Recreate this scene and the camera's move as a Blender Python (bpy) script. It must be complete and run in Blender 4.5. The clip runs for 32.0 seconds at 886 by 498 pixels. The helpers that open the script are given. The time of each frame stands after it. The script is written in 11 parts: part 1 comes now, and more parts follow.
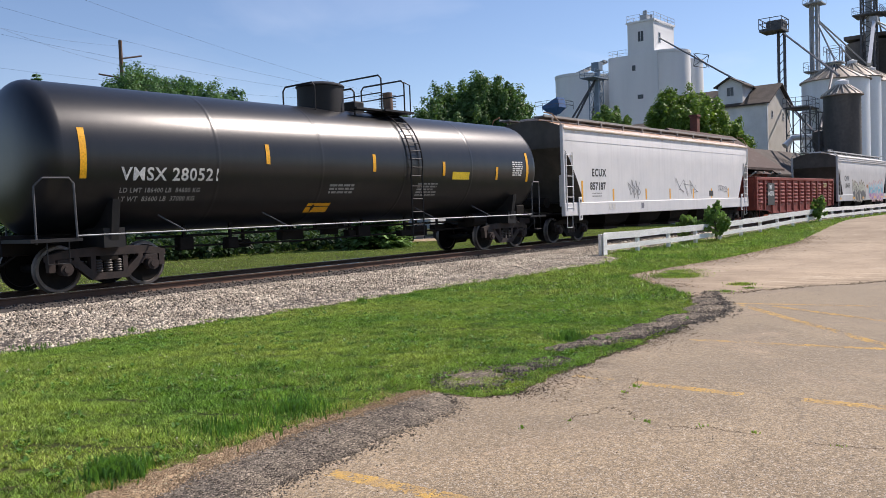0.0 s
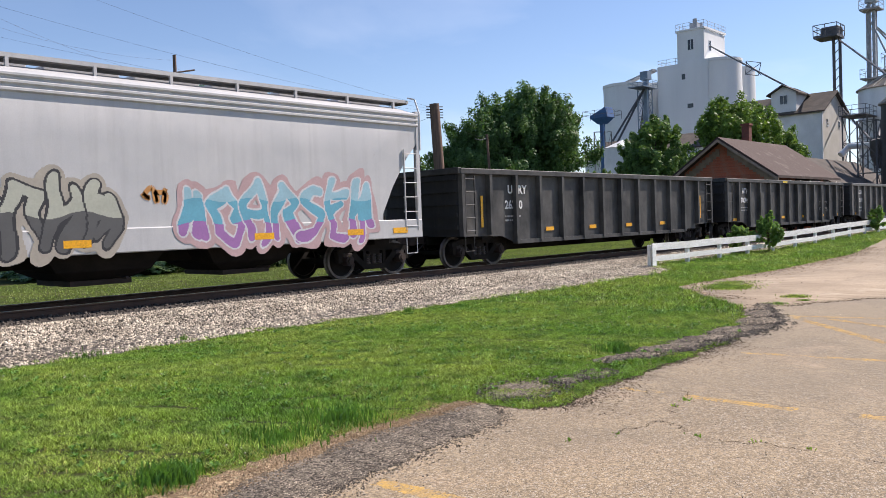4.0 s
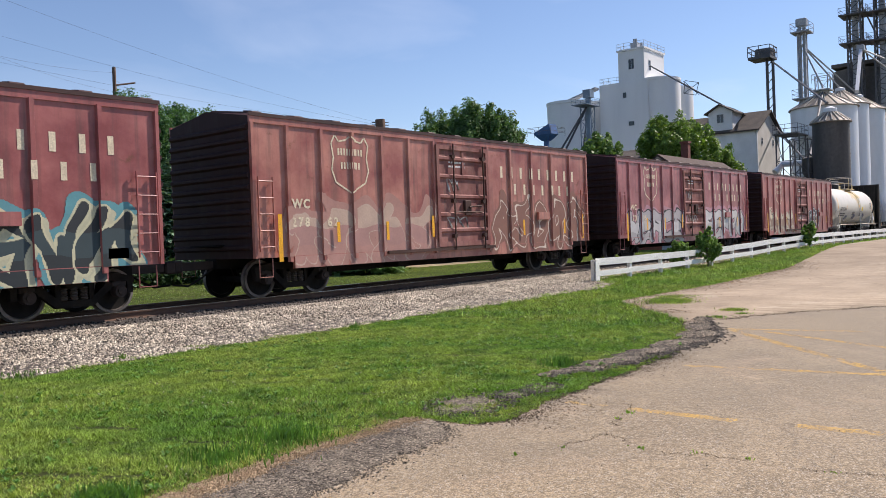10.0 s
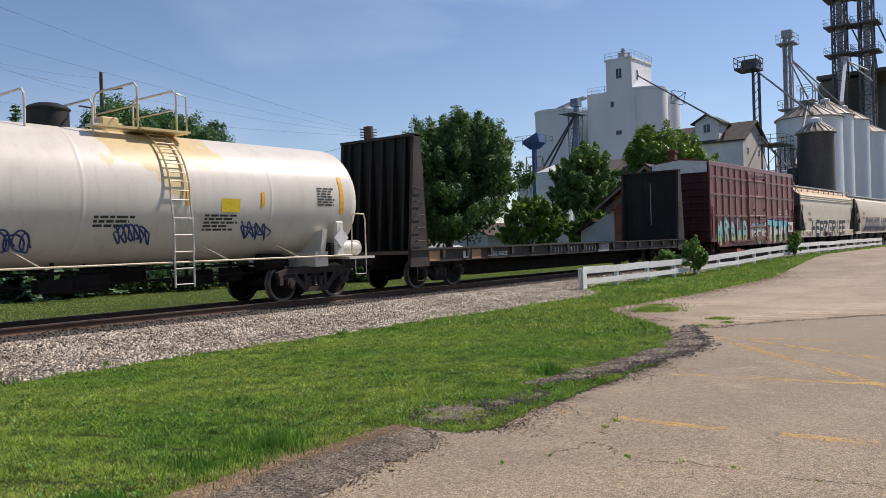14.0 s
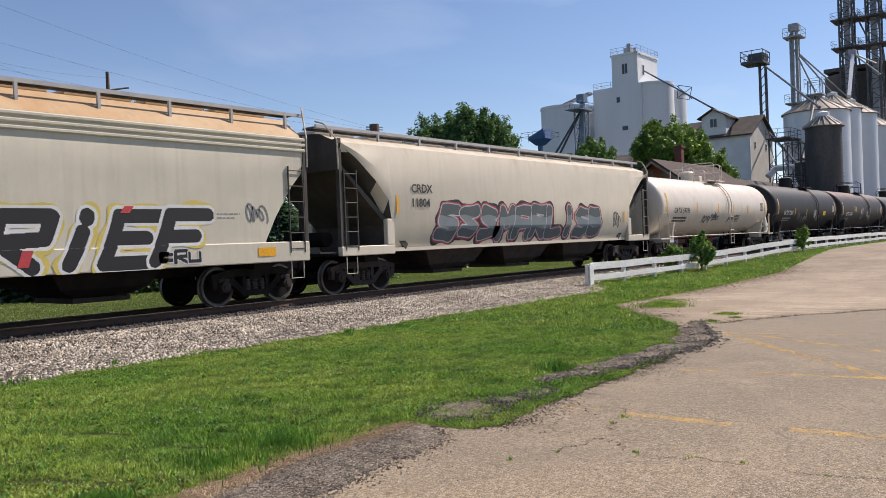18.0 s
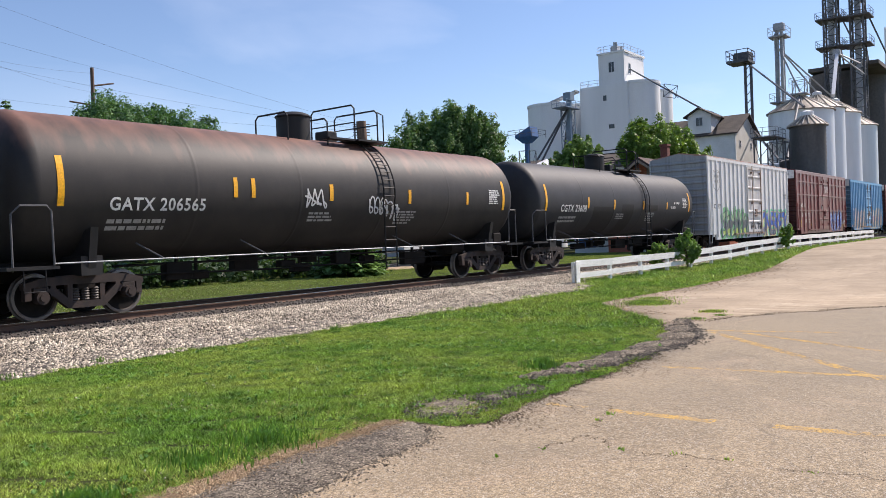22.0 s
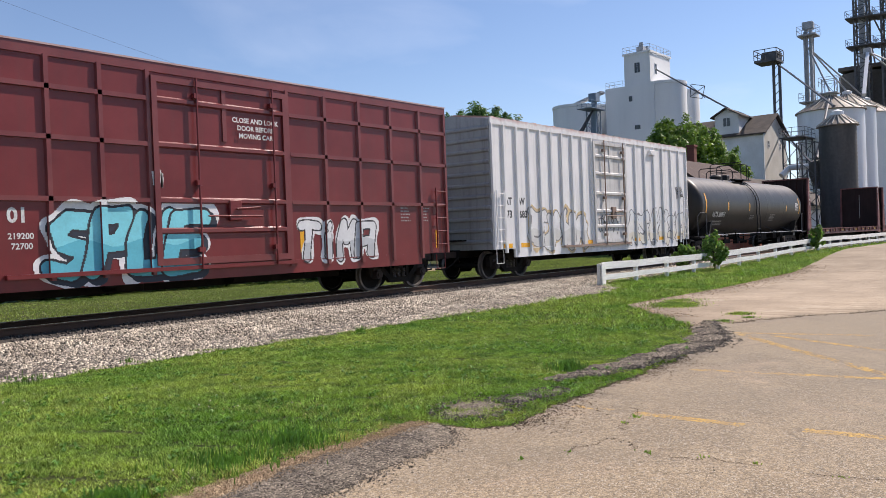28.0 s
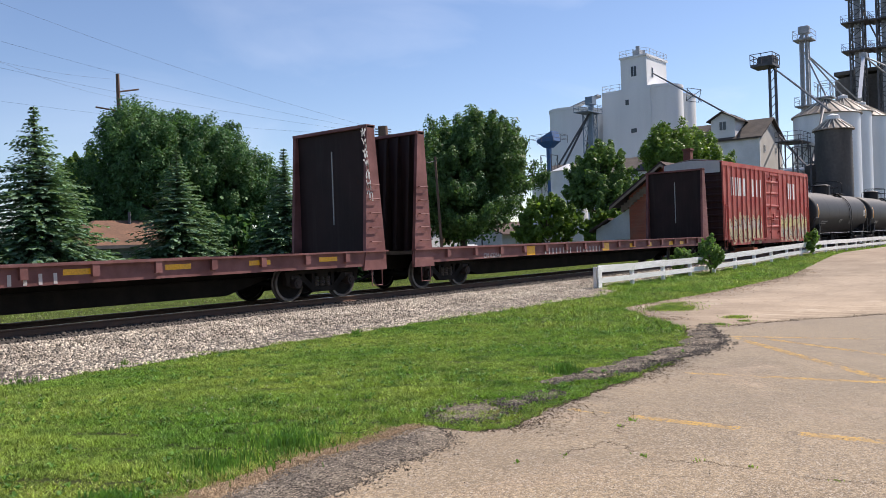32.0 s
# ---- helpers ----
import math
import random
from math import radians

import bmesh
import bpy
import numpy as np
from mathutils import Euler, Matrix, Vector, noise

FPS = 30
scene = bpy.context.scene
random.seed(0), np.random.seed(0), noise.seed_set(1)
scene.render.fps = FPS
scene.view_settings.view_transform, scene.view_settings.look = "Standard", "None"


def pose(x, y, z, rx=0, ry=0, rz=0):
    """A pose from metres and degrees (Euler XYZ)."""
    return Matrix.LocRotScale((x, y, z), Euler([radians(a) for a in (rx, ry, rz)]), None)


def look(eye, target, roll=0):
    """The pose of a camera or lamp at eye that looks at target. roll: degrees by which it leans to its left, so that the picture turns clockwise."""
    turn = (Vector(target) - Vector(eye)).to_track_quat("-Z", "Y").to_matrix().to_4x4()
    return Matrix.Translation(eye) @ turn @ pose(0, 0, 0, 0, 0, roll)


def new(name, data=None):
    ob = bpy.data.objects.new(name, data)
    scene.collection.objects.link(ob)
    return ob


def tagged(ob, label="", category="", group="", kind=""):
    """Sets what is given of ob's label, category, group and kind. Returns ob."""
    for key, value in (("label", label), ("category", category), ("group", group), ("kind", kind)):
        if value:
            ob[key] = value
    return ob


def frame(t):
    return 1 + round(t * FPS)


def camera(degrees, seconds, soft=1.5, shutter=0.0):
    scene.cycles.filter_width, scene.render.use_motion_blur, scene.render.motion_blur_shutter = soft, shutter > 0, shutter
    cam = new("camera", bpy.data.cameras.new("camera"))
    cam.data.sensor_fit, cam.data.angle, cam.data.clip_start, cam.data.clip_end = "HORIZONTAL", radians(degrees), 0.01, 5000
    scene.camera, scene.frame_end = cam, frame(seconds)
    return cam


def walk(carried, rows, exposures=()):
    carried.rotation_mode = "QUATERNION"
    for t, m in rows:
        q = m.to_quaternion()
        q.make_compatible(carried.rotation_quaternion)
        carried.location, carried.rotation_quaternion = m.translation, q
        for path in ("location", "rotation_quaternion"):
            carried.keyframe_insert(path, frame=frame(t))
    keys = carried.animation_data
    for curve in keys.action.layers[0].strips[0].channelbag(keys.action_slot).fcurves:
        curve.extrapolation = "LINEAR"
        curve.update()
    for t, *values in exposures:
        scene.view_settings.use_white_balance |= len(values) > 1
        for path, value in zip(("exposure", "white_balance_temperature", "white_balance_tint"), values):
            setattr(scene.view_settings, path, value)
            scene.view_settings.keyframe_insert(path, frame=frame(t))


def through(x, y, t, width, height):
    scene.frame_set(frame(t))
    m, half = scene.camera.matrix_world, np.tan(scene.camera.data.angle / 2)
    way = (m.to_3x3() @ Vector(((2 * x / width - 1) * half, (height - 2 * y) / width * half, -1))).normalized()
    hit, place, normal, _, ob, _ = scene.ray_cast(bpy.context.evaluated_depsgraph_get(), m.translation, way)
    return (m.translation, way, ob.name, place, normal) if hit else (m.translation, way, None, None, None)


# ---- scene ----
cam = camera(57.38, 32.0, soft=0.7)
EYE = (0.0, 0.0, 1.605)
# seconds, heading from the track's normal, tilt, roll (degrees) of the hand-held camera
AIM = [
    (0, 50.47, -2.67, -2.10),
    (0.5, 50.57, -2.99, -2.12),
    (1, 50.58, -3.04, -2.14),
    (1.5, 50.55, -3.04, -2.24),
    (2, 50.38, -2.76, -2.12),
    (2.5, 49.23, -2.36, -2.23),
    (3, 47.47, -2.17, -2.21),
    (3.5, 46.87, -1.86, -2.07),
    (5.5, 49.70, -1.62, -2.07),
    (6, 50.16, -1.68, -1.95),
    (6.5, 50.54, -1.66, -1.90),
    (7, 50.70, -1.67, -1.92),
    (7.5, 50.67, -1.73, -2.05),
    (8, 50.70, -1.79, -2.01),
    (8.5, 50.81, -1.59, -2.04),
    (9, 50.92, -1.31, -1.96),
    (9.5, 50.95, -1.03, -2.07),
    (10, 51.06, -0.86, -2.13),
    (10.5, 51.34, -0.67, -2.07),
    (11, 51.52, -0.52, -2.03),
    (11.5, 51.61, -0.43, -1.96),
    (12, 51.73, -0.43, -1.92),
    (12.5, 51.84, -0.38, -1.90),
    (13, 51.88, -0.46, -1.78),
    (13.5, 51.95, -0.45, -1.81),
    (14, 51.95, -0.35, -1.83),
    (14.5, 51.84, -0.27, -1.89),
    (16.5, 51.42, -0.30, -2.10),
    (17, 51.39, -0.45, -2.08),
    (17.5, 51.36, -0.54, -2.14),
    (18, 51.47, -0.55, -2.23),
    (18.5, 51.68, -0.50, -2.16),
    (19, 51.89, -0.51, -2.02),
    (19.5, 52.11, -0.57, -2.03),
    (20, 52.25, -0.65, -2.18),
    (20.5, 52.32, -0.71, -2.22),
    (21, 52.34, -0.69, -2.12),
    (21.5, 52.41, -0.75, -2.09),
    (22, 52.40, -0.76, -2.11),
    (22.5, 52.36, -0.72, -2.19),
    (23, 52.31, -0.72, -2.18),
    (23.5, 52.21, -0.69, -2.05),
    (24, 52.16, -0.64, -2.10),
    (24.5, 52.14, -0.74, -2.19),
    (25, 52.18, -0.86, -2.28),
    (25.5, 52.07, -0.84, -2.29),
    (27.5, 51.07, -0.60, -2.21),
    (28, 50.65, -0.57, -2.17),
    (28.5, 50.48, -0.43, -2.14),
    (29, 50.53, -0.36, -2.16),
    (29.5, 50.70, -0.36, -2.19),
    (30, 50.85, -0.45, -2.33),
    (30.5, 50.94, -0.53, -2.23),
    (31, 50.91, -0.55, -2.02),
    (31.5, 50.86, -0.49, -2.01),
    (32, 50.91, -0.38, -2.02),
]


def aim(heading, tilt, roll):
    h, p = radians(heading), radians(tilt)
    way = Vector((math.sin(h) * math.cos(p), math.cos(h) * math.cos(p), math.sin(p)))
    return look(EYE, Vector(EYE) + way * 10, roll)


# the phone's exposure drifts with what fills the picture
STOPS = ((0, 0.30), (2, 0.25), (3, 0.42), (6, 0.48), (9, 0.40), (11, 0.30), (13, 0.18), (14, 0.03), (17, 0.27), (18, 0.14), (20, 0.2), (21, 0.36), (22, 0.5), (24, 0.36), (25, 0.28), (28, 0.35), (29, 0.21), (30, 0.32), (32, 0.4))
walk(cam, [(t, aim(h, p, r)) for t, h, p, r in AIM], [(t, e, 6520, 19) for t, e in STOPS])

# ---- world, sun, exposure ----
SUN = Vector((0.645, -0.245, 0.725)).normalized()
world = bpy.data.worlds.new("sky")
scene.world = world
world.use_nodes = True
wn = world.node_tree
wn.nodes.clear()
w_out = wn.nodes.new("ShaderNodeOutputWorld")
w_bg = wn.nodes.new("ShaderNodeBackground")
w_sky = wn.nodes.new("ShaderNodeTexSky")
w_sky.sky_type = "NISHITA"
w_sky.sun_disc = False
w_sky.sun_elevation = math.asin(SUN.z)
w_sky.sun_rotation = math.atan2(SUN.x, SUN.y)
w_sky.altitude = 250
w_sky.air_density, w_sky.dust_density, w_sky.ozone_density = 1.0, 0.15, 3.4
w_co = wn.nodes.new("ShaderNodeTexCoord")
w_map = wn.nodes.new("ShaderNodeMapping")
w_map.inputs["Scale"].default_value = (1.2, 2.0, 5.5)
w_map.inputs["Rotation"].default_value = (0.15, 0.25, 0.4)
w_noise = wn.nodes.new("ShaderNodeTexNoise")
w_noise.inputs["Scale"].default_value = 1.7
w_noise.inputs["Detail"].default_value = 7
w_noise.inputs["Distortion"].default_value = 0.6
w_ramp = wn.nodes.new("ShaderNodeValToRGB")
w_ramp.color_ramp.elements[0].position, w_ramp.color_ramp.elements[1].position = 0.45, 0.88
w_ramp.color_ramp.elements[1].color = (0.34, 0.34, 0.34, 1)
w_dot = wn.nodes.new("ShaderNodeVectorMath")
w_dot.operation = "DOT_PRODUCT"
w_dot.inputs[1].default_value = (SUN.x, SUN.y, 0.0)
w_side = wn.nodes.new("ShaderNodeMapRange")
for k, v in (("From Min", 0.0), ("From Max", 0.6), ("To Min", 0.3), ("To Max", 1.9)):
    w_side.inputs[k].default_value = v
w_thick = wn.nodes.new("ShaderNodeMath")
w_thick.operation = "MULTIPLY"
w_mix = wn.nodes.new("ShaderNodeMix")
w_mix.data_type = "RGBA"
w_mix.inputs[7].default_value = (7.4, 8.2, 9.2, 1)
for a, b in ((w_co.outputs["Generated"], w_map.inputs["Vector"]), (w_map.outputs[0], w_noise.inputs["Vector"]),
             (w_noise.outputs["Fac"], w_ramp.inputs["Fac"]), (w_co.outputs["Generated"], w_dot.inputs[0]), (w_dot.outputs["Value"], w_side.inputs["Value"]),
             (w_ramp.outputs["Color"], w_thick.inputs[0]), (w_side.outputs[0], w_thick.inputs[1]), (w_thick.outputs[0], w_mix.inputs[0]),
             (w_sky.outputs["Color"], w_mix.inputs[6]), (w_mix.outputs[2], w_bg.inputs["Color"]), (w_bg.outputs[0], w_out.inputs["Surface"])):
    wn.links.new(a, b)
w_bg.inputs["Strength"].default_value = 0.105
sun_data = bpy.data.lights.new("sun", "SUN")
sun_data.energy, sun_data.angle, sun_data.color = 5.0, radians(0.53), (1.0, 0.93, 0.81)
sun = new("sun", sun_data)
sun.matrix_world = look(SUN * 60, (0, 0, 0))

# ---- mesh tools ----
class Geo:
    """Collects faces for one mesh."""

    def __init__(self):
        self.v, self.f = [], []

    def face(self, *pts):
        n = len(self.v)
        self.v += [tuple(p) for p in pts]
        self.f.append(tuple(range(n, n + len(pts))))
        return self

    def add(self, verts, faces):
        n = len(self.v)
        self.v += [tuple(p) for p in verts]
        self.f += [tuple(i + n for i in f) for f in faces]
        return self

    def box(self, x0, x1, y0, y1, z0, z1, c=0.0):
        if c <= 0:
            return self.add([(x0, y0, z0), (x1, y0, z0), (x1, y1, z0), (x0, y1, z0), (x0, y0, z1), (x1, y0, z1), (x1, y1, z1), (x0, y1, z1)],
                            [(3, 2, 1, 0), (4, 5, 6, 7), (0, 1, 5, 4), (1, 2, 6, 5), (2, 3, 7, 6), (3, 0, 4, 7)])
        rings = []
        for z, i in ((z0, c), (z0 + c, 0), (z1 - c, 0), (z1, c)):
            rings.append([(x0 + c, y0 + i, z), (x1 - c, y0 + i, z), (x1 - i, y0 + c, z), (x1 - i, y1 - c, z),
                          (x1 - c, y1 - i, z), (x0 + c, y1 - i, z), (x0 + i, y1 - c, z), (x0 + i, y0 + c, z)])
        return self.loft(rings)

    def loft(self, rings, caps=True):
        """Skin between closed rings with the same number of points."""
        n = len(rings[0])
        fs = []
        for k in range(len(rings) - 1):
            for i in range(n):
                j = (i + 1) % n
                fs.append((k * n + i, k * n + j, (k + 1) * n + j, (k + 1) * n + i))
        if caps:
            fs.append(tuple(reversed(range(n))))
            fs.append(tuple(range((len(rings) - 1) * n, len(rings) * n)))
        return self.add([p for r in rings for p in r], fs)

    def prism_y(self, prof, y0, y1):
        """prof: (x, z) points, counter-clockwise as seen from -y."""
        return self.loft([[(x, y0, z) for x, z in prof], [(x, y1, z) for x, z in prof]][::-1])

    def prism_x(self, prof, x0, x1):
        """prof: (y, z) points."""
        return self.loft([[(x0, y, z) for y, z in prof], [(x1, y, z) for y, z in prof]])

    def prism_z(self, prof, z0, z1):
        return self.loft([[(x, y, z0) for x, y in prof], [(x, y, z1) for x, y in prof]])

    def cyl(self, p0, p1, r, n=10, r1=None):
        p0, p1 = Vector(p0), Vector(p1)
        d = (p1 - p0).normalized()
        a = d.orthogonal().normalized()
        b = d.cross(a)
        ring = lambda p, q: [tuple(p + a * (q * math.cos(2 * math.pi * i / n)) + b * (q * math.sin(2 * math.pi * i / n))) for i in range(n)]
        return self.loft([ring(p0, r), ring(p1, r if r1 is None else r1)])

    def tube(self, pts, r, n=6, taper=1.0):
        pts = [Vector(p) for p in pts]
        rings, last = [], None
        for i, p in enumerate(pts):
            d = (pts[min(i + 1, len(pts) - 1)] - pts[max(i - 1, 0)]).normalized()
            a = d.orthogonal().normalized() if last is None else (last - d * last.dot(d)).normalized()
            last = a
            b = d.cross(a)
            q = r * (1 + (taper - 1) * i / max(1, len(pts) - 1))
            rings.append([tuple(p + a * (q * math.cos(2 * math.pi * k / n)) + b * (q * math.sin(2 * math.pi * k / n))) for k in range(n)])
        return self.loft(rings)

    def lathe_x(self, prof, n=32, cy=0.0, cz=0.0):
        """prof: (x, radius) points along the x axis."""
        return self.loft([[(x, cy + r * math.cos(2 * math.pi * k / n), cz + r * math.sin(2 * math.pi * k / n)) for k in range(n)] for x, r in prof])

    def lathe_y(self, prof, n=24, cx=0.0, cz=0.0):
        return self.loft([[(cx + r * math.sin(2 * math.pi * k / n), y, cz + r * math.cos(2 * math.pi * k / n)) for k in range(n)] for y, r in prof])

    def lathe_z(self, prof, n=24, cx=0.0, cy=0.0):
        return self.loft([[(cx + r * math.cos(2 * math.pi * k / n), cy + r * math.sin(2 * math.pi * k / n), z) for k in range(n)] for z, r in prof])

    def mesh(self, name, material, smooth=False):
        me = bpy.data.meshes.new(name)
        me.from_pydata(self.v, [], self.f)
        if material:
            me.materials.append(material)
        if smooth:
            me.polygons.foreach_set("use_smooth", [True] * len(me.polygons))
            me.set_sharp_from_angle(angle=radians(35))
        me.update()
        return me


def part(name, geo, material, parent=None, label="", smooth=False, at=None):
    """ONE mesh object under a thing or under a part."""
    me = geo if isinstance(geo, bpy.types.Mesh) else geo.mesh(name, material, smooth)
    ob = new(name, me)
    if parent is not None:
        ob.parent = parent
    if at is not None:
        ob.matrix_basis = at
    return tagged(ob, label)


def thing(name, label, category, at=None, group="", kind=""):
    ob = new(name)
    ob.empty_display_size = 0.3
    if at is not None:
        ob.matrix_basis = at
    return tagged(ob, label, category, group, kind)


def np_mesh(name, verts, faces, material):
    """A mesh from arrays; every face has the same number of corners."""
    verts, faces = np.asarray(verts, dtype=np.float32), np.asarray(faces, dtype=np.int32)
    me = bpy.data.meshes.new(name)
    n, k = faces.shape
    me.vertices.add(len(verts))
    me.vertices.foreach_set("co", verts.ravel())
    me.loops.add(n * k)
    me.loops.foreach_set("vertex_index", faces.ravel())
    me.polygons.add(n)
    me.polygons.foreach_set("loop_start", np.arange(0, n * k, k, dtype=np.int32))
    me.polygons.foreach_set("loop_total", np.full(n, k, dtype=np.int32))
    me.materials.append(material)
    me.update(calc_edges=True)
    return me


# ---- materials ----
def shader(name):
    m = bpy.data.materials.new(name)
    m.use_nodes = True
    nt = m.node_tree
    bsdf = nt.nodes["Principled BSDF"]
    co = nt.nodes.new("ShaderNodeTexCoord")
    return m, nt, bsdf, co.outputs["Object"]


def n_noise(nt, vec, scale, detail=5, rough=0.55, stretch=None, distort=0.0):
    if stretch:
        mp = nt.nodes.new("ShaderNodeMapping")
        mp.inputs["Scale"].default_value = stretch
        nt.links.new(vec, mp.inputs["Vector"])
        vec = mp.outputs[0]
    t = nt.nodes.new("ShaderNodeTexNoise")
    t.inputs["Scale"].default_value, t.inputs["Detail"].default_value, t.inputs["Roughness"].default_value = scale, detail, rough
    t.inputs["Distortion"].default_value = distort
    nt.links.new(vec, t.inputs["Vector"])
    return t.outputs["Fac"]


def n_range(nt, val, a, b, lo=0.0, hi=1.0):
    t = nt.nodes.new("ShaderNodeMapRange")
    t.inputs["From Min"].default_value, t.inputs["From Max"].default_value = a, b
    t.inputs["To Min"].default_value, t.inputs["To Max"].default_value = lo, hi
    nt.links.new(val, t.inputs["Value"])
    return t.outputs["Result"]


def n_math(nt, op, a, b=None):
    t = nt.nodes.new("ShaderNodeMath")
    t.operation = op
    for i, x in enumerate((a, b)):
        if x is None:
            continue
        if isinstance(x, (int, float)):
            t.inputs[i].default_value = x
        else:
            nt.links.new(x, t.inputs[i])
    return t.outputs[0]


def n_mix(nt, fac, a, b, blend="MIX"):
    t = nt.nodes.new("ShaderNodeMix")
    t.data_type, t.blend_type = "RGBA", blend
    for i, x in ((0, fac), (6, a), (7, b)):
        if isinstance(x, (int, float)):
            t.inputs[i].default_value = x
        elif isinstance(x, tuple):
            t.inputs[i].default_value = (*x, 1)
        else:
            nt.links.new(x, t.inputs[i])
    return t.outputs[2]


def n_bump(nt, bsdf, height, dist, strength=1.0):
    t = nt.nodes.new("ShaderNodeBump")
    t.inputs["Distance"].default_value, t.inputs["Strength"].default_value = dist, strength
    nt.links.new(height, t.inputs["Height"])
    nt.links.new(t.outputs[0], bsdf.inputs["Normal"])


def plain(name, col, col2=None, rough=0.7, metal=0.0, scale=4.0, fine=60.0, bump=0.002, island=0.0, per_object=0.0, stretch=None, contrast=(0.35, 0.65), grain=0.2, spec=0.5):
    """Two colours mixed by broad noise, fine grain over both, and a fine relief."""
    m, nt, b, co = shader(name)
    col2 = col2 or tuple(c * 0.75 for c in col)
    c = n_mix(nt, n_range(nt, n_noise(nt, co, scale, stretch=stretch), *contrast), col, col2)
    g = n_noise(nt, co, fine, 3)
    c = n_mix(nt, 1.0, c, n_mix(nt, n_range(nt, g, 0.3, 0.7), (1 - grain,) * 3, (1 + grain,) * 3), "MULTIPLY")
    for amount, node, socket in ((island, "ShaderNodeNewGeometry", "Random Per Island"), (per_object, "ShaderNodeObjectInfo", "Random")):
        if amount:
            r = nt.nodes.new(node).outputs[socket]
            v = n_range(nt, r, 0, 1, 1 - amount, 1 + amount)
            cv = nt.nodes.new("ShaderNodeCombineColor")
            for i in range(3):
                nt.links.new(v, cv.inputs[i])
            c = n_mix(nt, 1.0, c, cv.outputs[0], "MULTIPLY")
    nt.links.new(c, b.inputs["Base Color"])
    b.inputs["Metallic"].default_value = metal
    b.inputs["Specular IOR Level"].default_value = spec
    nt.links.new(n_range(nt, g, 0.2, 0.8, max(0.05, rough - 0.1), min(1, rough + 0.1)), b.inputs["Roughness"])
    if bump:
        n_bump(nt, b, g, bump)
    return m


def foliage(name, col, col2, scale=0.4, island=0.35, through=0.35, rough=0.5, patch=None):
    """Thin leaves: two greens, a different shade for each leaf, light passing through."""
    m, nt, b, co = shader(name)
    c = n_mix(nt, n_range(nt, n_noise(nt, co, scale), 0.35, 0.65), col, col2)
    if patch:
        c = n_mix(nt, n_range(nt, n_noise(nt, co, scale * 5, 4, 0.6), 0.45, 0.7, 0, 0.75), c, patch)
    tuft_ = n_range(nt, n_noise(nt, co, 11.0, 3, 0.6), 0.3, 0.7, 0.68, 1.32)
    v = n_math(nt, "MULTIPLY", tuft_, n_range(nt, nt.nodes.new("ShaderNodeNewGeometry").outputs["Random Per Island"], 0, 1, 1 - island, 1 + island))
    cv = nt.nodes.new("ShaderNodeCombineColor")
    for i in range(3):
        nt.links.new(v, cv.inputs[i])
    c = n_mix(nt, 1.0, c, cv.outputs[0], "MULTIPLY")
    nt.links.new(c, b.inputs["Base Color"])
    b.inputs["Roughness"].default_value = rough
    b.inputs["Specular IOR Level"].default_value = 0.2
    t = nt.nodes.new("ShaderNodeBsdfTranslucent")
    nt.links.new(n_mix(nt, 1.0, c, (1.25, 1.3, 0.6), "MULTIPLY"), t.inputs["Color"])
    mx = nt.nodes.new("ShaderNodeMixShader")
    mx.inputs[0].default_value = through
    nt.links.new(b.outputs[0], mx.inputs[1])
    nt.links.new(t.outputs[0], mx.inputs[2])
    nt.links.new(mx.outputs[0], nt.nodes["Material Output"].inputs["Surface"])
    return m


def aggregate(name, col, col2, grain=60.0, spread=0.45, bump=0.008):
    """Stony surface: every grain has its own shade."""
    m, nt, b, co = shader(name)
    c = n_mix(nt, n_range(nt, n_noise(nt, co, 2.2, 6), 0.38, 0.64), col, col2)
    v = nt.nodes.new("ShaderNodeTexVoronoi")
    v.inputs["Scale"].default_value = grain
    nt.links.new(co, v.inputs["Vector"])
    sc = nt.nodes.new("ShaderNodeSeparateColor")
    nt.links.new(v.outputs["Color"], sc.inputs[0])
    c = n_mix(nt, 1.0, c, n_mix(nt, sc.outputs[0], (1 - spread,) * 3, (1 + spread,) * 3), "MULTIPLY")
    c = n_mix(nt, n_range(nt, sc.outputs[1], 0.88, 0.91, 0, 0.7), c, tuple(min(0.55, 2.6 * k) for k in col2))
    c = n_mix(nt, 1.0, c, n_mix(nt, n_range(nt, n_noise(nt, co, 34, 8, 0.85), 0.36, 0.64), (0.66, 0.66, 0.66), (1.34, 1.34, 1.34)), "MULTIPLY")
    nt.links.new(c, b.inputs["Base Color"])
    b.inputs["Roughness"].default_value = 0.95
    b.inputs["Specular IOR Level"].default_value = 0.2
    n_bump(nt, b, n_math(nt, "ADD", n_math(nt, "MULTIPLY", v.outputs["Distance"], -1.0), n_noise(nt, co, 9, 5)), bump)
    return m


def region(nt, xyz, x0, x1, z0, z1, ragged=0.35, scale=1.3):
    """1 inside a ragged-edged rectangle of the car's side."""
    d = n_math(nt, "MINIMUM", n_math(nt, "MINIMUM", n_math(nt, "SUBTRACT", xyz[0], x0), n_math(nt, "SUBTRACT", x1, xyz[0])),
               n_math(nt, "MINIMUM", n_math(nt, "SUBTRACT", xyz[2], z0), n_math(nt, "SUBTRACT", z1, xyz[2])))
    d = n_math(nt, "ADD", d, n_range(nt, n_noise(nt, xyz[3], scale, 2), 0.25, 0.75, -ragged, ragged))
    return n_range(nt, d, 0.0, 0.04)


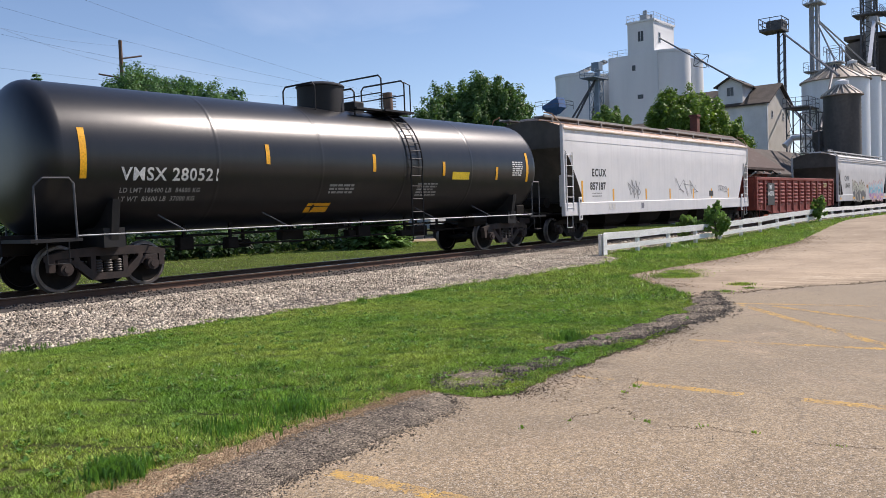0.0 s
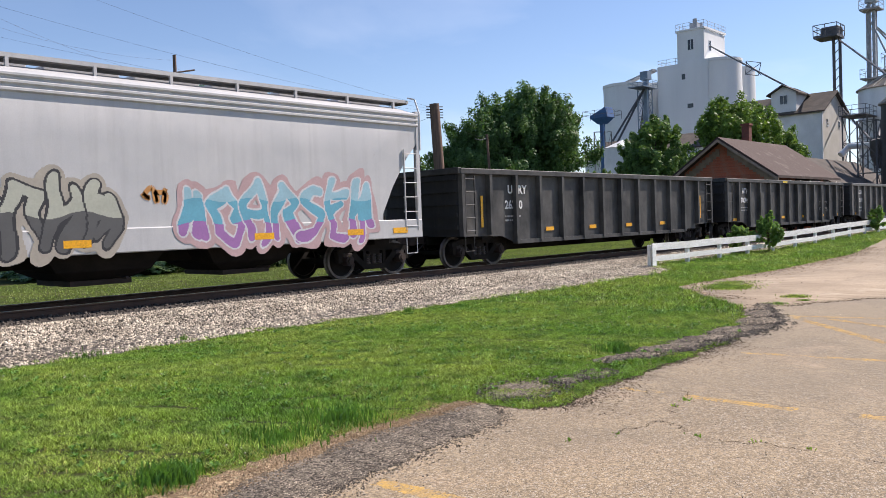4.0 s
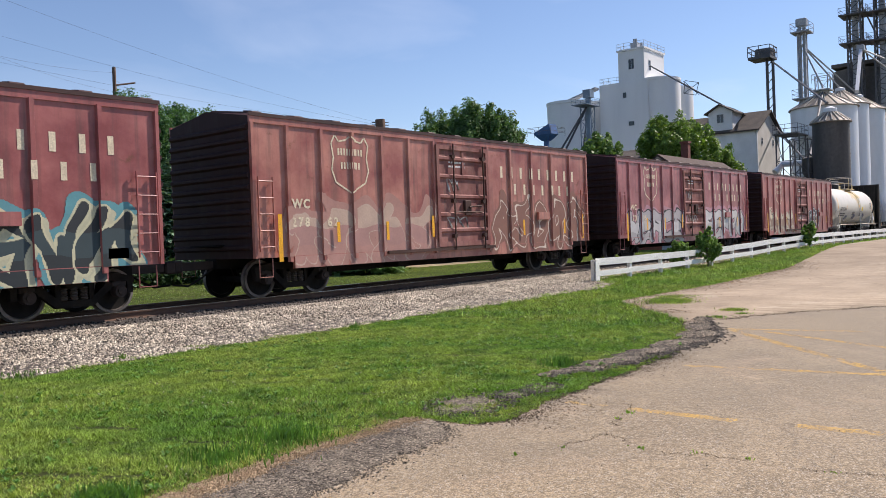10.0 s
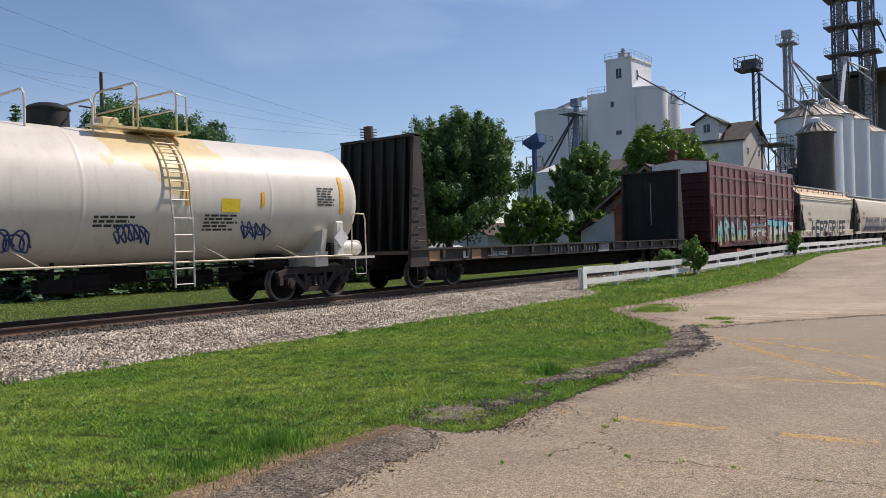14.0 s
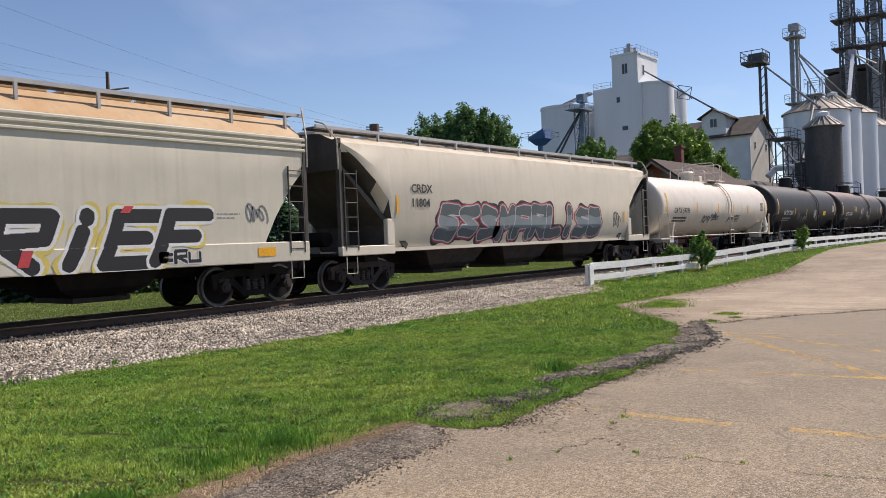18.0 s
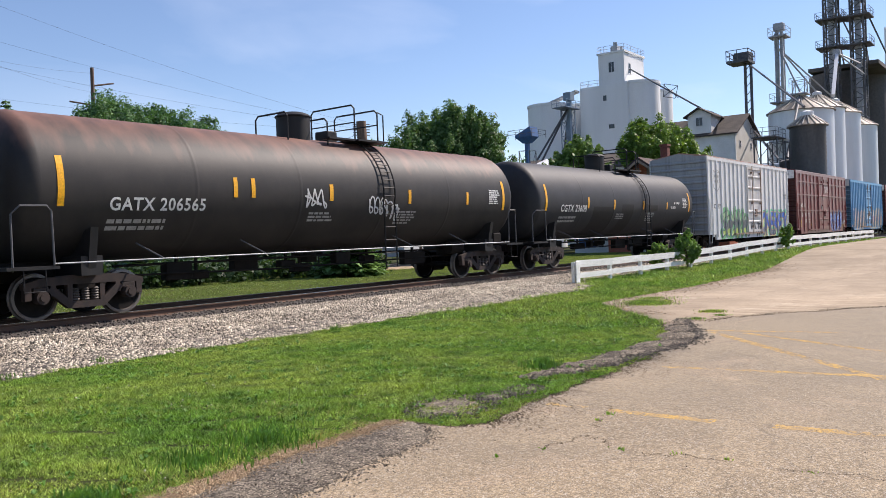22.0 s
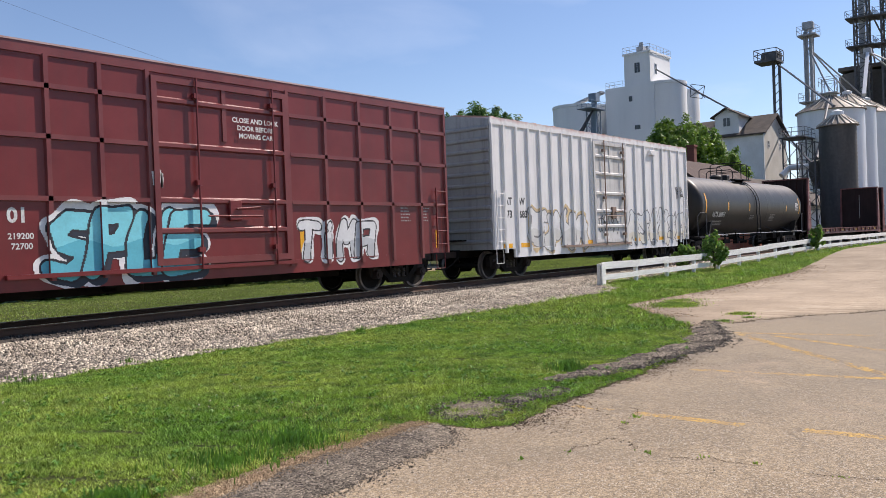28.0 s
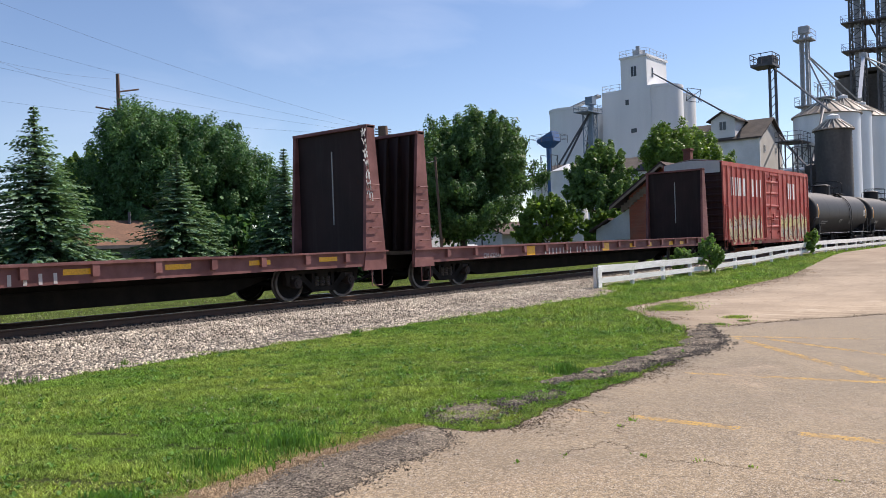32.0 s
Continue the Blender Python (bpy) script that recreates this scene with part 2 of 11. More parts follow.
def paint(name, col, fade=None, rust=(0.16, 0.07, 0.035), rusty=0.25, dirt=0.3, rough=0.5, tags=(), panels=(), dent=0.0, topcoat=None, spec=0.3):
    """Weathered vehicle paint: faded patches, run-down streaks, rust specks; tags: sprayed fields of curved cells with outlines
    (x0, x1, z0, z1, colours, outline, cell size); panels: repainted patches (x0, x1, z0, z1, colour, raggedness); topcoat: (z, colour, depth), rust spreading from the roof."""
    m, nt, b, co = shader(name)
    sep = nt.nodes.new("ShaderNodeSeparateXYZ")
    nt.links.new(co, sep.inputs[0])
    xyz = (sep.outputs[0], sep.outputs[1], sep.outputs[2], co)
    fade = fade or tuple(min(1, c * 1.35 + 0.02) for c in col)
    c = n_mix(nt, n_range(nt, n_noise(nt, co, 0.9, 7, 0.62), 0.36, 0.66), col, fade)
    for x0, x1, z0, z1, pc, *soft in panels:
        c = n_mix(nt, n_math(nt, "MULTIPLY", region(nt, xyz, x0, x1, z0, z1, soft[0] if soft else 0.0), 0.8 if soft else 1.0), c, pc)
    for x0, x1, z0, z1, cols, line, size, *halo in tags:
        size *= 0.62
        if halo:
            c = n_mix(nt, region(nt, xyz, x0 - 0.18, x1 + 0.18, z0 - 0.2, z1 + 0.18, 0.45), c, halo[0])
        mp = nt.nodes.new("ShaderNodeMapping")
        mp.inputs["Scale"].default_value = (1.0 / size, 0.0, 0.5 / size)
        mp.inputs["Rotation"].default_value = (0, radians(14), 0)
        wob = nt.nodes.new("ShaderNodeVectorMath")
        wob.operation = "MULTIPLY_ADD"
        nz = nt.nodes.new("ShaderNodeTexNoise")
        nz.inputs["Scale"].default_value, nz.inputs["Detail"].default_value = 1.1, 1
        nt.links.new(co, nz.inputs["Vector"])
        nt.links.new(nz.outputs["Color"], wob.inputs[0])
        wob.inputs[1].default_value = (1.1, 0.0, 1.5)
        nt.links.new(co, wob.inputs[2])
        nt.links.new(wob.outputs[0], mp.inputs["Vector"])
        vo = nt.nodes.new("ShaderNodeTexVoronoi")
        vo.inputs["Scale"].default_value = 1.0
        nt.links.new(mp.outputs[0], vo.inputs["Vector"])
        ve = nt.nodes.new("ShaderNodeTexVoronoi")
        ve.feature = "DISTANCE_TO_EDGE"
        ve.inputs["Scale"].default_value = 1.0
        nt.links.new(mp.outputs[0], ve.inputs["Vector"])
        sc = nt.nodes.new("ShaderNodeSeparateColor")
        nt.links.new(vo.outputs["Color"], sc.inputs[0])
        rp = nt.nodes.new("ShaderNodeValToRGB")
        rp.color_ramp.interpolation = "CONSTANT"
        while len(rp.color_ramp.elements) < len(cols):
            rp.color_ramp.elements.new(0.5)
        for i, q in enumerate(cols):
            rp.color_ramp.elements[i].position = i / len(cols)
            rp.color_ramp.elements[i].color = (*q, 1)
        nt.links.new(sc.outputs[0], rp.inputs["Fac"])
        spray = n_mix(nt, n_range(nt, ve.outputs["Distance"], 0.06, 0.085), line, rp.outputs["Color"])
        mask = region(nt, xyz, x0, x1, z0, z1, 0.42)
        c = n_mix(nt, n_math(nt, "MULTIPLY", mask, 0.92), c, spray)
    streak = n_noise(nt, co, 1.0, 6, 0.6, stretch=(5.0, 5.0, 0.35))
    c = n_mix(nt, n_math(nt, "MULTIPLY", n_range(nt, streak, 0.5, 0.8), dirt), c, (0.06, 0.05, 0.042))
    spots = n_range(nt, n_noise(nt, co, 2.4, 9, 0.7), 0.60 + 0.1 * (1 - rusty), 0.74)
    c = n_mix(nt, n_math(nt, "MULTIPLY", spots, min(1, rusty * 2)), c, rust)
    if topcoat:
        z, tc, depth = topcoat
        h = n_math(nt, "ADD", xyz[2], n_range(nt, n_noise(nt, co, 1.2, 5, stretch=(2.0, 1.0, 0.4)), 0.2, 0.8, -depth, depth))
        c = n_mix(nt, n_range(nt, h, z - depth * 0.3, z + depth * 1.5), c, tc)
    g = n_noise(nt, co, 45, 4)
    c = n_mix(nt, 1.0, c, n_mix(nt, g, (0.88, 0.88, 0.88), (1.1, 1.1, 1.1)), "MULTIPLY")
    nt.links.new(c, b.inputs["Base Color"])
    b.inputs["Specular IOR Level"].default_value = spec
    nt.links.new(n_range(nt, spots, 0, 1, rough, min(1, rough + 0.3)), b.inputs["Roughness"])
    h = g
    if dent:
        h = n_math(nt, "ADD", n_math(nt, "MULTIPLY", n_noise(nt, co, 1.6, 2, stretch=(1.0, 1.0, 0.7)), dent / 0.001), g)
    n_bump(nt, b, h, 0.001)
    return m


def letters(text, size, spacing=1.0, bold=0.0, shear=0.0, align="LEFT"):
    cu = bpy.data.curves.new("lettering", "FONT")
    cu.body, cu.size, cu.offset, cu.shear, cu.space_character, cu.align_x = text, size, bold, shear, spacing, align
    cu.resolution_u = 3
    ob = bpy.data.objects.new("lettering", cu)
    me = bpy.data.meshes.new_from_object(ob)
    pts = np.empty(len(me.vertices) * 3, dtype=np.float32)
    me.vertices.foreach_get("co", pts)
    faces = [tuple(p.vertices) for p in me.polygons]
    bpy.data.objects.remove(ob)
    bpy.data.curves.remove(cu)
    bpy.data.meshes.remove(me)
    return pts.reshape(-1, 3), faces

# ---- palette ----
GRASS_SOIL = plain("grass_soil", (0.032, 0.045, 0.012), (0.06, 0.065, 0.022), 0.95, scale=0.6, fine=25, bump=0.01, spec=0.1)
BLADE = foliage("grass_blade", (0.18, 0.335, 0.05), (0.36, 0.45, 0.098), 0.55, 0.85, 0.22, patch=(0.055, 0.145, 0.03))
BLADE_FAR = foliage("far_grass_blade", (0.2, 0.29, 0.075), (0.3, 0.37, 0.11), 0.3, 0.3, 0.25)
STRAW = foliage("dry_grass", (0.48, 0.4, 0.17), (0.36, 0.33, 0.12), 2.0, 0.3, 0.3)
WEED = foliage("weed_leaf", (0.09, 0.2, 0.045), (0.14, 0.27, 0.06), 2.0, 0.35, 0.35)
LITTER = plain("bark_litter", (0.42, 0.3, 0.18), (0.28, 0.19, 0.11), 0.9, scale=3, fine=40, bump=0, island=0.4)
CLOVER = plain("clover_flower", (0.62, 0.6, 0.42), rough=0.8, bump=0)
STONE = plain("ballast_stone", (0.45, 0.395, 0.31), (0.25, 0.212, 0.162), 0.9, scale=1.3, fine=40, bump=0.002, island=0.85)
STONE_OILY_SHADED = plain("oily_shaded_ballast_stone", (0.1, 0.085, 0.07), (0.055, 0.047, 0.04), 0.85, scale=2.0, fine=40, bump=0.002, island=0.6)
BALLAST_BED = plain("ballast_bed", (0.06, 0.05, 0.042), (0.036, 0.03, 0.025), 0.95, scale=5, fine=30, bump=0.02)
ASPHALT = aggregate("broken_asphalt", (0.125, 0.105, 0.082), (0.2, 0.167, 0.126), 85, 0.85, 0.012)
ASPHALT_OLD = aggregate("old_dark_asphalt", (0.105, 0.089, 0.07), (0.185, 0.153, 0.115), 65, 0.85, 0.014)
DIRT = aggregate("bare_earth", (0.48, 0.35, 0.215), (0.31, 0.22, 0.135), 120, 0.75, 0.01)
TIE_WOOD = plain("tie_wood", (0.045, 0.034, 0.027), (0.085, 0.068, 0.055), 0.9, scale=3, fine=50, stretch=(6, 1, 6), bump=0.004, per_object=0.35)
RAIL_SIDE = plain("rail_rust", (0.12, 0.062, 0.038), (0.085, 0.05, 0.035), 0.85, scale=3, fine=60, bump=0.002)
RAIL_TOP = plain("rail_polished", (0.55, 0.54, 0.52), (0.42, 0.4, 0.38), 0.25, metal=1.0, scale=1, fine=50, bump=0)
YELLOW_LINE = plain("worn_yellow_line", (0.52, 0.325, 0.085), (0.38, 0.255, 0.11), 0.9, scale=5, fine=80, bump=0.002, contrast=(0.4, 0.56), grain=0.4)
WHITE_BOARD = plain("white_fence_paint", (0.8, 0.8, 0.78), (0.68, 0.68, 0.64), 0.6, scale=2.5, fine=30, stretch=(0.5, 2, 4), bump=0.002, per_object=0.08)
BARK = plain("bark", (0.12, 0.09, 0.065), (0.07, 0.055, 0.04), 0.95, scale=4, fine=25, stretch=(4, 4, 0.6), bump=0.02)
POLE_WOOD = plain("pole_wood", (0.19, 0.12, 0.085), (0.105, 0.068, 0.052), 0.9, scale=2.5, fine=30, stretch=(9, 9, 0.35), bump=0.01)
LEAF = foliage("maple_leaf", (0.062, 0.145, 0.058), (0.105, 0.205, 0.08), 0.3, 0.35)
# leaf green darkened to hold the shade under the spruces
LEAF_SHADE = foliage("shaded_undergrowth_leaf", (0.026, 0.055, 0.024), (0.045, 0.085, 0.035), 0.6, 0.35)
LEAF_ASH = foliage("ash_leaf", (0.066, 0.14, 0.05), (0.11, 0.2, 0.07), 0.25, 0.35)
LEAF_BUSH = foliage("bush_leaf", (0.13, 0.24, 0.07), (0.2, 0.32, 0.1), 2.0, 0.3, 0.5)
LEAF_MID = foliage("soft_green_leaf", (0.095, 0.18, 0.052), (0.15, 0.245, 0.075), 0.35)
LEAF_LIGHT = foliage("box_elder_leaf", (0.115, 0.205, 0.038), (0.17, 0.27, 0.058), 0.4)
NEEDLE = foliage("spruce_needle", (0.15, 0.25, 0.165), (0.23, 0.35, 0.235), 0.8, 0.35, 0.25)
NEEDLE_YOUNG = foliage("young_spruce_needle", (0.13, 0.24, 0.08), (0.19, 0.31, 0.1), 0.8, 0.3, 0.2)
CONCRETE_WHITE = plain("white_painted_concrete", (0.78, 0.79, 0.79), (0.7, 0.71, 0.71), 0.85, scale=0.3, fine=6, stretch=(1, 1, 0.12), bump=0.004, grain=0.04)
CONCRETE_DARK = plain("stained_concrete", (0.12, 0.112, 0.105), (0.075, 0.07, 0.066), 0.9, scale=0.2, fine=3, stretch=(1, 1, 0.2), bump=0.02)
GALVANISED = plain("galvanised_steel", (0.7, 0.72, 0.74), (0.6, 0.62, 0.64), 0.5, metal=0.25, scale=0.6, fine=9, stretch=(1, 1, 0.2), bump=0.002, grain=0.05)
BIN_DARK = plain("soot_stained_steel", (0.06, 0.058, 0.056), (0.12, 0.112, 0.104), 0.7, metal=0.1, scale=0.5, fine=4, stretch=(1, 1, 0.2), bump=0.003)
STEEL_DARK = plain("dark_steelwork", (0.06, 0.064, 0.072), (0.1, 0.1, 0.105), 0.6, scale=1, fine=10, bump=0.002)
STEEL_GREY = plain("grey_steelwork", (0.36, 0.38, 0.4), (0.28, 0.3, 0.32), 0.55, metal=0.2, scale=1, fine=10, bump=0.002)
STEEL_PALE_BLUE = plain("pale_blue_steelwork", (0.2, 0.27, 0.34), (0.15, 0.2, 0.26), 0.55, metal=0.2, scale=1, fine=10, bump=0.002)
STEEL_BLUE = plain("blue_steelwork", (0.025, 0.1, 0.26), (0.02, 0.075, 0.2), 0.5, scale=1, fine=10, bump=0.002)
SIDING_WHITE = plain("white_siding", (0.7, 0.71, 0.71), (0.6, 0.61, 0.6), 0.7, scale=0.6, fine=9, bump=0.002, grain=0.05)
SIDING_TAN = plain("cream_siding", (0.6, 0.58, 0.53), (0.53, 0.51, 0.46), 0.75, scale=0.6, fine=9, bump=0.002, grain=0.05)
SHINGLE_DARK = plain("dark_shingle", (0.05, 0.041, 0.035), (0.085, 0.068, 0.056), 0.95, scale=0.8, fine=7, bump=0.015)
SHINGLE_BROWN = plain("brown_shingle", (0.19, 0.1, 0.062), (0.14, 0.078, 0.05), 0.95, scale=0.8, fine=7, bump=0.015)
SHINGLE_WORN = plain("worn_shingle", (0.07, 0.044, 0.036), (0.15, 0.12, 0.1), 0.95, scale=1.1, fine=9, bump=0.015, contrast=(0.56, 0.78), grain=0.12)
GLASS_DARK = plain("window_glass", (0.03, 0.035, 0.04), (0.05, 0.055, 0.06), 0.12, scale=1, fine=5, bump=0)
BLACK_WIRE = plain("black_wire", (0.07, 0.07, 0.075), rough=0.6, bump=0)


def brick_material():
    m, nt, b, co = shader("red_brick")
    mp = nt.nodes.new("ShaderNodeMapping")
    mp.inputs["Rotation"].default_value = (radians(90), 0, 0)
    nt.links.new(co, mp.inputs["Vector"])
    t = nt.nodes.new("ShaderNodeTexBrick")
    t.inputs["Scale"].default_value = 1.0
    t.inputs["Brick Width"].default_value, t.inputs["Row Height"].default_value, t.inputs["Mortar Size"].default_value = 0.22, 0.075, 0.008
    t.inputs["Color1"].default_value, t.inputs["Color2"].default_value, t.inputs["Mortar"].default_value = (0.52, 0.135, 0.07, 1), (0.4, 0.1, 0.055, 1), (0.36, 0.25, 0.19, 1)
    nt.links.new(mp.outputs[0], t.inputs["Vector"])
    c = n_mix(nt, n_range(nt, n_noise(nt, co, 0.7), 0.4, 0.8, 0, 0.4), t.outputs["Color"], (0.26, 0.12, 0.08))
    nt.links.new(c, b.inputs["Base Color"])
    b.inputs["Roughness"].default_value = 0.9
    n_bump(nt, b, t.outputs["Fac"], -0.006)
    return m


BRICK = brick_material()
BRICK_SOOT = plain("sooty_brick", (0.2, 0.065, 0.045), (0.13, 0.05, 0.04), 0.9, scale=2, fine=12, bump=0.004)


def lot_material():
    """Old bleached pavement: exposed aggregate, stains, hairline cracks."""
    m, nt, b, co = shader("bleached_pavement")
    c = n_mix(nt, n_range(nt, n_noise(nt, co, 0.35, 6), 0.35, 0.68), (0.285, 0.215, 0.132), (0.165, 0.128, 0.083))
    c = n_mix(nt, n_range(nt, n_noise(nt, co, 1.7, 7, 0.65), 0.52, 0.74, 0, 0.7), c, (0.34, 0.26, 0.16))
    c = n_mix(nt, n_range(nt, n_noise(nt, co, 0.9, 7, 0.7, distort=1.0), 0.57, 0.75, 0, 0.55), c, (0.13, 0.105, 0.08))
    c = n_mix(nt, n_range(nt, n_noise(nt, co, 0.75, 4, 0.55, distort=0.8), 0.58, 0.7, 0, 0.5), c, (0.4, 0.29, 0.19))
    v = nt.nodes.new("ShaderNodeTexVoronoi")
    v.inputs["Scale"].default_value = 115
    nt.links.new(co, v.inputs["Vector"])
    sc = nt.nodes.new("ShaderNodeSeparateColor")
    nt.links.new(v.outputs["Color"], sc.inputs[0])
    stones = n_mix(nt, n_range(nt, sc.outputs[0], 0, 1), (0.5, 0.5, 0.5), (1.45, 1.45, 1.45))
    bright = n_range(nt, sc.outputs[1], 0.86, 0.9, 0, 0.7)
    c = n_mix(nt, n_range(nt, n_noise(nt, co, 0.55, 8, 0.68, distort=0.6), 0.52, 0.72, 0, 0.6), c, (0.335, 0.255, 0.156))
    c = n_mix(nt, 1.0, c, stones, "MULTIPLY")
    c = n_mix(nt, bright, c, (0.46, 0.41, 0.34))
    c = n_mix(nt, 1.0, c, n_mix(nt, n_range(nt, n_noise(nt, co, 26, 8, 0.85), 0.36, 0.64), (0.62, 0.62, 0.62), (1.4, 1.4, 1.4)), "MULTIPLY")
    sep = nt.nodes.new("ShaderNodeSeparateXYZ")
    nt.links.new(co, sep.inputs[0])
    far = n_math(nt, "ADD", sep.outputs[0], n_range(nt, n_noise(nt, co, 0.45, 5), 0.3, 0.7, -3.5, 3.5))
    c = n_mix(nt, n_range(nt, far, 5.0, 11.0, 0, 0.55), c, n_mix(nt, n_range(nt, n_noise(nt, co, 40, 6, 0.8), 0.3, 0.7), (0.1, 0.08, 0.054), (0.335, 0.272, 0.185)))
    ve = nt.nodes.new("ShaderNodeTexVoronoi")
    ve.feature = "DISTANCE_TO_EDGE"
    ve.inputs["Scale"].default_value = 0.33
    wob = nt.nodes.new("ShaderNodeVectorMath")
    wob.operation = "MULTIPLY_ADD"
    nz = nt.nodes.new("ShaderNodeTexNoise")
    nz.inputs["Scale"].default_value, nz.inputs["Detail"].default_value = 1.3, 6
    nt.links.new(co, nz.inputs["Vector"])
    nt.links.new(nz.outputs["Color"], wob.inputs[0])
    wob.inputs[1].default_value = (0.9, 0.9, 0)
    nt.links.new(co, wob.inputs[2])
    nt.links.new(wob.outputs[0], ve.inputs["Vector"])
    crack = n_range(nt, ve.outputs["Distance"], 0.0015, 0.006, 1, 0)
    crack = n_math(nt, "MULTIPLY", crack, n_range(nt, n_noise(nt, co, 0.5, 3), 0.45, 0.6))
    c = n_mix(nt, n_math(nt, "MULTIPLY", crack, 0.45), c, (0.09, 0.07, 0.05))
    nt.links.new(c, b.inputs["Base Color"])
    b.inputs["Roughness"].default_value = 0.9
    h = n_math(nt, "SUBTRACT", n_math(nt, "MULTIPLY", v.outputs["Distance"], -0.6), crack)
    n_bump(nt, b, h, 0.003)
    return m


PAVEMENT = lot_material()


def dusty_concrete():
    """Pale dusty concrete: broad earth stains, dark oil spots, thin sweeps of grit."""
    m, nt, b, co = shader("dusty_apron_concrete")
    c = n_mix(nt, n_range(nt, n_noise(nt, co, 0.4, 6, 0.6), 0.35, 0.65), (0.43, 0.335, 0.232), (0.3, 0.23, 0.155))
    c = n_mix(nt, n_range(nt, n_noise(nt, co, 1.5, 7, 0.68, distort=1.2), 0.55, 0.7, 0, 0.75), c, (0.185, 0.135, 0.088))
    c = n_mix(nt, n_range(nt, n_noise(nt, co, 0.9, 5, 0.6, distort=0.5), 0.6, 0.7, 0, 0.6), c, (0.5, 0.41, 0.3))
    mp = nt.nodes.new("ShaderNodeMapping")
    mp.inputs["Scale"].default_value = (0.25, 2.6, 1)
    nt.links.new(co, mp.inputs["Vector"])
    c = n_mix(nt, n_range(nt, n_noise(nt, mp.outputs[0], 1.0, 6, 0.65), 0.56, 0.7, 0, 0.4), c, (0.22, 0.17, 0.115))
    c = n_mix(nt, 1.0, c, n_mix(nt, n_range(nt, n_noise(nt, co, 24, 8, 0.8), 0.35, 0.65), (0.78, 0.78, 0.78), (1.2, 1.2, 1.2)), "MULTIPLY")
    c = n_mix(nt, n_range(nt, n_noise(nt, co, 5.5, 3, 0.5), 0.69, 0.74, 0, 0.8), c, (0.1, 0.075, 0.05))
    nt.links.new(c, b.inputs["Base Color"])
    b.inputs["Roughness"].default_value = 0.95
    n_bump(nt, b, n_noise(nt, co, 24, 6, 0.7), 0.003)
    return m


APRON = dusty_concrete()
SOIL_DARK = plain("soil_crumbs", (0.16, 0.112, 0.068), (0.075, 0.055, 0.036), 0.95, scale=4, fine=40, bump=0, island=0.5)
SOIL_PALE = plain("pale_soil_crumbs", (0.42, 0.3, 0.18), (0.24, 0.17, 0.1), 0.95, scale=4, fine=40, bump=0, island=0.5)
GRIT_DARK = plain("asphalt_crumbs", (0.16, 0.135, 0.105), (0.075, 0.064, 0.05), 0.9, scale=4, fine=40, bump=0, island=0.6)
CONCRETE_LOT = plain("pale_dirt_concrete", (0.39, 0.3, 0.205), (0.3, 0.228, 0.155), 0.95, scale=0.5, fine=24, bump=0.001, grain=0.16, spec=0.1, contrast=(0.3, 0.7))

# ---- ground ----
TRACK_Y, RAIL_Z = 16.27, 0.32


def smooth(a, b, x):
    t = np.clip((np.asarray(x, dtype=float) - a) / (b - a), 0, 1)
    return t * t * (3 - 2 * t)


def ground_z(x, y):
    rise = 0.3 * smooth(28, 48, x) * (1 - smooth(12.6, 14.2, y))
    bed = 0.155 * smooth(10.9, 14.2, y) * (1 - smooth(18.2, 19.8, y))
    return np.maximum(rise, bed)


LOT_X = (-60, 2.3, 3.5, 5.3, 5.42, 5.66, 6.7, 7.9, 9.4, 10.5, 11.6, 12.6, 13.7, 15.0, 16.7, 22, 30, 40, 50, 65, 110)
LOT_Y = (4.5, 4.56, 4.72, 4.74, 4.1, 3.95, 4.07, 4.09, 4.16, 4.3, 4.75, 5.2, 5.75, 6.9, 8.35, 8.2, 8.6, 10.0, 11.3, 11.6, 11.6)


def lot_edge(x):
    x = np.asarray(x, dtype=float)
    return np.interp(x, LOT_X, LOT_Y) + 0.022 * np.sin(x * 5.1) + 0.02 * np.sin(x * 13.7 + 1) + 0.016 * np.sin(x * 31) + 0.012 * np.sin(x * 67 + 2)


def ballast_edge(x):
    x = np.asarray(x, dtype=float)
    return 10.75 + 0.15 * np.sin(x * 1.1) + 0.08 * np.sin(x * 3.7) + 1.75 * smooth(19.5, 24.0, x)


def sheet(name, xs, ys_of_x, material, lift, label, category, kind="structure"):
    """A sheet over the ground between two edges given along x."""
    xs = np.asarray(xs, dtype=float)
    rows = [np.asarray(r, dtype=float) for r in zip(*[ys_of_x(x) for x in xs])]
    rows = [rows[0] - 0.012] + rows + [rows[-1] + 0.012]
    V = np.concatenate([np.stack([xs, r, ground_z(xs, r) + (lift if 0 < k < len(rows) - 1 else 0.002)], 1) for k, r in enumerate(rows)])
    n = len(xs)
    F = [(k * n + i, k * n + i + 1, (k + 1) * n + i + 1, (k + 1) * n + i) for k in range(len(rows) - 1) for i in range(n - 1)]
    return tagged(new(name, np_mesh(name, V, F, material)), label, category, kind=kind)


def grid_axis(lo, hi, step):
    far = np.array([20, 60, 150, 400, 1000, 2400])
    return np.concatenate([lo - far[::-1], np.arange(lo, hi + step, step), hi + far])


gx, gy = grid_axis(-20.0, 120.0, 1.0), grid_axis(-15.0, 60.0, 0.5)
GX, GY = np.meshgrid(gx, gy)
GV = np.stack([GX.ravel(), GY.ravel(), ground_z(GX, GY).ravel()], 1)
nx = len(gx)
GF = [(j * nx + i, j * nx + i + 1, (j + 1) * nx + i + 1, (j + 1) * nx + i) for j in range(len(gy) - 1) for i in range(nx - 1)]
tagged(new("ground", np_mesh("ground", GV, GF, GRASS_SOIL)), "mown green grass ground on both sides of the track", "ground", kind="structure")

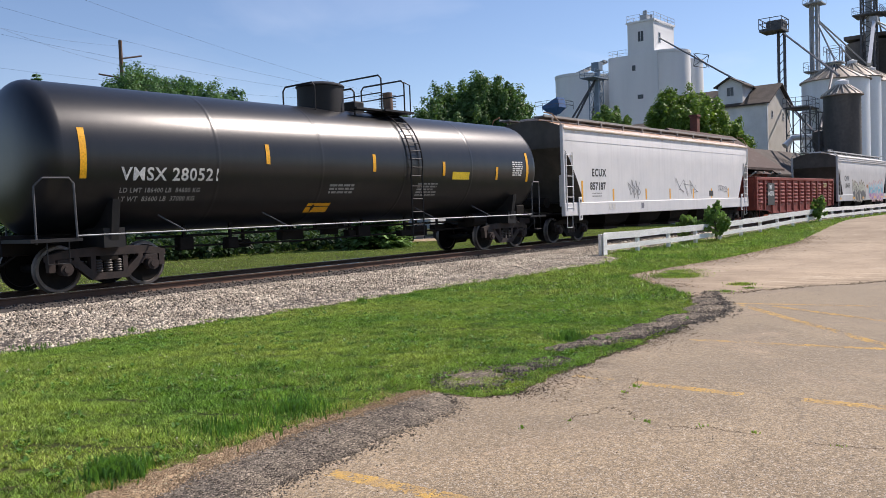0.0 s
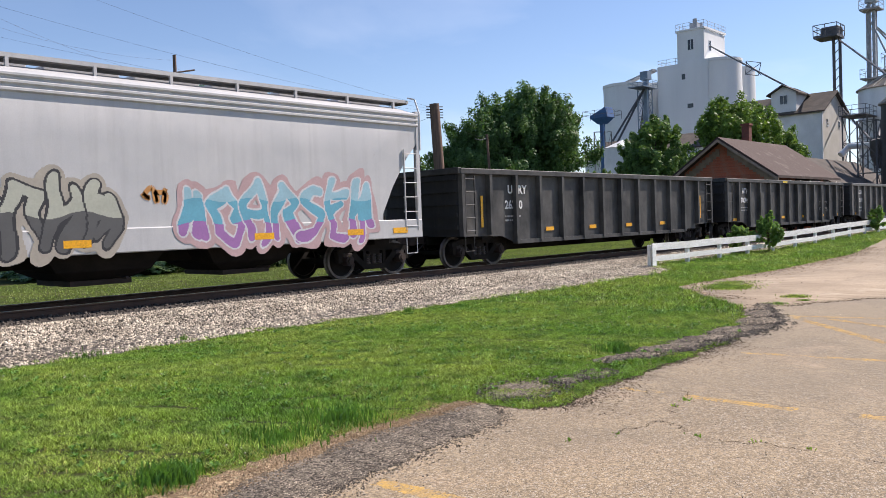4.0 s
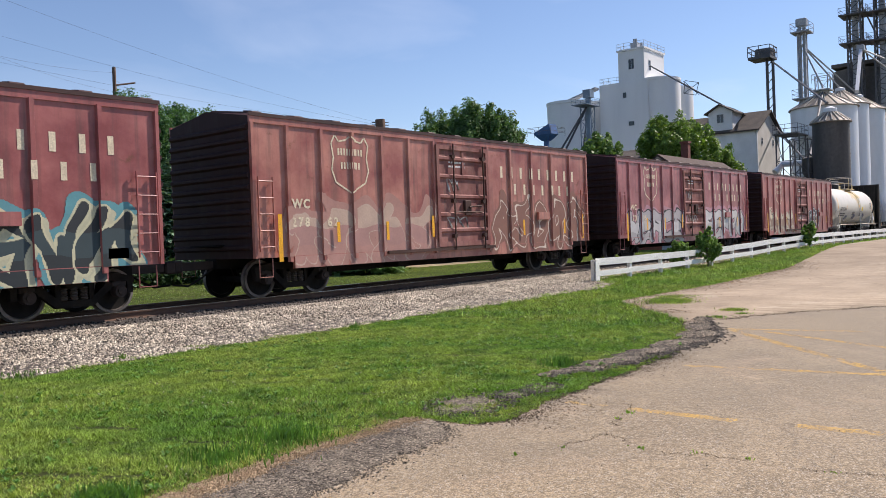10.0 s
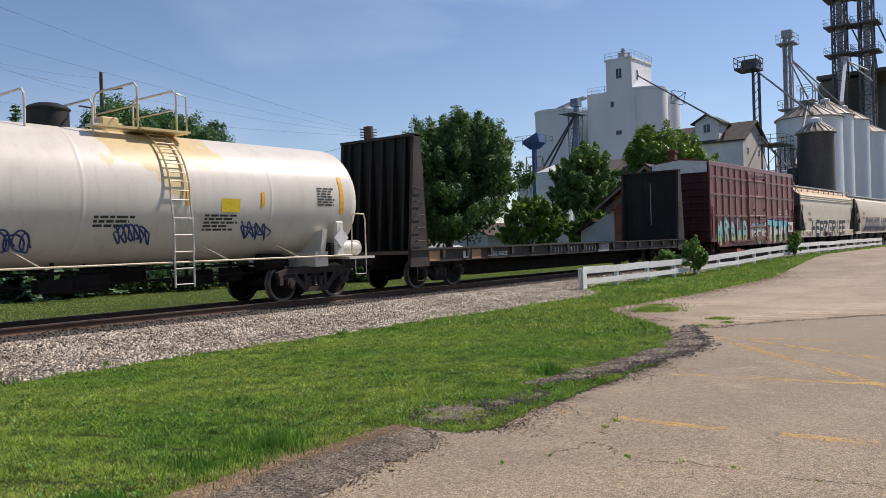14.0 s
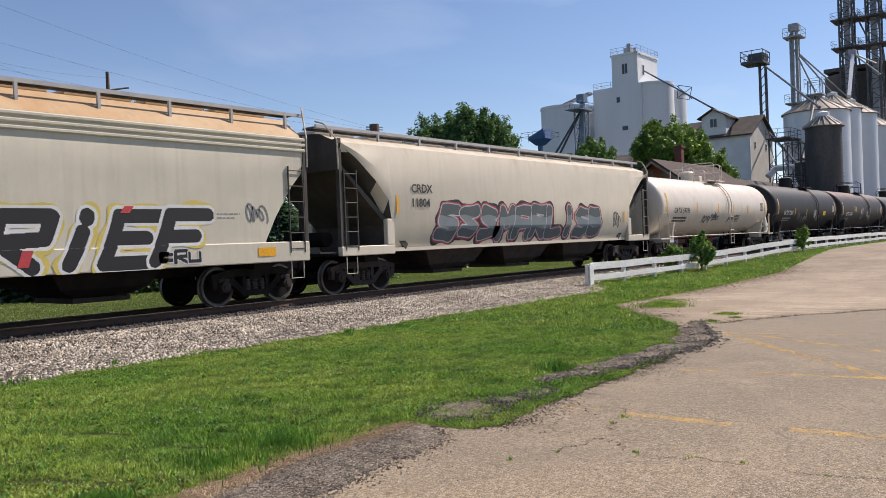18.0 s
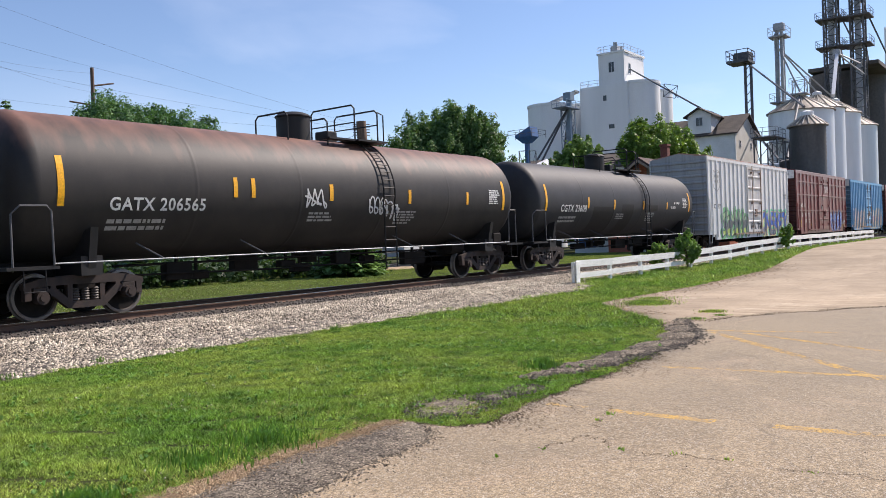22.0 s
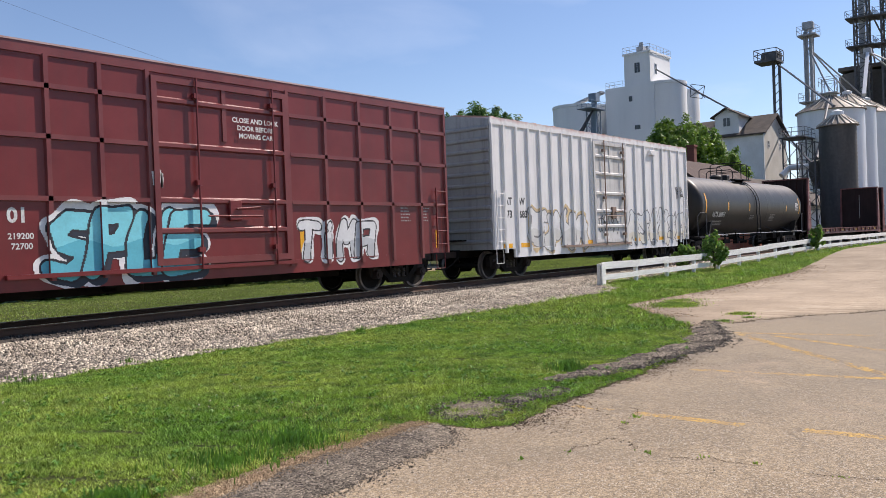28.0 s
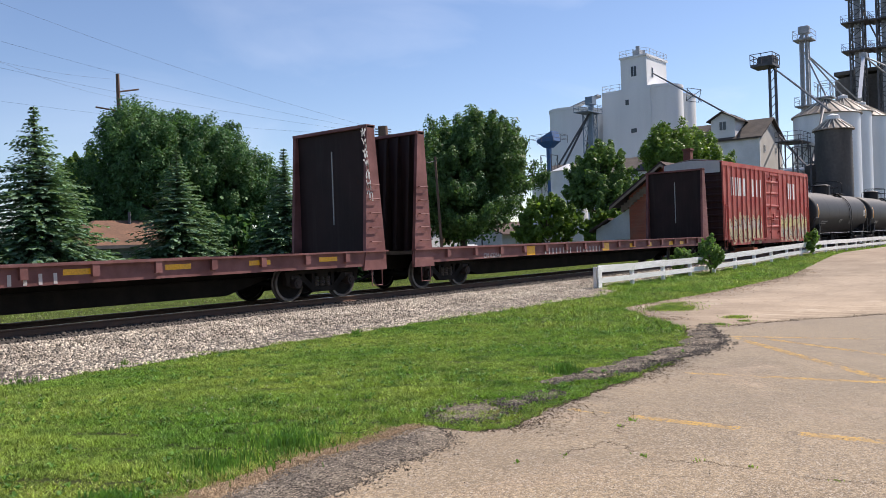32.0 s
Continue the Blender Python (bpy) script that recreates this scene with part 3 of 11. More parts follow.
lot_x = np.concatenate([np.arange(-60, 0, 2), np.arange(0, 18, 0.06), np.arange(18, 110, 0.7)])
sheet("parking_lot", lot_x, lambda x: (-40.0, -8.0, 0.0, 2.0, float(lot_edge(x)) - 0.3, float(lot_edge(x))), PAVEMENT, 0.012,
      "bleached cracked parking lot pavement with faded yellow lines", "pavement")


def ragged(x, s, p):
    return s * (math.sin(6.1 * x + p) + 0.7 * math.sin(14.3 * x + 2 * p) + 0.5 * math.sin(33 * x + p) + 0.25 * math.sin(71 * x + 3 * p))


def apron_low(x):
    return float(np.interp(x, (13.2, 13.9, 15.1, 16.6, 20, 30, 110), (5.5, 5.0, 4.4, 3.2, 0.5, -8, -40))) + ragged(x, 0.05, 1.7)


ap_x = np.concatenate([np.arange(13.3, 30, 0.05), np.arange(30, 110, 1.0)])
sheet("driveway_apron", ap_x, lambda x: (apron_low(x), 0.5 * (apron_low(x) + float(lot_edge(x))), max(apron_low(x) + 0.02, float(lot_edge(x)) + 0.04)), APRON, 0.0165,
      "pale dusty concrete driveway beside the white fence", "driveway")
dk_x = np.concatenate([np.arange(-12, 1.0, 0.2), np.arange(1.0, 5.41, 0.02)])
sheet("asphalt_edge", dk_x, lambda x: (float(np.interp(x, (-12, 2.0, 3.43, 3.92, 4.44, 4.91, 5.23, 5.4), (3.0, 3.6, 3.88, 3.96, 4.01, 4.05, 4.24, 4.55))) + ragged(x, 0.026, 1.0),
      float(np.interp(x, (-12, 2.0, 3.0, 3.75, 4.6, 5.4), (3.6, 4.15, 4.44, 4.6, 4.65, 4.62))) + ragged(x, 0.022, 2.3)), ASPHALT, 0.0175,
      "strip of broken dark asphalt along the lawn edge", "pavement")
sheet("bare_soil_edge", dk_x, lambda x: (float(np.interp(x, (-12, 2.0, 3.0, 3.75, 4.6, 5.4), (3.5, 4.05, 4.36, 4.52, 4.57, 4.54))), float(lot_edge(x)) + 0.05 + ragged(x, 0.02, 0.4)), DIRT, 0.0155,
      "reddish bare soil along the lawn edge", "ground")
PATCHES = ((6.05, 4.64, 0.4, 0.33), (6.66, 4.56, 0.2, 0.16), (7.05, 4.47, 0.24, 0.16))


def berm_low(x):
    return np.interp(x, (7.6, 8.0, 8.45, 9.1, 9.9, 10.4, 11.4, 11.9, 13.0, 13.9), (4.72, 4.56, 4.4, 4.32, 4.29, 4.17, 4.21, 4.38, 4.92, 5.36)) + 0.04 * np.sin(9 * x) + 0.025 * np.sin(23 * x)


def berm_high(x):
    return np.interp(x, (7.6, 8.5, 9.0, 9.5, 10.3, 10.9, 11.6, 12.6, 13.9), (4.86, 4.85, 4.82, 4.76, 4.79, 4.76, 4.9, 5.2, 5.5)) + 0.05 * np.sin(6 * x + 1) + 0.03 * np.sin(19 * x)


bx_ = np.arange(7.6, 13.9, 0.04)
br_ = np.random.default_rng(9)
BV = []
for f, up in ((0.0, 0.0), (0.12, 0.022), (0.4, 0.04), (0.7, 0.038), (0.9, 0.02), (1.0, 0.0)):
    by_ = berm_low(bx_) * (1 - f) + berm_high(bx_) * f
    BV.append(np.stack([bx_, by_, ground_z(bx_, by_) + 0.012 + up * (0.75 + 0.5 * np.sin(bx_ * 7 + 4 * f)) + (br_.normal(0, 0.006, len(bx_)) if up else 0)], 1))
bn = len(bx_)
BF = [(k * bn + i, k * bn + i + 1, (k + 1) * bn + i + 1, (k + 1) * bn + i) for k in range(5) for i in range(bn - 1)]
tagged(new("asphalt_edge", np_mesh("asphalt_berm", np.concatenate(BV), BF, ASPHALT_OLD)), "low rough berm of broken dark asphalt at the lawn's rim", "pavement", kind="structure")
for px, py, rx, ry in PATCHES:
    n = 48
    rim = [(px + rx * (1 + 0.22 * math.sin(3 * a + px) + 0.12 * math.sin(7 * a + py * 9) + 0.07 * math.sin(17 * a)) * math.cos(a), py + ry * (1 + 0.25 * math.sin(2 * a + px * 3) + 0.12 * math.sin(9 * a) + 0.08 * math.sin(19 * a + px)) * math.sin(a))
           for a in (2 * math.pi * k / n for k in range(n))]
    inner = [(px + (x - px) * 0.82, py + (y - py) * 0.82) for x, y in rim]
    go = Geo().loft([[(x, y, 0.0) for x, y in rim], [(x, y, 0.013 + 0.005 * math.sin(9 * x) + 0.004 * math.sin(31 * y)) for x, y in inner]])
    tagged(part("asphalt_patch", go, ASPHALT_OLD), "crumbling patch of old dark asphalt in the grass", "asphalt", "asphalt patches")

def flake(V, F, x, y, z, r, rg):
    """A worn scale of paint or a crumb lying flat: five uneven corners."""
    i, a0 = len(V), rg.uniform(0, 6.28)
    V.extend((x + r * rg.uniform(0.5, 1.3) * math.cos(a0 + 1.257 * k), y + r * rg.uniform(0.5, 1.3) * math.sin(a0 + 1.257 * k), z) for k in range(5))
    F.append(tuple(range(i, i + 5)))


# painted lines, worn down to scales of old paint
for line_i, (pts, w, full) in enumerate(((((3.35, 3.73), (3.45, 2.2)), 0.13, 0.55), (((6.6, 3.28), (6.61, 2.32)), 0.12, 0.32), (((6.67, 1.87), (6.8, 0.2)), 0.13, 0.5), (((6.6, 3.9), (6.6, 3.5)), 0.1, 0.25),
               (((9.0, 3.77), (9.4, 1.2)), 0.12, 0.32), (((12.36, 4.36), (9.17, 1.49)), 0.14, 0.5), (((12.4, 3.9), (11.1, 1.7)), 0.12, 0.3), (((12.5, 4.5), (12.9, 2.6)), 0.12, 0.25))):
    (ax, ay), (bx, by) = pts
    long = math.hypot(bx - ax, by - ay)
    ux, uy = (bx - ax) / long, (by - ay) / long
    rg = random.Random(31 + line_i)
    V, F = [], []
    for k in range(int(long * 950)):
        u, v = rg.uniform(0, long), rg.uniform(-0.5, 0.5) * w
        worn = 0.5 + 0.3 * math.sin(2.1 * u + line_i) + 0.2 * math.sin(7.3 * u + 3 * line_i) + 0.25 * math.sin(19 * u + 40 * v) - 0.9 * max(0, abs(v) / w - 0.36)
        if rg.random() < full * 0.55 + worn * 0.75 - 0.15:
            flake(V, F, ax + ux * u - uy * v, ay + uy * u + ux * v, 0.0128 + 0.0004 * rg.random(), rg.uniform(0.006, 0.017), rg)
    tagged(part("parking_line", Geo().add(V, F), YELLOW_LINE), "faded yellow painted parking line on the pavement", "road marking", "parking lines", "structure")

# open cracks: thin uneven seams of dark soil
CRACKS = ((6.43, 3.2, 5.72, 3.04), (5.72, 3.04, 5.18, 3.13), (5.72, 3.04, 5.43, 2.62), (5.43, 2.62, 5.52, 1.83), (5.52, 1.83, 5.58, 0.6), (5.18, 3.13, 4.82, 3.3), (6.43, 3.2, 7.0, 3.5))


def crack_at(c, t):
    dx, dy = c[2] - c[0], c[3] - c[1]
    j = math.sin(math.pi * t) * (0.035 * math.sin(9 * t + c[0] * 5) + 0.018 * math.sin(27 * t + c[1] * 9) + 0.008 * math.sin(71 * t))
    l = math.hypot(dx, dy)
    return c[0] + dx * t - dy / l * j, c[1] + dy * t + dx / l * j, -dy / l, dx / l


for c in CRACKS:
    V, n = [], 60
    for k in range(n + 1):
        x, y, px, py = crack_at(c, k / n)
        w = 0.001 + 0.0035 * max(0, math.sin(k * 0.9 + c[1] * 7) * math.sin(k * 0.31 + c[0])) + 0.001 * math.sin(k * 2.7) ** 2
        V += [(x - px * w, y - py * w, 0.0127), (x + px * w, y + py * w, 0.0127)]
    tagged(part("pavement_crack", Geo().add(V, [(2 * k, 2 * k + 2, 2 * k + 3, 2 * k + 1) for k in range(n)]), SOIL_DARK), "soil-filled crack in the pavement", "crack", "pavement cracks", "structure")


def crumbs(name, xy, size, material, label, seed, lift=0.014):
    """Loose crumbs: small uneven pyramids strewn at the given places."""
    rg = random.Random(seed)
    V, F = [], []
    for x, y in xy:
        r, i, a0 = size * rg.uniform(0.4, 1.4), len(V), rg.uniform(0, 6.28)
        z = float(ground_z(x, y)) + lift
        V += [(x + r * rg.uniform(0.6, 1.3) * math.cos(a0 + 1.571 * k), y + r * rg.uniform(0.6, 1.3) * math.sin(a0 + 1.571 * k), z - 0.003) for k in range(4)]
        V.append((x + r * rg.uniform(-0.3, 0.3), y + r * rg.uniform(-0.3, 0.3), z + r * rg.uniform(0.3, 0.9)))
        F += [(i, i + 1, i + 4), (i + 1, i + 2, i + 4), (i + 2, i + 3, i + 4), (i + 3, i, i + 4)]
    tagged(part(name, Geo().add(V, F), material), label, "grit", kind="stuff")


rg = random.Random(71)
xs_ = [rg.uniform(2.0, 5.4) for k in range(2600)]
crumbs("asphalt_crumbs", [(x, float(np.interp(x, (2.0, 3.43, 3.92, 4.44, 4.91, 5.23, 5.4), (3.6, 3.88, 3.96, 4.01, 4.05, 4.24, 4.55))) - rg.expovariate(14) + 0.05) for x in xs_], 0.008, GRIT_DARK, "loose dark asphalt crumbs at the edge of the strip", 72)
xs_ = [rg.uniform(2.0, 5.4) for k in range(3200)]
crumbs("soil_crumbs", [(x, float(np.interp(x, (2.0, 3.0, 3.75, 4.6, 5.4), (4.15, 4.44, 4.6, 4.65, 4.62))) + rg.gauss(0.03, 0.07)) for x in xs_], 0.009, SOIL_PALE, "reddish soil crumbs and bark between asphalt and lawn", 73, 0.018)
xs_ = [rg.uniform(5.3, 13.6) for k in range(5200)]
crumbs("soil_crumbs", [(x, float(lot_edge(x)) + 0.04 - rg.expovariate(11) * (1.0 + 0.8 * math.sin(2.3 * x))) for x in xs_], 0.008, SOIL_DARK, "dark soil crumbs washed from the lawn onto the pavement", 74)
xs_ = [rg.uniform(13.4, 30) for k in range(3000)]
crumbs("soil_crumbs", [(x, apron_low(x) + rg.gauss(0, 0.07) + (0.2 * rg.random() if rg.random() < 0.2 else 0)) for x in xs_], 0.016, SOIL_DARK, "dark soil crumbs along the seam of the driveway", 75)
xs_ = [rg.uniform(14.5, 34) for k in range(2600)]
crumbs("soil_crumbs", [(x, float(lot_edge(x)) + 0.02 - rg.expovariate(4)) for x in xs_], 0.02, SOIL_PALE, "pale soil crumbs at the grass rim of the driveway", 76, 0.018)
crumbs("soil_crumbs", [(p[0] + rg.gauss(0, 0.012), p[1] + rg.gauss(0, 0.012)) for c in CRACKS for p in (crack_at(c, rg.random()) for k in range(70)) if math.sin(p[0] * 9 + p[1] * 7) > -0.2], 0.0055, SOIL_DARK, "soil crumbs lying along the pavement cracks", 77)
crumbs("asphalt_crumbs", [(px + rx * 1.15 * math.cos(a) * q, py + ry * 1.15 * math.sin(a) * q) for px, py, rx, ry in PATCHES for a, q in ((rg.uniform(0, 6.28), rg.gauss(0.95, 0.13)) for k in range(int(900 * rx)))], 0.014, GRIT_DARK, "crumbs of old asphalt in the grass", 78, 0.02)
xs_ = [rg.uniform(7.6, 13.9) for k in range(2600)]
crumbs("asphalt_crumbs", [(x, float(berm_low(x)) + (float(berm_high(x) - berm_low(x))) * rg.choice((rg.gauss(0, 0.15), rg.gauss(0.5, 0.3)))) for x in xs_], 0.016, GRIT_DARK, "broken asphalt crumbs on the low berm", 79, 0.03)

# ballast bed
bx = np.concatenate([np.arange(-80, 0, 4), np.arange(0, 40, 0.4), np.arange(40, 700, 10)])
sheet("ballast_bed", bx, lambda x: (float(ballast_edge(x)), max(12.2, float(ballast_edge(x)) + 0.3), 13.6, 14.6, 16.3, 18.2, 20.5), BALLAST_BED, 0.01,
      "bed of pale crushed stone under the railway track", "ballast")
sheet("gravel_road", np.array([33.0, 34, 36, 38, 40]), lambda x: (28.5, 60.0), CONCRETE_LOT, 0.02, "pale gravel lane beyond the railway track", "road")


def rng_stones(n, x0, x1, y_lo, y_hi, size, seed):
    r = np.random.default_rng(seed)
    x = r.uniform(x0, x1, n)
    y = r.uniform(y_lo, y_hi, n)
    y = np.where((x > 1) & (y < 15.3), np.maximum(y, ballast_edge(x) + 0.03 - r.exponential(0.06, n)), y)
    c = np.stack([x, y, ground_z(x, y) + 0.012], 1)
    base = np.array([(1, 0, 0), (0, 1, 0), (-1, 0, 0), (0, -1, 0), (0, 0, 1), (0, 0, -1)], float) * 1.35
    sc = size * r.uniform(0.55, 1.35, (n, 1, 1)) * r.uniform(0.6, 1.2, (n, 1, 3))
    v = (base[None] + r.uniform(-0.4, 0.4, (n, 6, 3))) * sc
    q = r.normal(size=(n, 4))
    q /= np.linalg.norm(q, axis=1, keepdims=True)
    w, a, b, d = q.T
    R = np.stack([np.stack([1 - 2 * (b * b + d * d), 2 * (a * b - w * d), 2 * (a * d + w * b)], -1), np.stack([2 * (a * b + w * d), 1 - 2 * (a * a + d * d), 2 * (b * d - w * a)], -1),
                  np.stack([2 * (a * d - w * b), 2 * (b * d + w * a), 1 - 2 * (a * a + b * b)], -1)], -2)
    v = np.einsum("nij,nkj->nki", R, v) + c[:, None]
    f = np.array([(0, 1, 4), (1, 2, 4), (2, 3, 4), (3, 0, 4), (1, 0, 5), (2, 1, 5), (3, 2, 5), (0, 3, 5)])
    F = (f[None] + 6 * np.arange(n)[:, None, None]).reshape(-1, 3)
    return v.reshape(-1, 3), F


V, F = rng_stones(72000, 2.5, 26.0, 10.7, 14.2, 0.0205, 3)
tagged(new("ballast_stones", np_mesh("ballast_stones", V, F, STONE)), "loose pale grey crushed ballast stones beside the rails", "gravel", kind="stuff")
V, F = rng_stones(8000, 26.0, 55.0, 12.4, 14.3, 0.034, 4)
tagged(new("ballast_stones", np_mesh("ballast_stones_far", V, F, STONE)), "loose pale grey crushed ballast stones along the track", "gravel", kind="stuff")
# stained stones whose tone also carries the train's shadow past the far rail
V, F = rng_stones(14000, 2.5, 40.0, 14.15, 20.2, 0.028, 5)
tagged(new("ballast_stones", np_mesh("ballast_stones_between", V, F, STONE_OILY_SHADED)), "oil- and shade-darkened crushed ballast stones about the wooden ties", "gravel", kind="stuff")

# track: rails and ties
track = thing("railway_track", "single railway track with rusty rails on wooden ties", "railway track", pose(0, TRACK_Y, RAIL_Z), kind="structure")
for side in (-0.755, 0.755):
    prof = [(-0.07, -0.17), (0.07, -0.17), (0.07, -0.155), (0.012, -0.13), (0.012, -0.045), (0.036, -0.035), (0.036, -0.006), (-0.036, -0.006), (-0.036, -0.035), (-0.012, -0.045), (-0.012, -0.13), (-0.07, -0.155)]
    rail = part("rail", Geo().prism_x([(side + y, z) for y, z in prof], -90, 700), RAIL_SIDE, track, "rust-brown steel rail")
    part("rail_head", Geo().box(-90, 700, side - 0.03, side + 0.03, -0.006, 0.0), RAIL_TOP, rail, "polished running surface")
tie_me = Geo().box(-0.115, 0.115, -1.3, 1.3, -0.34, -0.168, 0.012).mesh("tie", TIE_WOOD)
plate_me = Geo().box(-0.1, 0.1, -0.18, 0.18, -0.168, -0.155).box(0.05, 0.08, 0.085, 0.115, -0.155, -0.125).box(-0.08, -0.05, -0.115, -0.085, -0.155, -0.125).mesh("tie_plate", RAIL_SIDE)
rt = random.Random(4)
for k in range(220):
    tie = part("tie", tie_me, None, track, at=pose(-6 + 0.54 * k, rt.uniform(-0.04, 0.04), rt.uniform(-0.012, 0.004), 0, 0, rt.uniform(-1.2, 1.2)))
    if 12 < k < 75:
        for side in (-0.755, 0.755):
            part("tie_plate", plate_me, None, tie, at=pose(0, side, 0.0))

# ---- white board fence ----
fence = thing("board_fence", "low white painted wooden fence with two boards", "fence", pose(22.3, 12.0, 0), kind="structure")
rf = random.Random(7)
FENCE_N = 20
for k in range(FENCE_N + 1):
    x = 2.44 * k
    z = float(ground_z(22.3 + x, 12.0))
    w = 0.07 if k else 0.1
    part("post", Geo().box(x - w, x + w, 0.02, 0.13, z - 0.3, z + 0.68, 0.008), WHITE_BOARD, fence, at=pose(0, 0, 0, 0, 0, 0))
    if k < FENCE_N:
        z1 = float(ground_z(22.3 + x + 2.44, 12.0))
        for lo, hi in ((0.18, 0.34), (0.5, 0.72)):
            a, b = rf.uniform(-0.02, 0.02), rf.uniform(-0.02, 0.02)
            pts = [(x + 0.004, z + lo + a), (x + 2.436, z1 + lo + b), (x + 2.436, z1 + hi + b), (x + 0.004, z + hi + a)]
            part("board", Geo().prism_y(pts, -0.025, 0.019), WHITE_BOARD, fence)
tagged(part("fence_end_board", Geo().box(-0.12, 0.12, -0.06, -0.027, -0.02, 0.74, 0.006), WHITE_BOARD, fence))


# ---- grass ----
def blades(n, x, y, h, w, seed, lean=0.45):
    r = np.random.default_rng(seed)
    a = r.uniform(0, 2 * np.pi, n)
    hh = h * r.uniform(0.5, 1.25, n)
    z = ground_z(x, y)
    dx, dy = np.cos(a) * w * 0.5, np.sin(a) * w * 0.5
    t = r.uniform(0, 2 * np.pi, n)
    l = hh * lean * r.uniform(0.2, 1.6, n)
    p0 = np.stack([x - dx, y - dy, z], 1)
    p1 = np.stack([x + dx, y + dy, z], 1)
    p2 = np.stack([x + np.cos(t) * l, y + np.sin(t) * l, z + hh], 1)
    V = np.stack([p0, p1, p2], 1).reshape(-1, 3)
    return V, np.arange(3 * n).reshape(-1, 3)


def patchy(x, y):
    return 0.5 + 0.25 * np.sin(1.3 * x + 0.7 * y) + 0.25 * np.sin(0.8 * y - 2.1 * x + 1.0) * np.sin(2.7 * y + 0.4 * x)


def lawn(name, n, x0, x1, lo, hi, h, w, seed, material, label, keep=None, lean=0.45):
    r = np.random.default_rng(seed)
    x, y = r.uniform(x0, x1, n), r.uniform(lo, hi, n)
    ok = (y > lot_edge(x) + r.exponential(0.05, n) - 0.02) & (y < ballast_edge(x) + 0.08 + r.exponential(0.07, n)) if hi < 14 else np.ones(n, bool)
    if keep is not None:
        ok &= keep(x, y, r)
    x, y = x[ok], y[ok]
    ok = patchy(x * 9 + np.sin(y * 6), y * 10.3) + 0.5 * patchy(x * 23, y * 26 + np.sin(x * 9)) + r.normal(0, 0.12, len(x)) > 0.5
    x, y = x[ok], y[ok]
    tus = patchy(x * 4.3 + 2 + np.sin(y * 3), y * 4.9) * 0.6 + patchy(x * 11 + np.sin(y * 7), y * 12.3 + 1) * 0.4
    hh = h * (0.2 + 0.45 * patchy(x * 0.7, y * 0.7) + 1.7 * tus ** 2)
    V, F = blades(len(x), x, y, hh, w, seed + 1, lean)
    tagged(new(name, np_mesh(name, V, F, material)), label, "grass", kind="stuff")


in_view = lambda x, y: (np.degrees(np.arctan2(x, y)) > 17) & (np.degrees(np.arctan2(x, y)) < 84)


def off_patch(x, y):
    """Grass stays off the old asphalt and is thin and trodden before it."""
    r = np.random.default_rng(len(x))
    bare = np.zeros(len(x), bool)
    for px, py, rx, ry in PATCHES:
        bare |= (((x - px) / rx) ** 2 + ((y - py + 0.1) / (ry + 0.12)) ** 2 < 1.1) & (r.uniform(size=len(x)) > 0.2)
    on = (x > 7.6) & (x < 13.9) & (y > berm_low(x) - 0.02) & (y < berm_high(x) - 0.02)
    front = (x > 7.6) & (x < 13.9) & (y <= berm_low(x) - 0.02)
    gap = np.sin(x * 5.3 + 0.6) + 0.7 * np.sin(x * 11.9 + y * 7) + 0.5 * np.sin(y * 17 + x * 3)
    bare |= on & (gap < 0.1) & (r.uniform(size=len(x)) > 0.1)
    bare |= front & (gap < -0.6) & (r.uniform(size=len(x)) > 0.5)
    return ~bare


lawn("lawn", 900000, 1.0, 12.5, 4.0, 11.2, 0.034, 0.0075, 11, BLADE, "mown green lawn with clover and dandelion leaves", lambda x, y, r: in_view(x, y) & off_patch(x, y), lean=1.0)
lawn("lawn", 170000, 12.5, 26.0, 4.0, 12.9, 0.06, 0.016, 13, BLADE, "mown green lawn beside the railway", lambda x, y, r: in_view(x, y) & off_patch(x, y), lean=0.9)
lawn("lawn", 60000, 5.2, 12.6, 3.8, 4.95, 0.022, 0.009, 21, BLADE, "short trodden grass between old asphalt and pavement", lambda x, y, r: np.where(x < 7.6, y < 4.95, y < berm_low(x)) & ((x < 7.6) | (r.uniform(size=len(x)) > 0.15)), lean=1.0)
lawn("dry_grass", 50000, 2.0, 24.0, 4.0, 11.2, 0.045, 0.009, 15, STRAW, "dry straw-coloured grass in the lawn", lambda x, y, r: in_view(x, y) & (patchy(x * 1.7 + 3, y * 1.3) + r.normal(0, 0.12, len(x)) > 0.66), lean=1.1)
lawn("dry_grass", 9000, 1.5, 5.2, 4.5, 5.1, 0.04, 0.007, 16, STRAW, "dry straw-coloured grass along the pavement", lambda x, y, r: y < lot_edge(x) + 0.22, lean=0.9)


def verge_keep(x, y, r):
    return (y > lot_edge(x) - 0.1) & (y < 13.0)


lawn("verge_grass", 150000, 22.0, 75.0, 8.0, 12.9, 0.075, 0.024, 17, BLADE, "rough grass verge under the white fence", verge_keep, lean=1.0)
lawn("far_lawn", 170000, 6.0, 70.0, 20.2, 30.0, 0.035, 0.03, 19, BLADE_FAR, "mown grass strip beyond the railway track", lambda x, y, r: in_view(x, y))


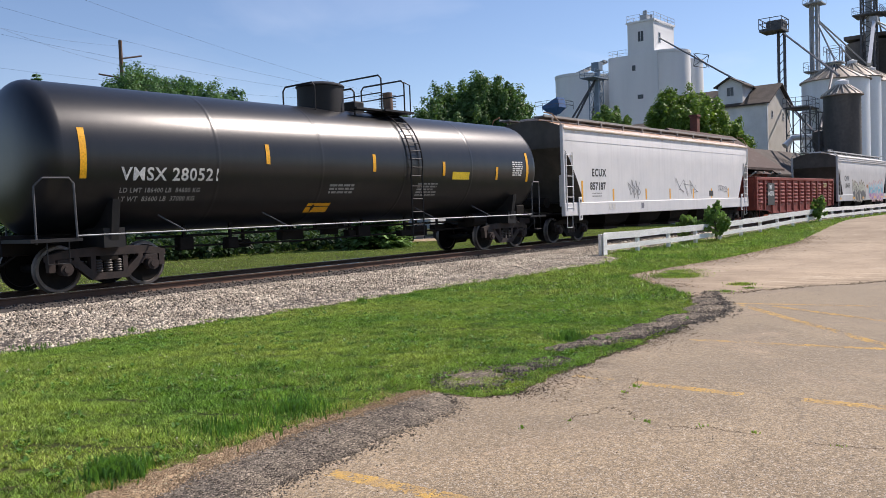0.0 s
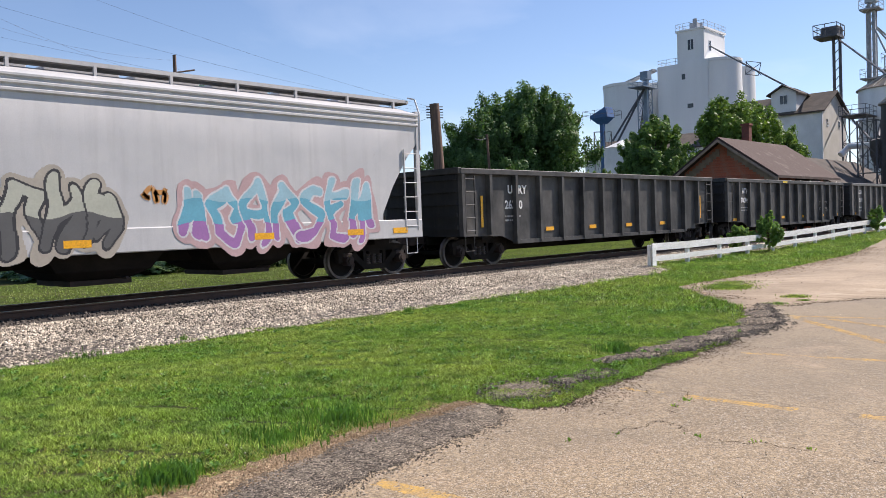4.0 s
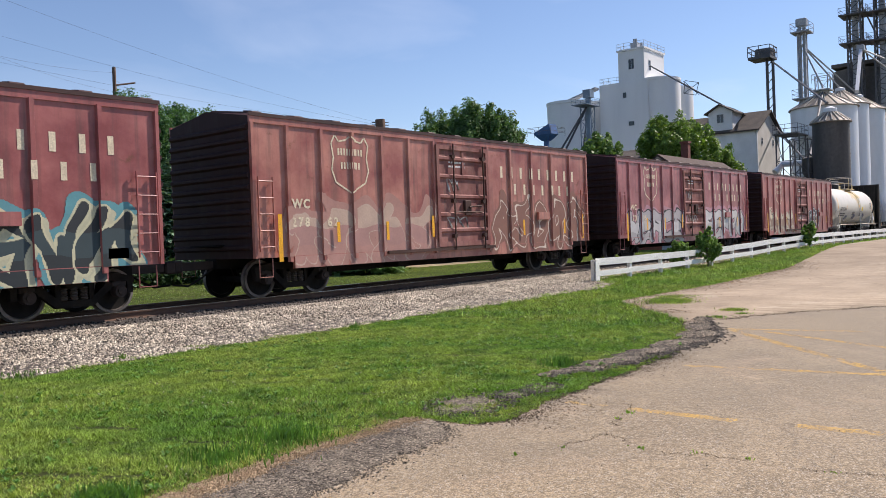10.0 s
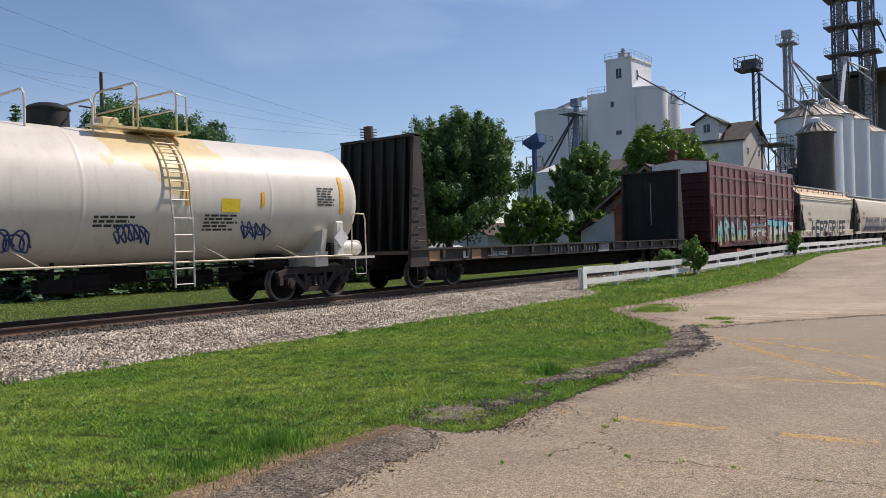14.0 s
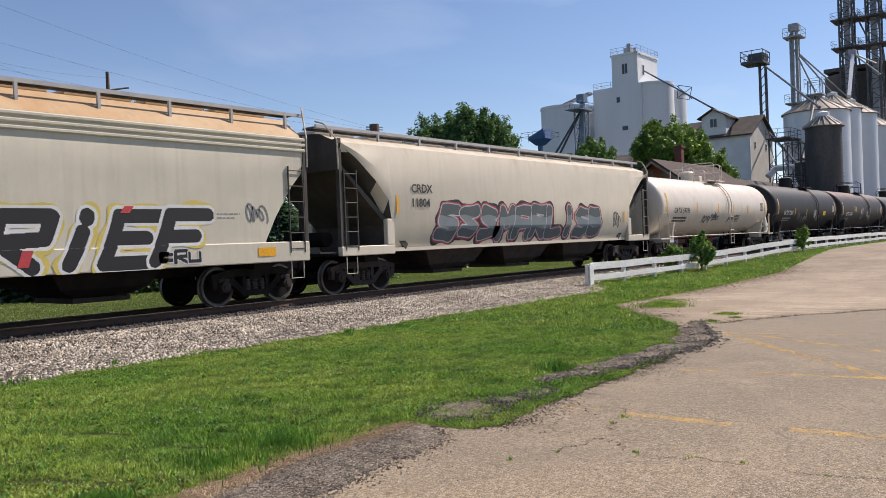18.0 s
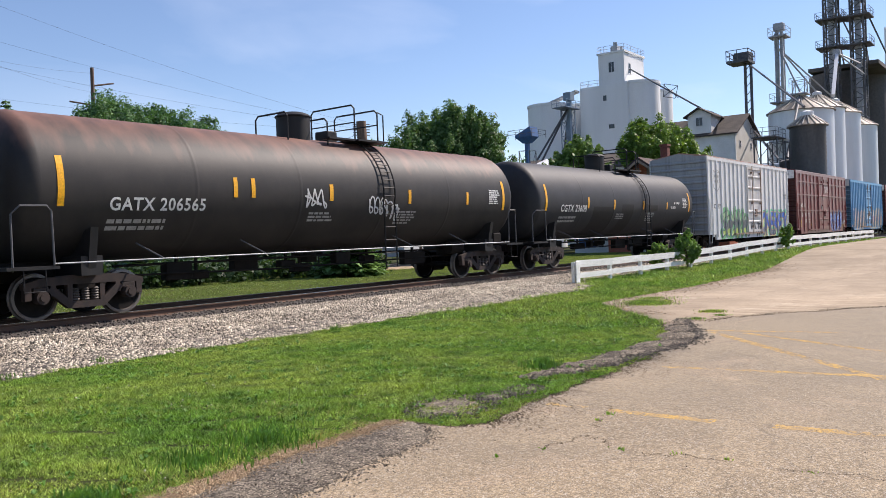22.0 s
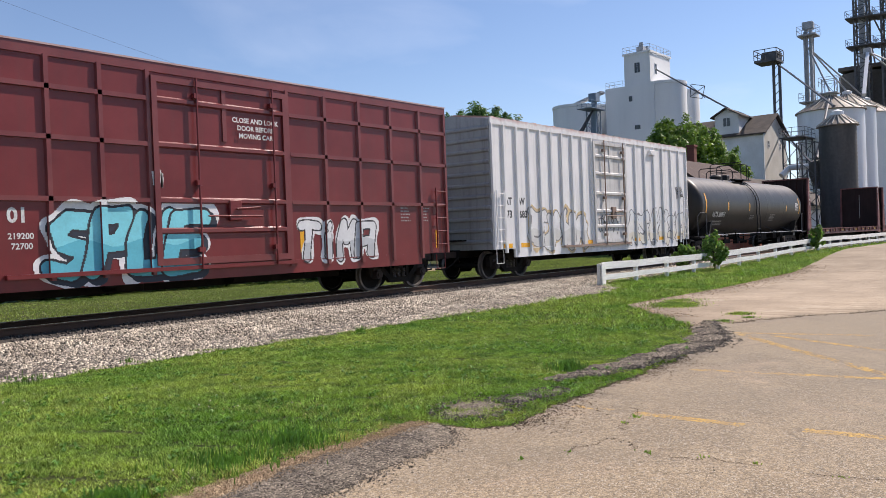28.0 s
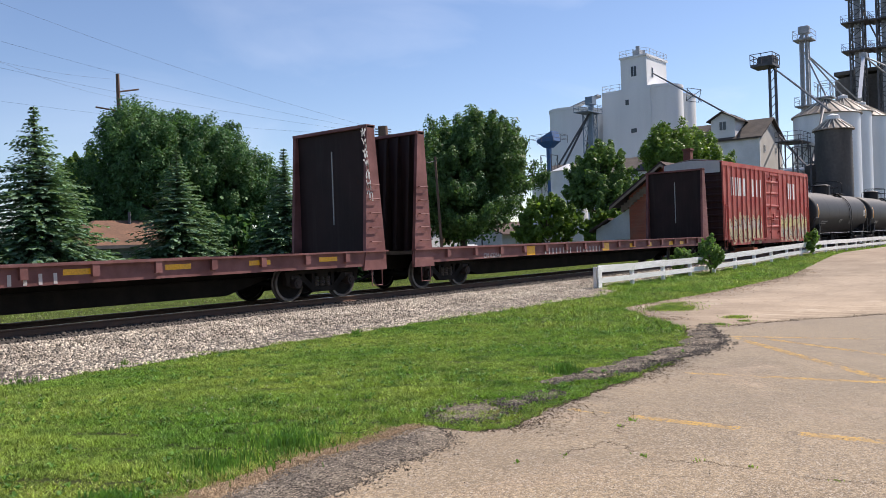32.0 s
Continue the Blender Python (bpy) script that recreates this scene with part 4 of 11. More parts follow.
def tuft(name, x, y, n, h, spread, seed, label, material=BLADE, category="weed", group="weeds"):
    r = np.random.default_rng(seed)
    V, F = [], []
    z = float(ground_z(x, y)) + 0.01
    for k in range(n):
        a, d = r.uniform(0, 2 * np.pi), abs(r.normal(0, spread))
        bx_, by_ = x + d * np.cos(a), y + d * np.sin(a)
        t, l, hh, w = r.uniform(0, 2 * np.pi), r.uniform(0.1, 0.7), h * r.uniform(0.4, 1.2), r.uniform(0.002, 0.004) if h < 0.05 else r.uniform(0.002, 0.0045)
        m = (bx_ + np.cos(t) * l * hh * 0.4, by_ + np.sin(t) * l * hh * 0.4, z + hh * 0.65)
        e = (bx_ + np.cos(t) * l * hh, by_ + np.sin(t) * l * hh, z + hh * (1 - 0.3 * l))
        i = len(V)
        V += [(bx_ - w, by_ + w, z - 0.01), (bx_ + w, by_ - w, z - 0.01), (m[0] + w, m[1] - w, m[2]), (m[0] - w, m[1] + w, m[2]), e]
        F += [(i, i + 1, i + 2, i + 3), (i + 3, i + 2, i + 4)]
    tagged(part(name, Geo().add(V, F), material), label, category, group, "stuff")


for i, (x, y, n, h, s) in enumerate(((6.43, 3.2, 16, 0.035, 0.03), (6.2, 3.18, 9, 0.025, 0.03), (4.82, 3.3, 10, 0.025, 0.02), (5.16, 3.1, 9, 0.02, 0.03), (5.43, 2.62, 12, 0.022, 0.04), (5.51, 2.22, 8, 0.02, 0.03), (5.54, 1.88, 10, 0.025, 0.02), (5.52, 1.33, 8, 0.02, 0.03),
                                     (15.3, 5.35, 420, 0.05, 0.15), (14.0, 5.2, 200, 0.04, 0.13), (14.7, 5.0, 120, 0.04, 0.1), (16.6, 7.2, 2400, 0.05, 0.28), (17.1, 7.45, 1600, 0.045, 0.32), (17.9, 7.7, 900, 0.04, 0.35))):
    tuft("crack_weed", x, y, n, h, s, 60 + i, "green weed tuft growing from a pavement crack")
for i, (x, y, n, h, s) in enumerate(((8.35, 5.0, 420, 0.13, 0.12), (2.55, 4.85, 1100, 0.12, 0.1), (4.3, 5.2, 420, 0.09, 0.22), (3.6, 5.1, 300, 0.08, 0.25), (10.25, 10.4, 40, 0.14, 0.06), (6.1, 10.9, 26, 0.11, 0.06), (4.6, 10.8, 110, 0.07, 0.25), (11.4, 10.2, 90, 0.08, 0.18))):
    tuft("tall_weed", x, y, n, h, s, 90 + i, "tall dark green weed clump at the lawn edge", WEED)
# rosettes of broad clover and dandelion leaves lying in the lawn
r = np.random.default_rng(81)
V, F = [], []
for k in range(1500):
    x, y = r.uniform(2.2, 14), r.uniform(4.2, 10.7)
    if y < lot_edge(x) + 0.05 or patchy(x * 1.9, y * 1.6 + 2) < 0.5 or not 17 < math.degrees(math.atan2(x, y)) < 80:
        continue
    for j in range(r.integers(4, 9)):
        a, l, w, z = r.uniform(0, 2 * np.pi), r.uniform(0.025, 0.055), r.uniform(0.008, 0.016), r.uniform(0.03, 0.06)
        ca, sa, i = math.cos(a), math.sin(a), len(V)
        V += [(x, y, 0.015), (x + ca * l * 0.6 - sa * w, y + sa * l * 0.6 + ca * w, z), (x + ca * l, y + sa * l, z * 0.85), (x + ca * l * 0.6 + sa * w, y + sa * l * 0.6 - ca * w, z)]
        F.append((i, i + 1, i + 2, i + 3))
tagged(new("lawn_weeds", np_mesh("lawn_weeds", V, F, WEED)), "broad clover and dandelion leaves in the lawn", "weeds", kind="stuff")
r = np.random.default_rng(8)
V, F = [], []
for k in range(520):
    x, y = r.uniform(3, 14), r.uniform(4.6, 10.5)
    if y < lot_edge(x) + 0.15 or math.sin(x * 1.3 + y) < 0.1:
        continue
    s, z = r.uniform(0.006, 0.011), r.uniform(0.03, 0.06)
    i = len(V)
    V += [(x - s, y, z), (x + s, y, z), (x, y - s, z), (x, y + s, z), (x, y, z + s), (x, y, z - s)]
    F += [tuple(i + j for j in f) for f in ((0, 2, 4), (2, 1, 4), (1, 3, 4), (3, 0, 4), (2, 0, 5), (1, 2, 5), (3, 1, 5), (0, 3, 5))]
tagged(part("clover_flowers", Geo().add(V, F), CLOVER), "small white clover flowers scattered in the lawn", "flowers", kind="stuff")


# ---- trees ----
def leaf_cloud(centres, radii, n, size, seed, flat=0.75, fuzz=1.08):
    r = np.random.default_rng(seed)
    k = r.integers(0, len(centres), n)
    d = r.normal(size=(n, 3))
    d /= np.linalg.norm(d, axis=1, keepdims=True)
    c = centres[k] + d * (radii[k] * np.clip(np.abs(r.normal(0, 0.62, n)), 0, fuzz))[:, None] * np.array([1, 1, flat])
    face = d + np.array([0, 0, 0.45]) + r.normal(0, 0.5, size=(n, 3))
    face /= np.linalg.norm(face, axis=1, keepdims=True)
    a = np.cross(face, r.normal(size=(n, 3)))
    a /= np.linalg.norm(a, axis=1, keepdims=True)
    b = np.cross(face, a)
    s = (size * r.uniform(0.6, 1.3, n))[:, None]
    V = np.stack([c - a * s, c + b * s * 0.75, c + a * s, c - b * s * 0.75], 1).reshape(-1, 3)
    return V, np.arange(4 * n).reshape(-1, 4)


def leaf_tufts(centres, radii, middle, n, size, seed):
    """Leaves in upright pointed tufts round the given centres."""
    r = np.random.default_rng(seed)
    k = r.integers(0, len(centres), n)
    ax = centres - middle
    ax = ax / np.linalg.norm(ax, axis=1, keepdims=True) * 0.75 + np.array([0, 0, 0.5])
    t = r.uniform(-0.7, 1.0, n)
    d = r.normal(size=(n, 3))
    d /= np.linalg.norm(d, axis=1, keepdims=True)
    c = centres[k] + ax[k] * (radii[k] * 0.9 * t)[:, None] + d * (radii[k] * (1.0 - 0.6 * np.abs(t)) * r.uniform(0.4, 1.0, n))[:, None]
    face = d * 0.8 + ax[k] * 0.5 + r.normal(0, 0.4, size=(n, 3))
    face /= np.linalg.norm(face, axis=1, keepdims=True)
    a = np.cross(face, r.normal(size=(n, 3)))
    a /= np.linalg.norm(a, axis=1, keepdims=True)
    b = np.cross(face, a)
    s = (size * r.uniform(0.6, 1.3, n))[:, None]
    V = np.stack([c - a * s, c + b * s * 0.75, c + a * s, c - b * s * 0.75], 1).reshape(-1, 3)
    return V, np.arange(4 * n).reshape(-1, 4)


def leafy_tree(name, x, y, h, rad, low, n, size, seed, material, label, category="tree", trunk_r=0.3, clumps=90, squash=1.0):
    r = np.random.default_rng(seed)
    t = thing(name, label, category, pose(x, y, float(ground_z(x, y))))
    mid, half = (h + low) / 2, (h - low) / 2
    cs, rs = [], []
    # lobes of the crown, then clumps over each lobe
    lobes = [(0.0, 0.0, 0.0, 0.78)]
    for k in range(20):
        a, e = 2.4 * k + seed, -0.75 + 1.6 * ((k * 0.618 + 0.1 * seed) % 1.0)
        c_ = math.sqrt(max(0.05, 1 - min(0.95, abs(e)) ** 2))
        lobes.append((0.62 * c_ * math.cos(a), 0.62 * c_ * math.sin(a), 0.66 * e, r.uniform(0.24, 0.36)))
    lobes += [(0.0, 0.0, 0.55, 0.36), (0.36, -0.23, 0.4, 0.34), (-0.36, 0.23, 0.4, 0.34), (0.56, -0.36, 0.0, 0.32), (-0.56, 0.36, 0.0, 0.32)]
    while len(cs) < clumps * 2.4:
        lx_, ly_, lz_, lr = lobes[r.integers(1, len(lobes))] if r.uniform() < 0.75 else lobes[0]
        p = r.normal(size=3)
        p /= np.linalg.norm(p)
        p = np.array((lx_, ly_, lz_)) + p * lr * r.uniform(0.72, 1.0)
        if np.linalg.norm(p) > 1.02:
            continue
        fat = 1 - 0.3 * p[2] if p[2] < 0.2 else 0.94 - 0.25 * (p[2] - 0.2)
        cs.append((p[0] * rad * fat * 0.95, p[1] * rad * fat * 0.95 * squash, mid + p[2] * half * 0.95))
        rs.append(r.uniform(0.032, 0.062) * (rad + half))
    cs, rs = np.array(cs), np.array(rs)
    go = Geo().tube([(0, 0, -0.2), (0.05, 0.03, h * 0.2), (-0.05, 0.05, h * 0.45), (0, 0, h * 0.75)], trunk_r, 9, 0.25)
    for k in range(0, len(cs), max(1, len(cs) // 20)):
        c = cs[k]
        z0 = max(0.15 * h, min(c[2] * 0.55, 0.6 * h))
        go.tube([(0, 0, z0), (c[0] * 0.45, c[1] * 0.45, z0 + (c[2] - z0) * 0.6), tuple(c)], trunk_r * 0.35, 5, 0.2)
    part("trunk", go, BARK, t, "grey-brown trunk with limbs", True)
    V, F = leaf_tufts(cs, rs, np.array([0, 0, mid - 0.4 * half]), n, size, seed + 1)
    V2, F2 = leaf_cloud(cs * np.array([0.78, 0.78, 1.0]) - np.array([0, 0, 0.07 * half]), rs * 1.9, n // 6, size * 1.9, seed + 2)
    V, F = np.concatenate([V, V2]), np.concatenate([F, F2 + len(V)])
    part("crown", np_mesh("crown", V, F, material), None, t, "dense green leaves")
    return t


def spruce(name, x, y, h, rad, seed, material, label):
    r = random.Random(seed)
    t = thing(name, label, "tree", pose(x, y, float(ground_z(x, y))))
    part("trunk", Geo().tube([(0, 0, -0.2), (0, 0, h * 0.5), (0, 0, h * 0.97)], 0.16, 7, 0.1), BARK, t, smooth=True)
    V, F = [], []

    def spray(p, d, l, w):
        side = Vector((-d.y, d.x, 0)).normalized()
        i = len(V)
        tip = p + d * l + Vector((0, 0, -0.12 * l))
        m = p + d * l * 0.4 + Vector((0, 0, 0.05 * l))
        V.extend([tuple(p), tuple(m + side * w), tuple(tip), tuple(m - side * w)])
        F.append((i, i + 1, i + 2, i + 3))

    levels = int(h * 6.0)
    for k in range(levels):
        f = k / levels
        z = 0.15 * h * (1 - f) * 0.3 + 0.2 + (h - 0.35) * f
        reach = rad * 1.16 * (1 - f) ** 0.95 * r.uniform(0.85, 1.12) + 0.06
        for j in range(max(5, int(26 * (1 - f) + 8))):
            a = r.uniform(0, 2 * math.pi)
            L = reach * r.uniform(0.7, 1.1)
            d = Vector((math.cos(a), math.sin(a), 0))
            up = 0.35 * f - 0.22
            steps = max(2, int(L / 0.16))
            for s in range(steps):
                q = s / steps
                p = Vector((0, 0, z)) + d * (L * q) + Vector((0, 0, up * L * q - 0.16 * L * q * q + 0.1 * L * q ** 3))
                for sgn in (-1, 1):
                    dd = (d * 0.8 + Vector((-d.y, d.x, 0)) * sgn * r.uniform(0.35, 0.9) + Vector((0, 0, r.uniform(-0.6, 0.45)))).normalized()
                    spray(p, dd, r.uniform(0.25, 0.46) * (1 - 0.3 * q) * (1.05 - 0.6 * f), r.uniform(0.09, 0.15) * (1 - 0.4 * f))
            spray(p, d, 0.3 * (1.05 - 0.7 * f), 0.06)
    part("needle_cover", np_mesh("needle_cover", V, F, material), None, t, "drooping needle boughs")
    return t


def polar(az, rng):
    return rng * math.sin(radians(az)), rng * math.cos(radians(az))


spruce("spruce_tree", *polar(24.4, 35), 7.7, 3.1, 1, NEEDLE, "blue-green spruce tree with dense drooping boughs")
spruce("spruce_tree", *polar(32.9, 42), 6.9, 2.7, 2, NEEDLE, "broad blue-green spruce tree before the maple")
spruce("spruce_tree", *polar(40.0, 44), 7.2, 2.3, 3, NEEDLE, "slender blue-green spruce tree beside the maple")
spruce("spruce_tree", *polar(45.8, 38), 5.0, 1.5, 4, NEEDLE_YOUNG, "small yellow-green young spruce tree near the wooden pole")
spruce("spruce_tree", *polar(19.0, 40), 6.8, 2.1, 5, NEEDLE, "blue-green spruce tree at the end of the row")
leafy_tree("maple_tree", *polar(32.5, 53), 11.7, 7.6, -0.8, 230000, 0.074, 21, LEAF, "large round dark green maple tree", trunk_r=0.4, clumps=340)
leafy_tree("ash_tree", *polar(52.4, 55), 11.1, 6.7, 0.6, 150000, 0.078, 22, LEAF_ASH, "tall loose-crowned green ash tree", trunk_r=0.3, clumps=260)
leafy_tree("box_elder_tree", *polar(62.1, 80), 12.6, 4.4, 0.6, 34000, 0.13, 23, LEAF_MID, "green box elder tree behind the brick depot", trunk_r=0.2, clumps=110)
leafy_tree("box_elder_tree", *polar(67.7, 86), 14.0, 6.6, 0.6, 62000, 0.125, 24, LEAF_LIGHT, "light green box elder tree behind the brick depot", trunk_r=0.25, clumps=160)
leafy_tree("shrub", *polar(58.3, 74), 6.3, 4.0, 0.2, 24000, 0.11, 25, LEAF_LIGHT, "light green shrub beside the ash tree", "shrub", 0.12, 50)
leafy_tree("shrub", *polar(62.6, 70), 4.6, 3.2, 0.2, 20000, 0.11, 26, LEAF_LIGHT, "light green shrub beside the brick depot", "shrub", 0.12, 40)
leafy_tree("maple_tree", *polar(17.5, 60), 9.0, 4.5, 0.6, 24000, 0.16, 27, LEAF, "dark green maple tree beyond the spruces", trunk_r=0.3, clumps=60)
leafy_tree("shrub", *polar(39.6, 50), 4.6, 3.0, 0.1, 24000, 0.1, 34, LEAF, "dark green shrub below the maple", "shrub", 0.1, 50)
leafy_tree("maple_tree", *polar(27.2, 62), 9.6, 3.4, 0.6, 40000, 0.1, 35, LEAF_LIGHT, "light green maple tree behind the large maple", trunk_r=0.25, clumps=90)
leafy_tree("shrub", *polar(36.5, 48), 4.2, 3.4, 0.2, 20000, 0.12, 28, LEAF, "dark green shrub between the spruces", "shrub", 0.1, 40)
leafy_tree("shrub", *polar(27.5, 44), 2.0, 2.6, 0.1, 14000, 0.11, 29, LEAF, "low dark green shrub near the spruces", "shrub", 0.08, 30)
leafy_tree("fence_bush", 31.0, 11.8, 1.75, 0.62, 0.0, 3600, 0.042, 31, LEAF_BUSH, "bright green bush growing through the white fence", "bush", 0.03, 50)
leafy_tree("fence_bush", 30.2, 12.5, 1.15, 0.8, 0.05, 3000, 0.05, 32, LEAF_BUSH, "low green bush behind the white fence", "bush", 0.02, 22)
leafy_tree("fence_bush", 45.2, 11.75, 1.6, 0.55, 0.05, 2200, 0.065, 33, LEAF_BUSH, "green bush growing through the white fence", "bush", 0.02, 18)
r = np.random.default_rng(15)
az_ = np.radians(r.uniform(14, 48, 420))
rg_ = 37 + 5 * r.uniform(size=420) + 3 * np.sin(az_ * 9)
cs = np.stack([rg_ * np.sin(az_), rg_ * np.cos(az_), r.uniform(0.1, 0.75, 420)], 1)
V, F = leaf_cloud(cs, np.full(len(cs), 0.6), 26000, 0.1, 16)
tagged(new("undergrowth", np_mesh("undergrowth", V, F, LEAF_SHADE)), "low undergrowth below the spruces, shade in its dark green", "shrubs", kind="stuff")
r = np.random.default_rng(5)
cs = np.stack([r.uniform(-150, 420, 900), r.uniform(120, 260, 900), r.uniform(0.5, 4.5, 900)], 1)
cs = cs[(cs[:, 1] > 130)]
V, F = leaf_cloud(cs, np.full(len(cs), 3.5), 26000, 0.9, 6)
tagged(new("far_woods", np_mesh("far_woods", V, F, LEAF)), "distant line of green trees behind the town", "trees", kind="stuff")


def chips(name, n, x0, x1, lo, hi, size, seed, material, label):
    """Loose crumbs over a strip of ground."""
    q = np.random.default_rng(seed)
    V, F = rng_stones(n, 0.0, 1.0, 20.0, 21.0, size, seed)
    x = q.uniform(x0, x1, n)
    y = np.array([q.uniform(lo(a), hi(a)) for a in x])
    c = V.reshape(n, 6, 3)
    c = c - c.mean(1, keepdims=True) * np.array([1, 1, 1]) + np.stack([x, y, ground_z(x, y) + 0.028], 1)[:, None]
    tagged(new(name, np_mesh(name, c.reshape(-1, 3), F, material)), label, "gravel", kind="stuff")


chips("asphalt_crumbs", 250, 1.5, 5.2, lambda x: np.interp(x, (1.5, 3.1, 4.0, 5.2), (3.1, 3.5, 3.7, 4.0)), lambda x: lot_edge(x) + 0.05, 0.005, 41, ASPHALT, "dark crumbs of broken asphalt")
chips("soil_crumbs", 5000, 1.5, 5.3, lambda x: lot_edge(x) - 0.14, lambda x: lot_edge(x) + 0.05, 0.003, 42, LITTER, "tan crumbs of bark and soil along the lawn edge")
chips("asphalt_crumbs", 500, 5.3, 13.5, lambda x: lot_edge(x) - 0.12, lambda x: lot_edge(x) + 0.5, 0.005, 43, ASPHALT, "dark crumbs of broken asphalt in the grass edge")
chips("pavement_grit", 2500, 2.0, 14.0, lambda x: 0.5, lambda x: lot_edge(x), 0.003, 44, STONE, "loose grit on the pavement")


# ---- town beyond the track ----
def at_el(az, el, rng):
    x, y = polar(az, rng)
    return x, y, EYE[2] + rng * math.tan(radians(el))


def window(parent, x, y, z, w, h, face, frame_mat=SIDING_WHITE, name="window"):
    """A framed pane on a wall that faces -x ('x') or -y ('y')."""
    g, p = Geo(), Geo()
    t = 0.07
    if face == "x":
        for a, b, c, d in ((-w / 2, w / 2, h / 2 - t, h / 2), (-w / 2, w / 2, -h / 2, -h / 2 + t), (-w / 2, -w / 2 + t, -h / 2 + t, h / 2 - t), (w / 2 - t, w / 2, -h / 2 + t, h / 2 - t), (-t / 3, t / 3, -h / 2 + t, h / 2 - t)):
            g.box(x - 0.06, x, y + a, y + b, z + c, z + d)
        p.box(x - 0.03, x - 0.015, y - w / 2 + t, y + w / 2 - t, z - h / 2 + t, z + h / 2 - t)
    else:
        for a, b, c, d in ((-w / 2, w / 2, h / 2 - t, h / 2), (-w / 2, w / 2, -h / 2, -h / 2 + t), (-w / 2, -w / 2 + t, -h / 2 + t, h / 2 - t), (w / 2 - t, w / 2, -h / 2 + t, h / 2 - t), (-w / 2 + t, w / 2 - t, -t / 3, t / 3)):
            g.box(x + a, x + b, y - 0.06, y, z + c, z + d)
        p.box(x - w / 2 + t, x + w / 2 - t, y - 0.03, y - 0.015, z - h / 2 + t, z + h / 2 - t)
    wf = part(name, g, frame_mat, parent)
    part("pane", p, GLASS_DARK, wf)
    return wf


def gable(parent, x0, x1, y0, y1, z0, eave, ridge, axis, wall_mat, roof_mat, over=0.4, thick=0.14, gable_over=None):
    """Walls closed to a gable and two roof slabs. axis: along which the ridge runs."""
    go = over if gable_over is None else gable_over
    if axis == "x":
        ym = (y0 + y1) / 2
        part("wall", Geo().prism_x([(y0, z0), (y1, z0), (y1, eave), (ym, ridge), (y0, eave)], x0, x1), wall_mat, parent)
        k = (ridge - eave) / (ym - y0)
        for s, ye in ((-1, y0), (1, y1)):
            a = ye + s * over
            za = eave - k * over
            prof = [(a, za + 0.02), (ym, ridge + 0.02), (ym, ridge + thick), (a, za + thick)]
            part("roof", Geo().prism_x(prof if s < 0 else prof[::-1], x0 - go, x1 + go), roof_mat, parent, "weathered shingle roof slope")
    else:
        xm = (x0 + x1) / 2
        part("wall", Geo().prism_y([(x0, z0), (x1, z0), (x1, eave), (xm, ridge), (x0, eave)], y0, y1), wall_mat, parent)
        k = (ridge - eave) / (xm - x0)
        for s, xe in ((-1, x0), (1, x1)):
            a = xe + s * over
            za = eave - k * over
            prof = [(a, za + 0.02), (xm, ridge + 0.02), (xm, ridge + thick), (a, za + thick)]
            part("roof", Geo().prism_y(prof if s < 0 else prof[::-1], y0 - go, y1 + go), roof_mat, parent, "weathered shingle roof slope")


def lattice(g, x, y, z0, z1, w, bay, r=0.06):
    """Four legs with horizontal and diagonal bracing."""
    cs = [(x - w / 2, y - w / 2), (x + w / 2, y - w / 2), (x + w / 2, y + w / 2), (x - w / 2, y + w / 2)]
    for cx, cy in cs:
        g.box(cx - r, cx + r, cy - r, cy + r, z0, z1)
    n = max(1, int((z1 - z0) / bay))
    for k in range(n):
        a, b = z0 + (z1 - z0) * k / n, z0 + (z1 - z0) * (k + 1) / n
        for i in range(4):
            p, q = cs[i], cs[(i + 1) % 4]
            g.tube([(*p, a), (*q, b)] if k % 2 else [(*q, a), (*p, b)], r * 0.6, 4)
            g.tube([(*p, b), (*q, b)], r * 0.6, 4)
    return g


def railing(g, pts, z, h=1.05, r=0.03):
    for i in range(len(pts)):
        p, q = pts[i], pts[(i + 1) % len(pts)]
        for f in (0.5, 1.0):
            g.tube([(p[0], p[1], z + h * f), (q[0], q[1], z + h * f)], r, 4)
        n = max(1, int(math.hypot(q[0] - p[0], q[1] - p[1]) / 1.2))
        for k in range(n):
            x, y = p[0] + (q[0] - p[0]) * k / n, p[1] + (q[1] - p[1]) * k / n
            g.tube([(x, y, z), (x, y, z + h)], r, 4)
    return g


# brick depot
BARGE = plain("weathered_trim", (0.36, 0.27, 0.2), (0.24, 0.18, 0.14), 0.85, scale=2, fine=12, bump=0.002, grain=0.08)
DX0, DX1, DY0, DY1 = 58.0, 69.5, 22.15, 28.35
depot = thing("railway_depot", "old red brick railway depot with worn shingle roof", "building", pose(0, 0, 0))
gable(depot, DX0, DX1, DY0, DY1, -0.2, 4.75, 6.95, "x", BRICK, SHINGLE_WORN, 1.2, 0.2, 1.0)
for s, (ya, yb) in ((-1, (DY0 - 1.2, (DY0 + DY1) / 2)), (1, (DY1 + 1.2, (DY0 + DY1) / 2))):
    za, zb = 4.75 - 1.2 * 2.2 / 3.1, 6.95
    part("barge_board", Geo().prism_x([(ya, za - 0.18), (yb, zb - 0.18), (yb, zb + 0.02), (ya, za + 0.02)][::-s], DX0 - 1.06, DX0 - 0.98), BARGE, depot, "weathered barge board")
    for k in range(13):
        f = 0.16 + 0.8 * k / 13
        y, z = ya + (yb - ya) * f, za + (zb - za) * f
        part("gable_tooth", Geo().box(DX0 - 0.1, DX0 - 0.004, y - 0.13, y + 0.13, z - 0.85, z - 0.28), BARGE, depot)
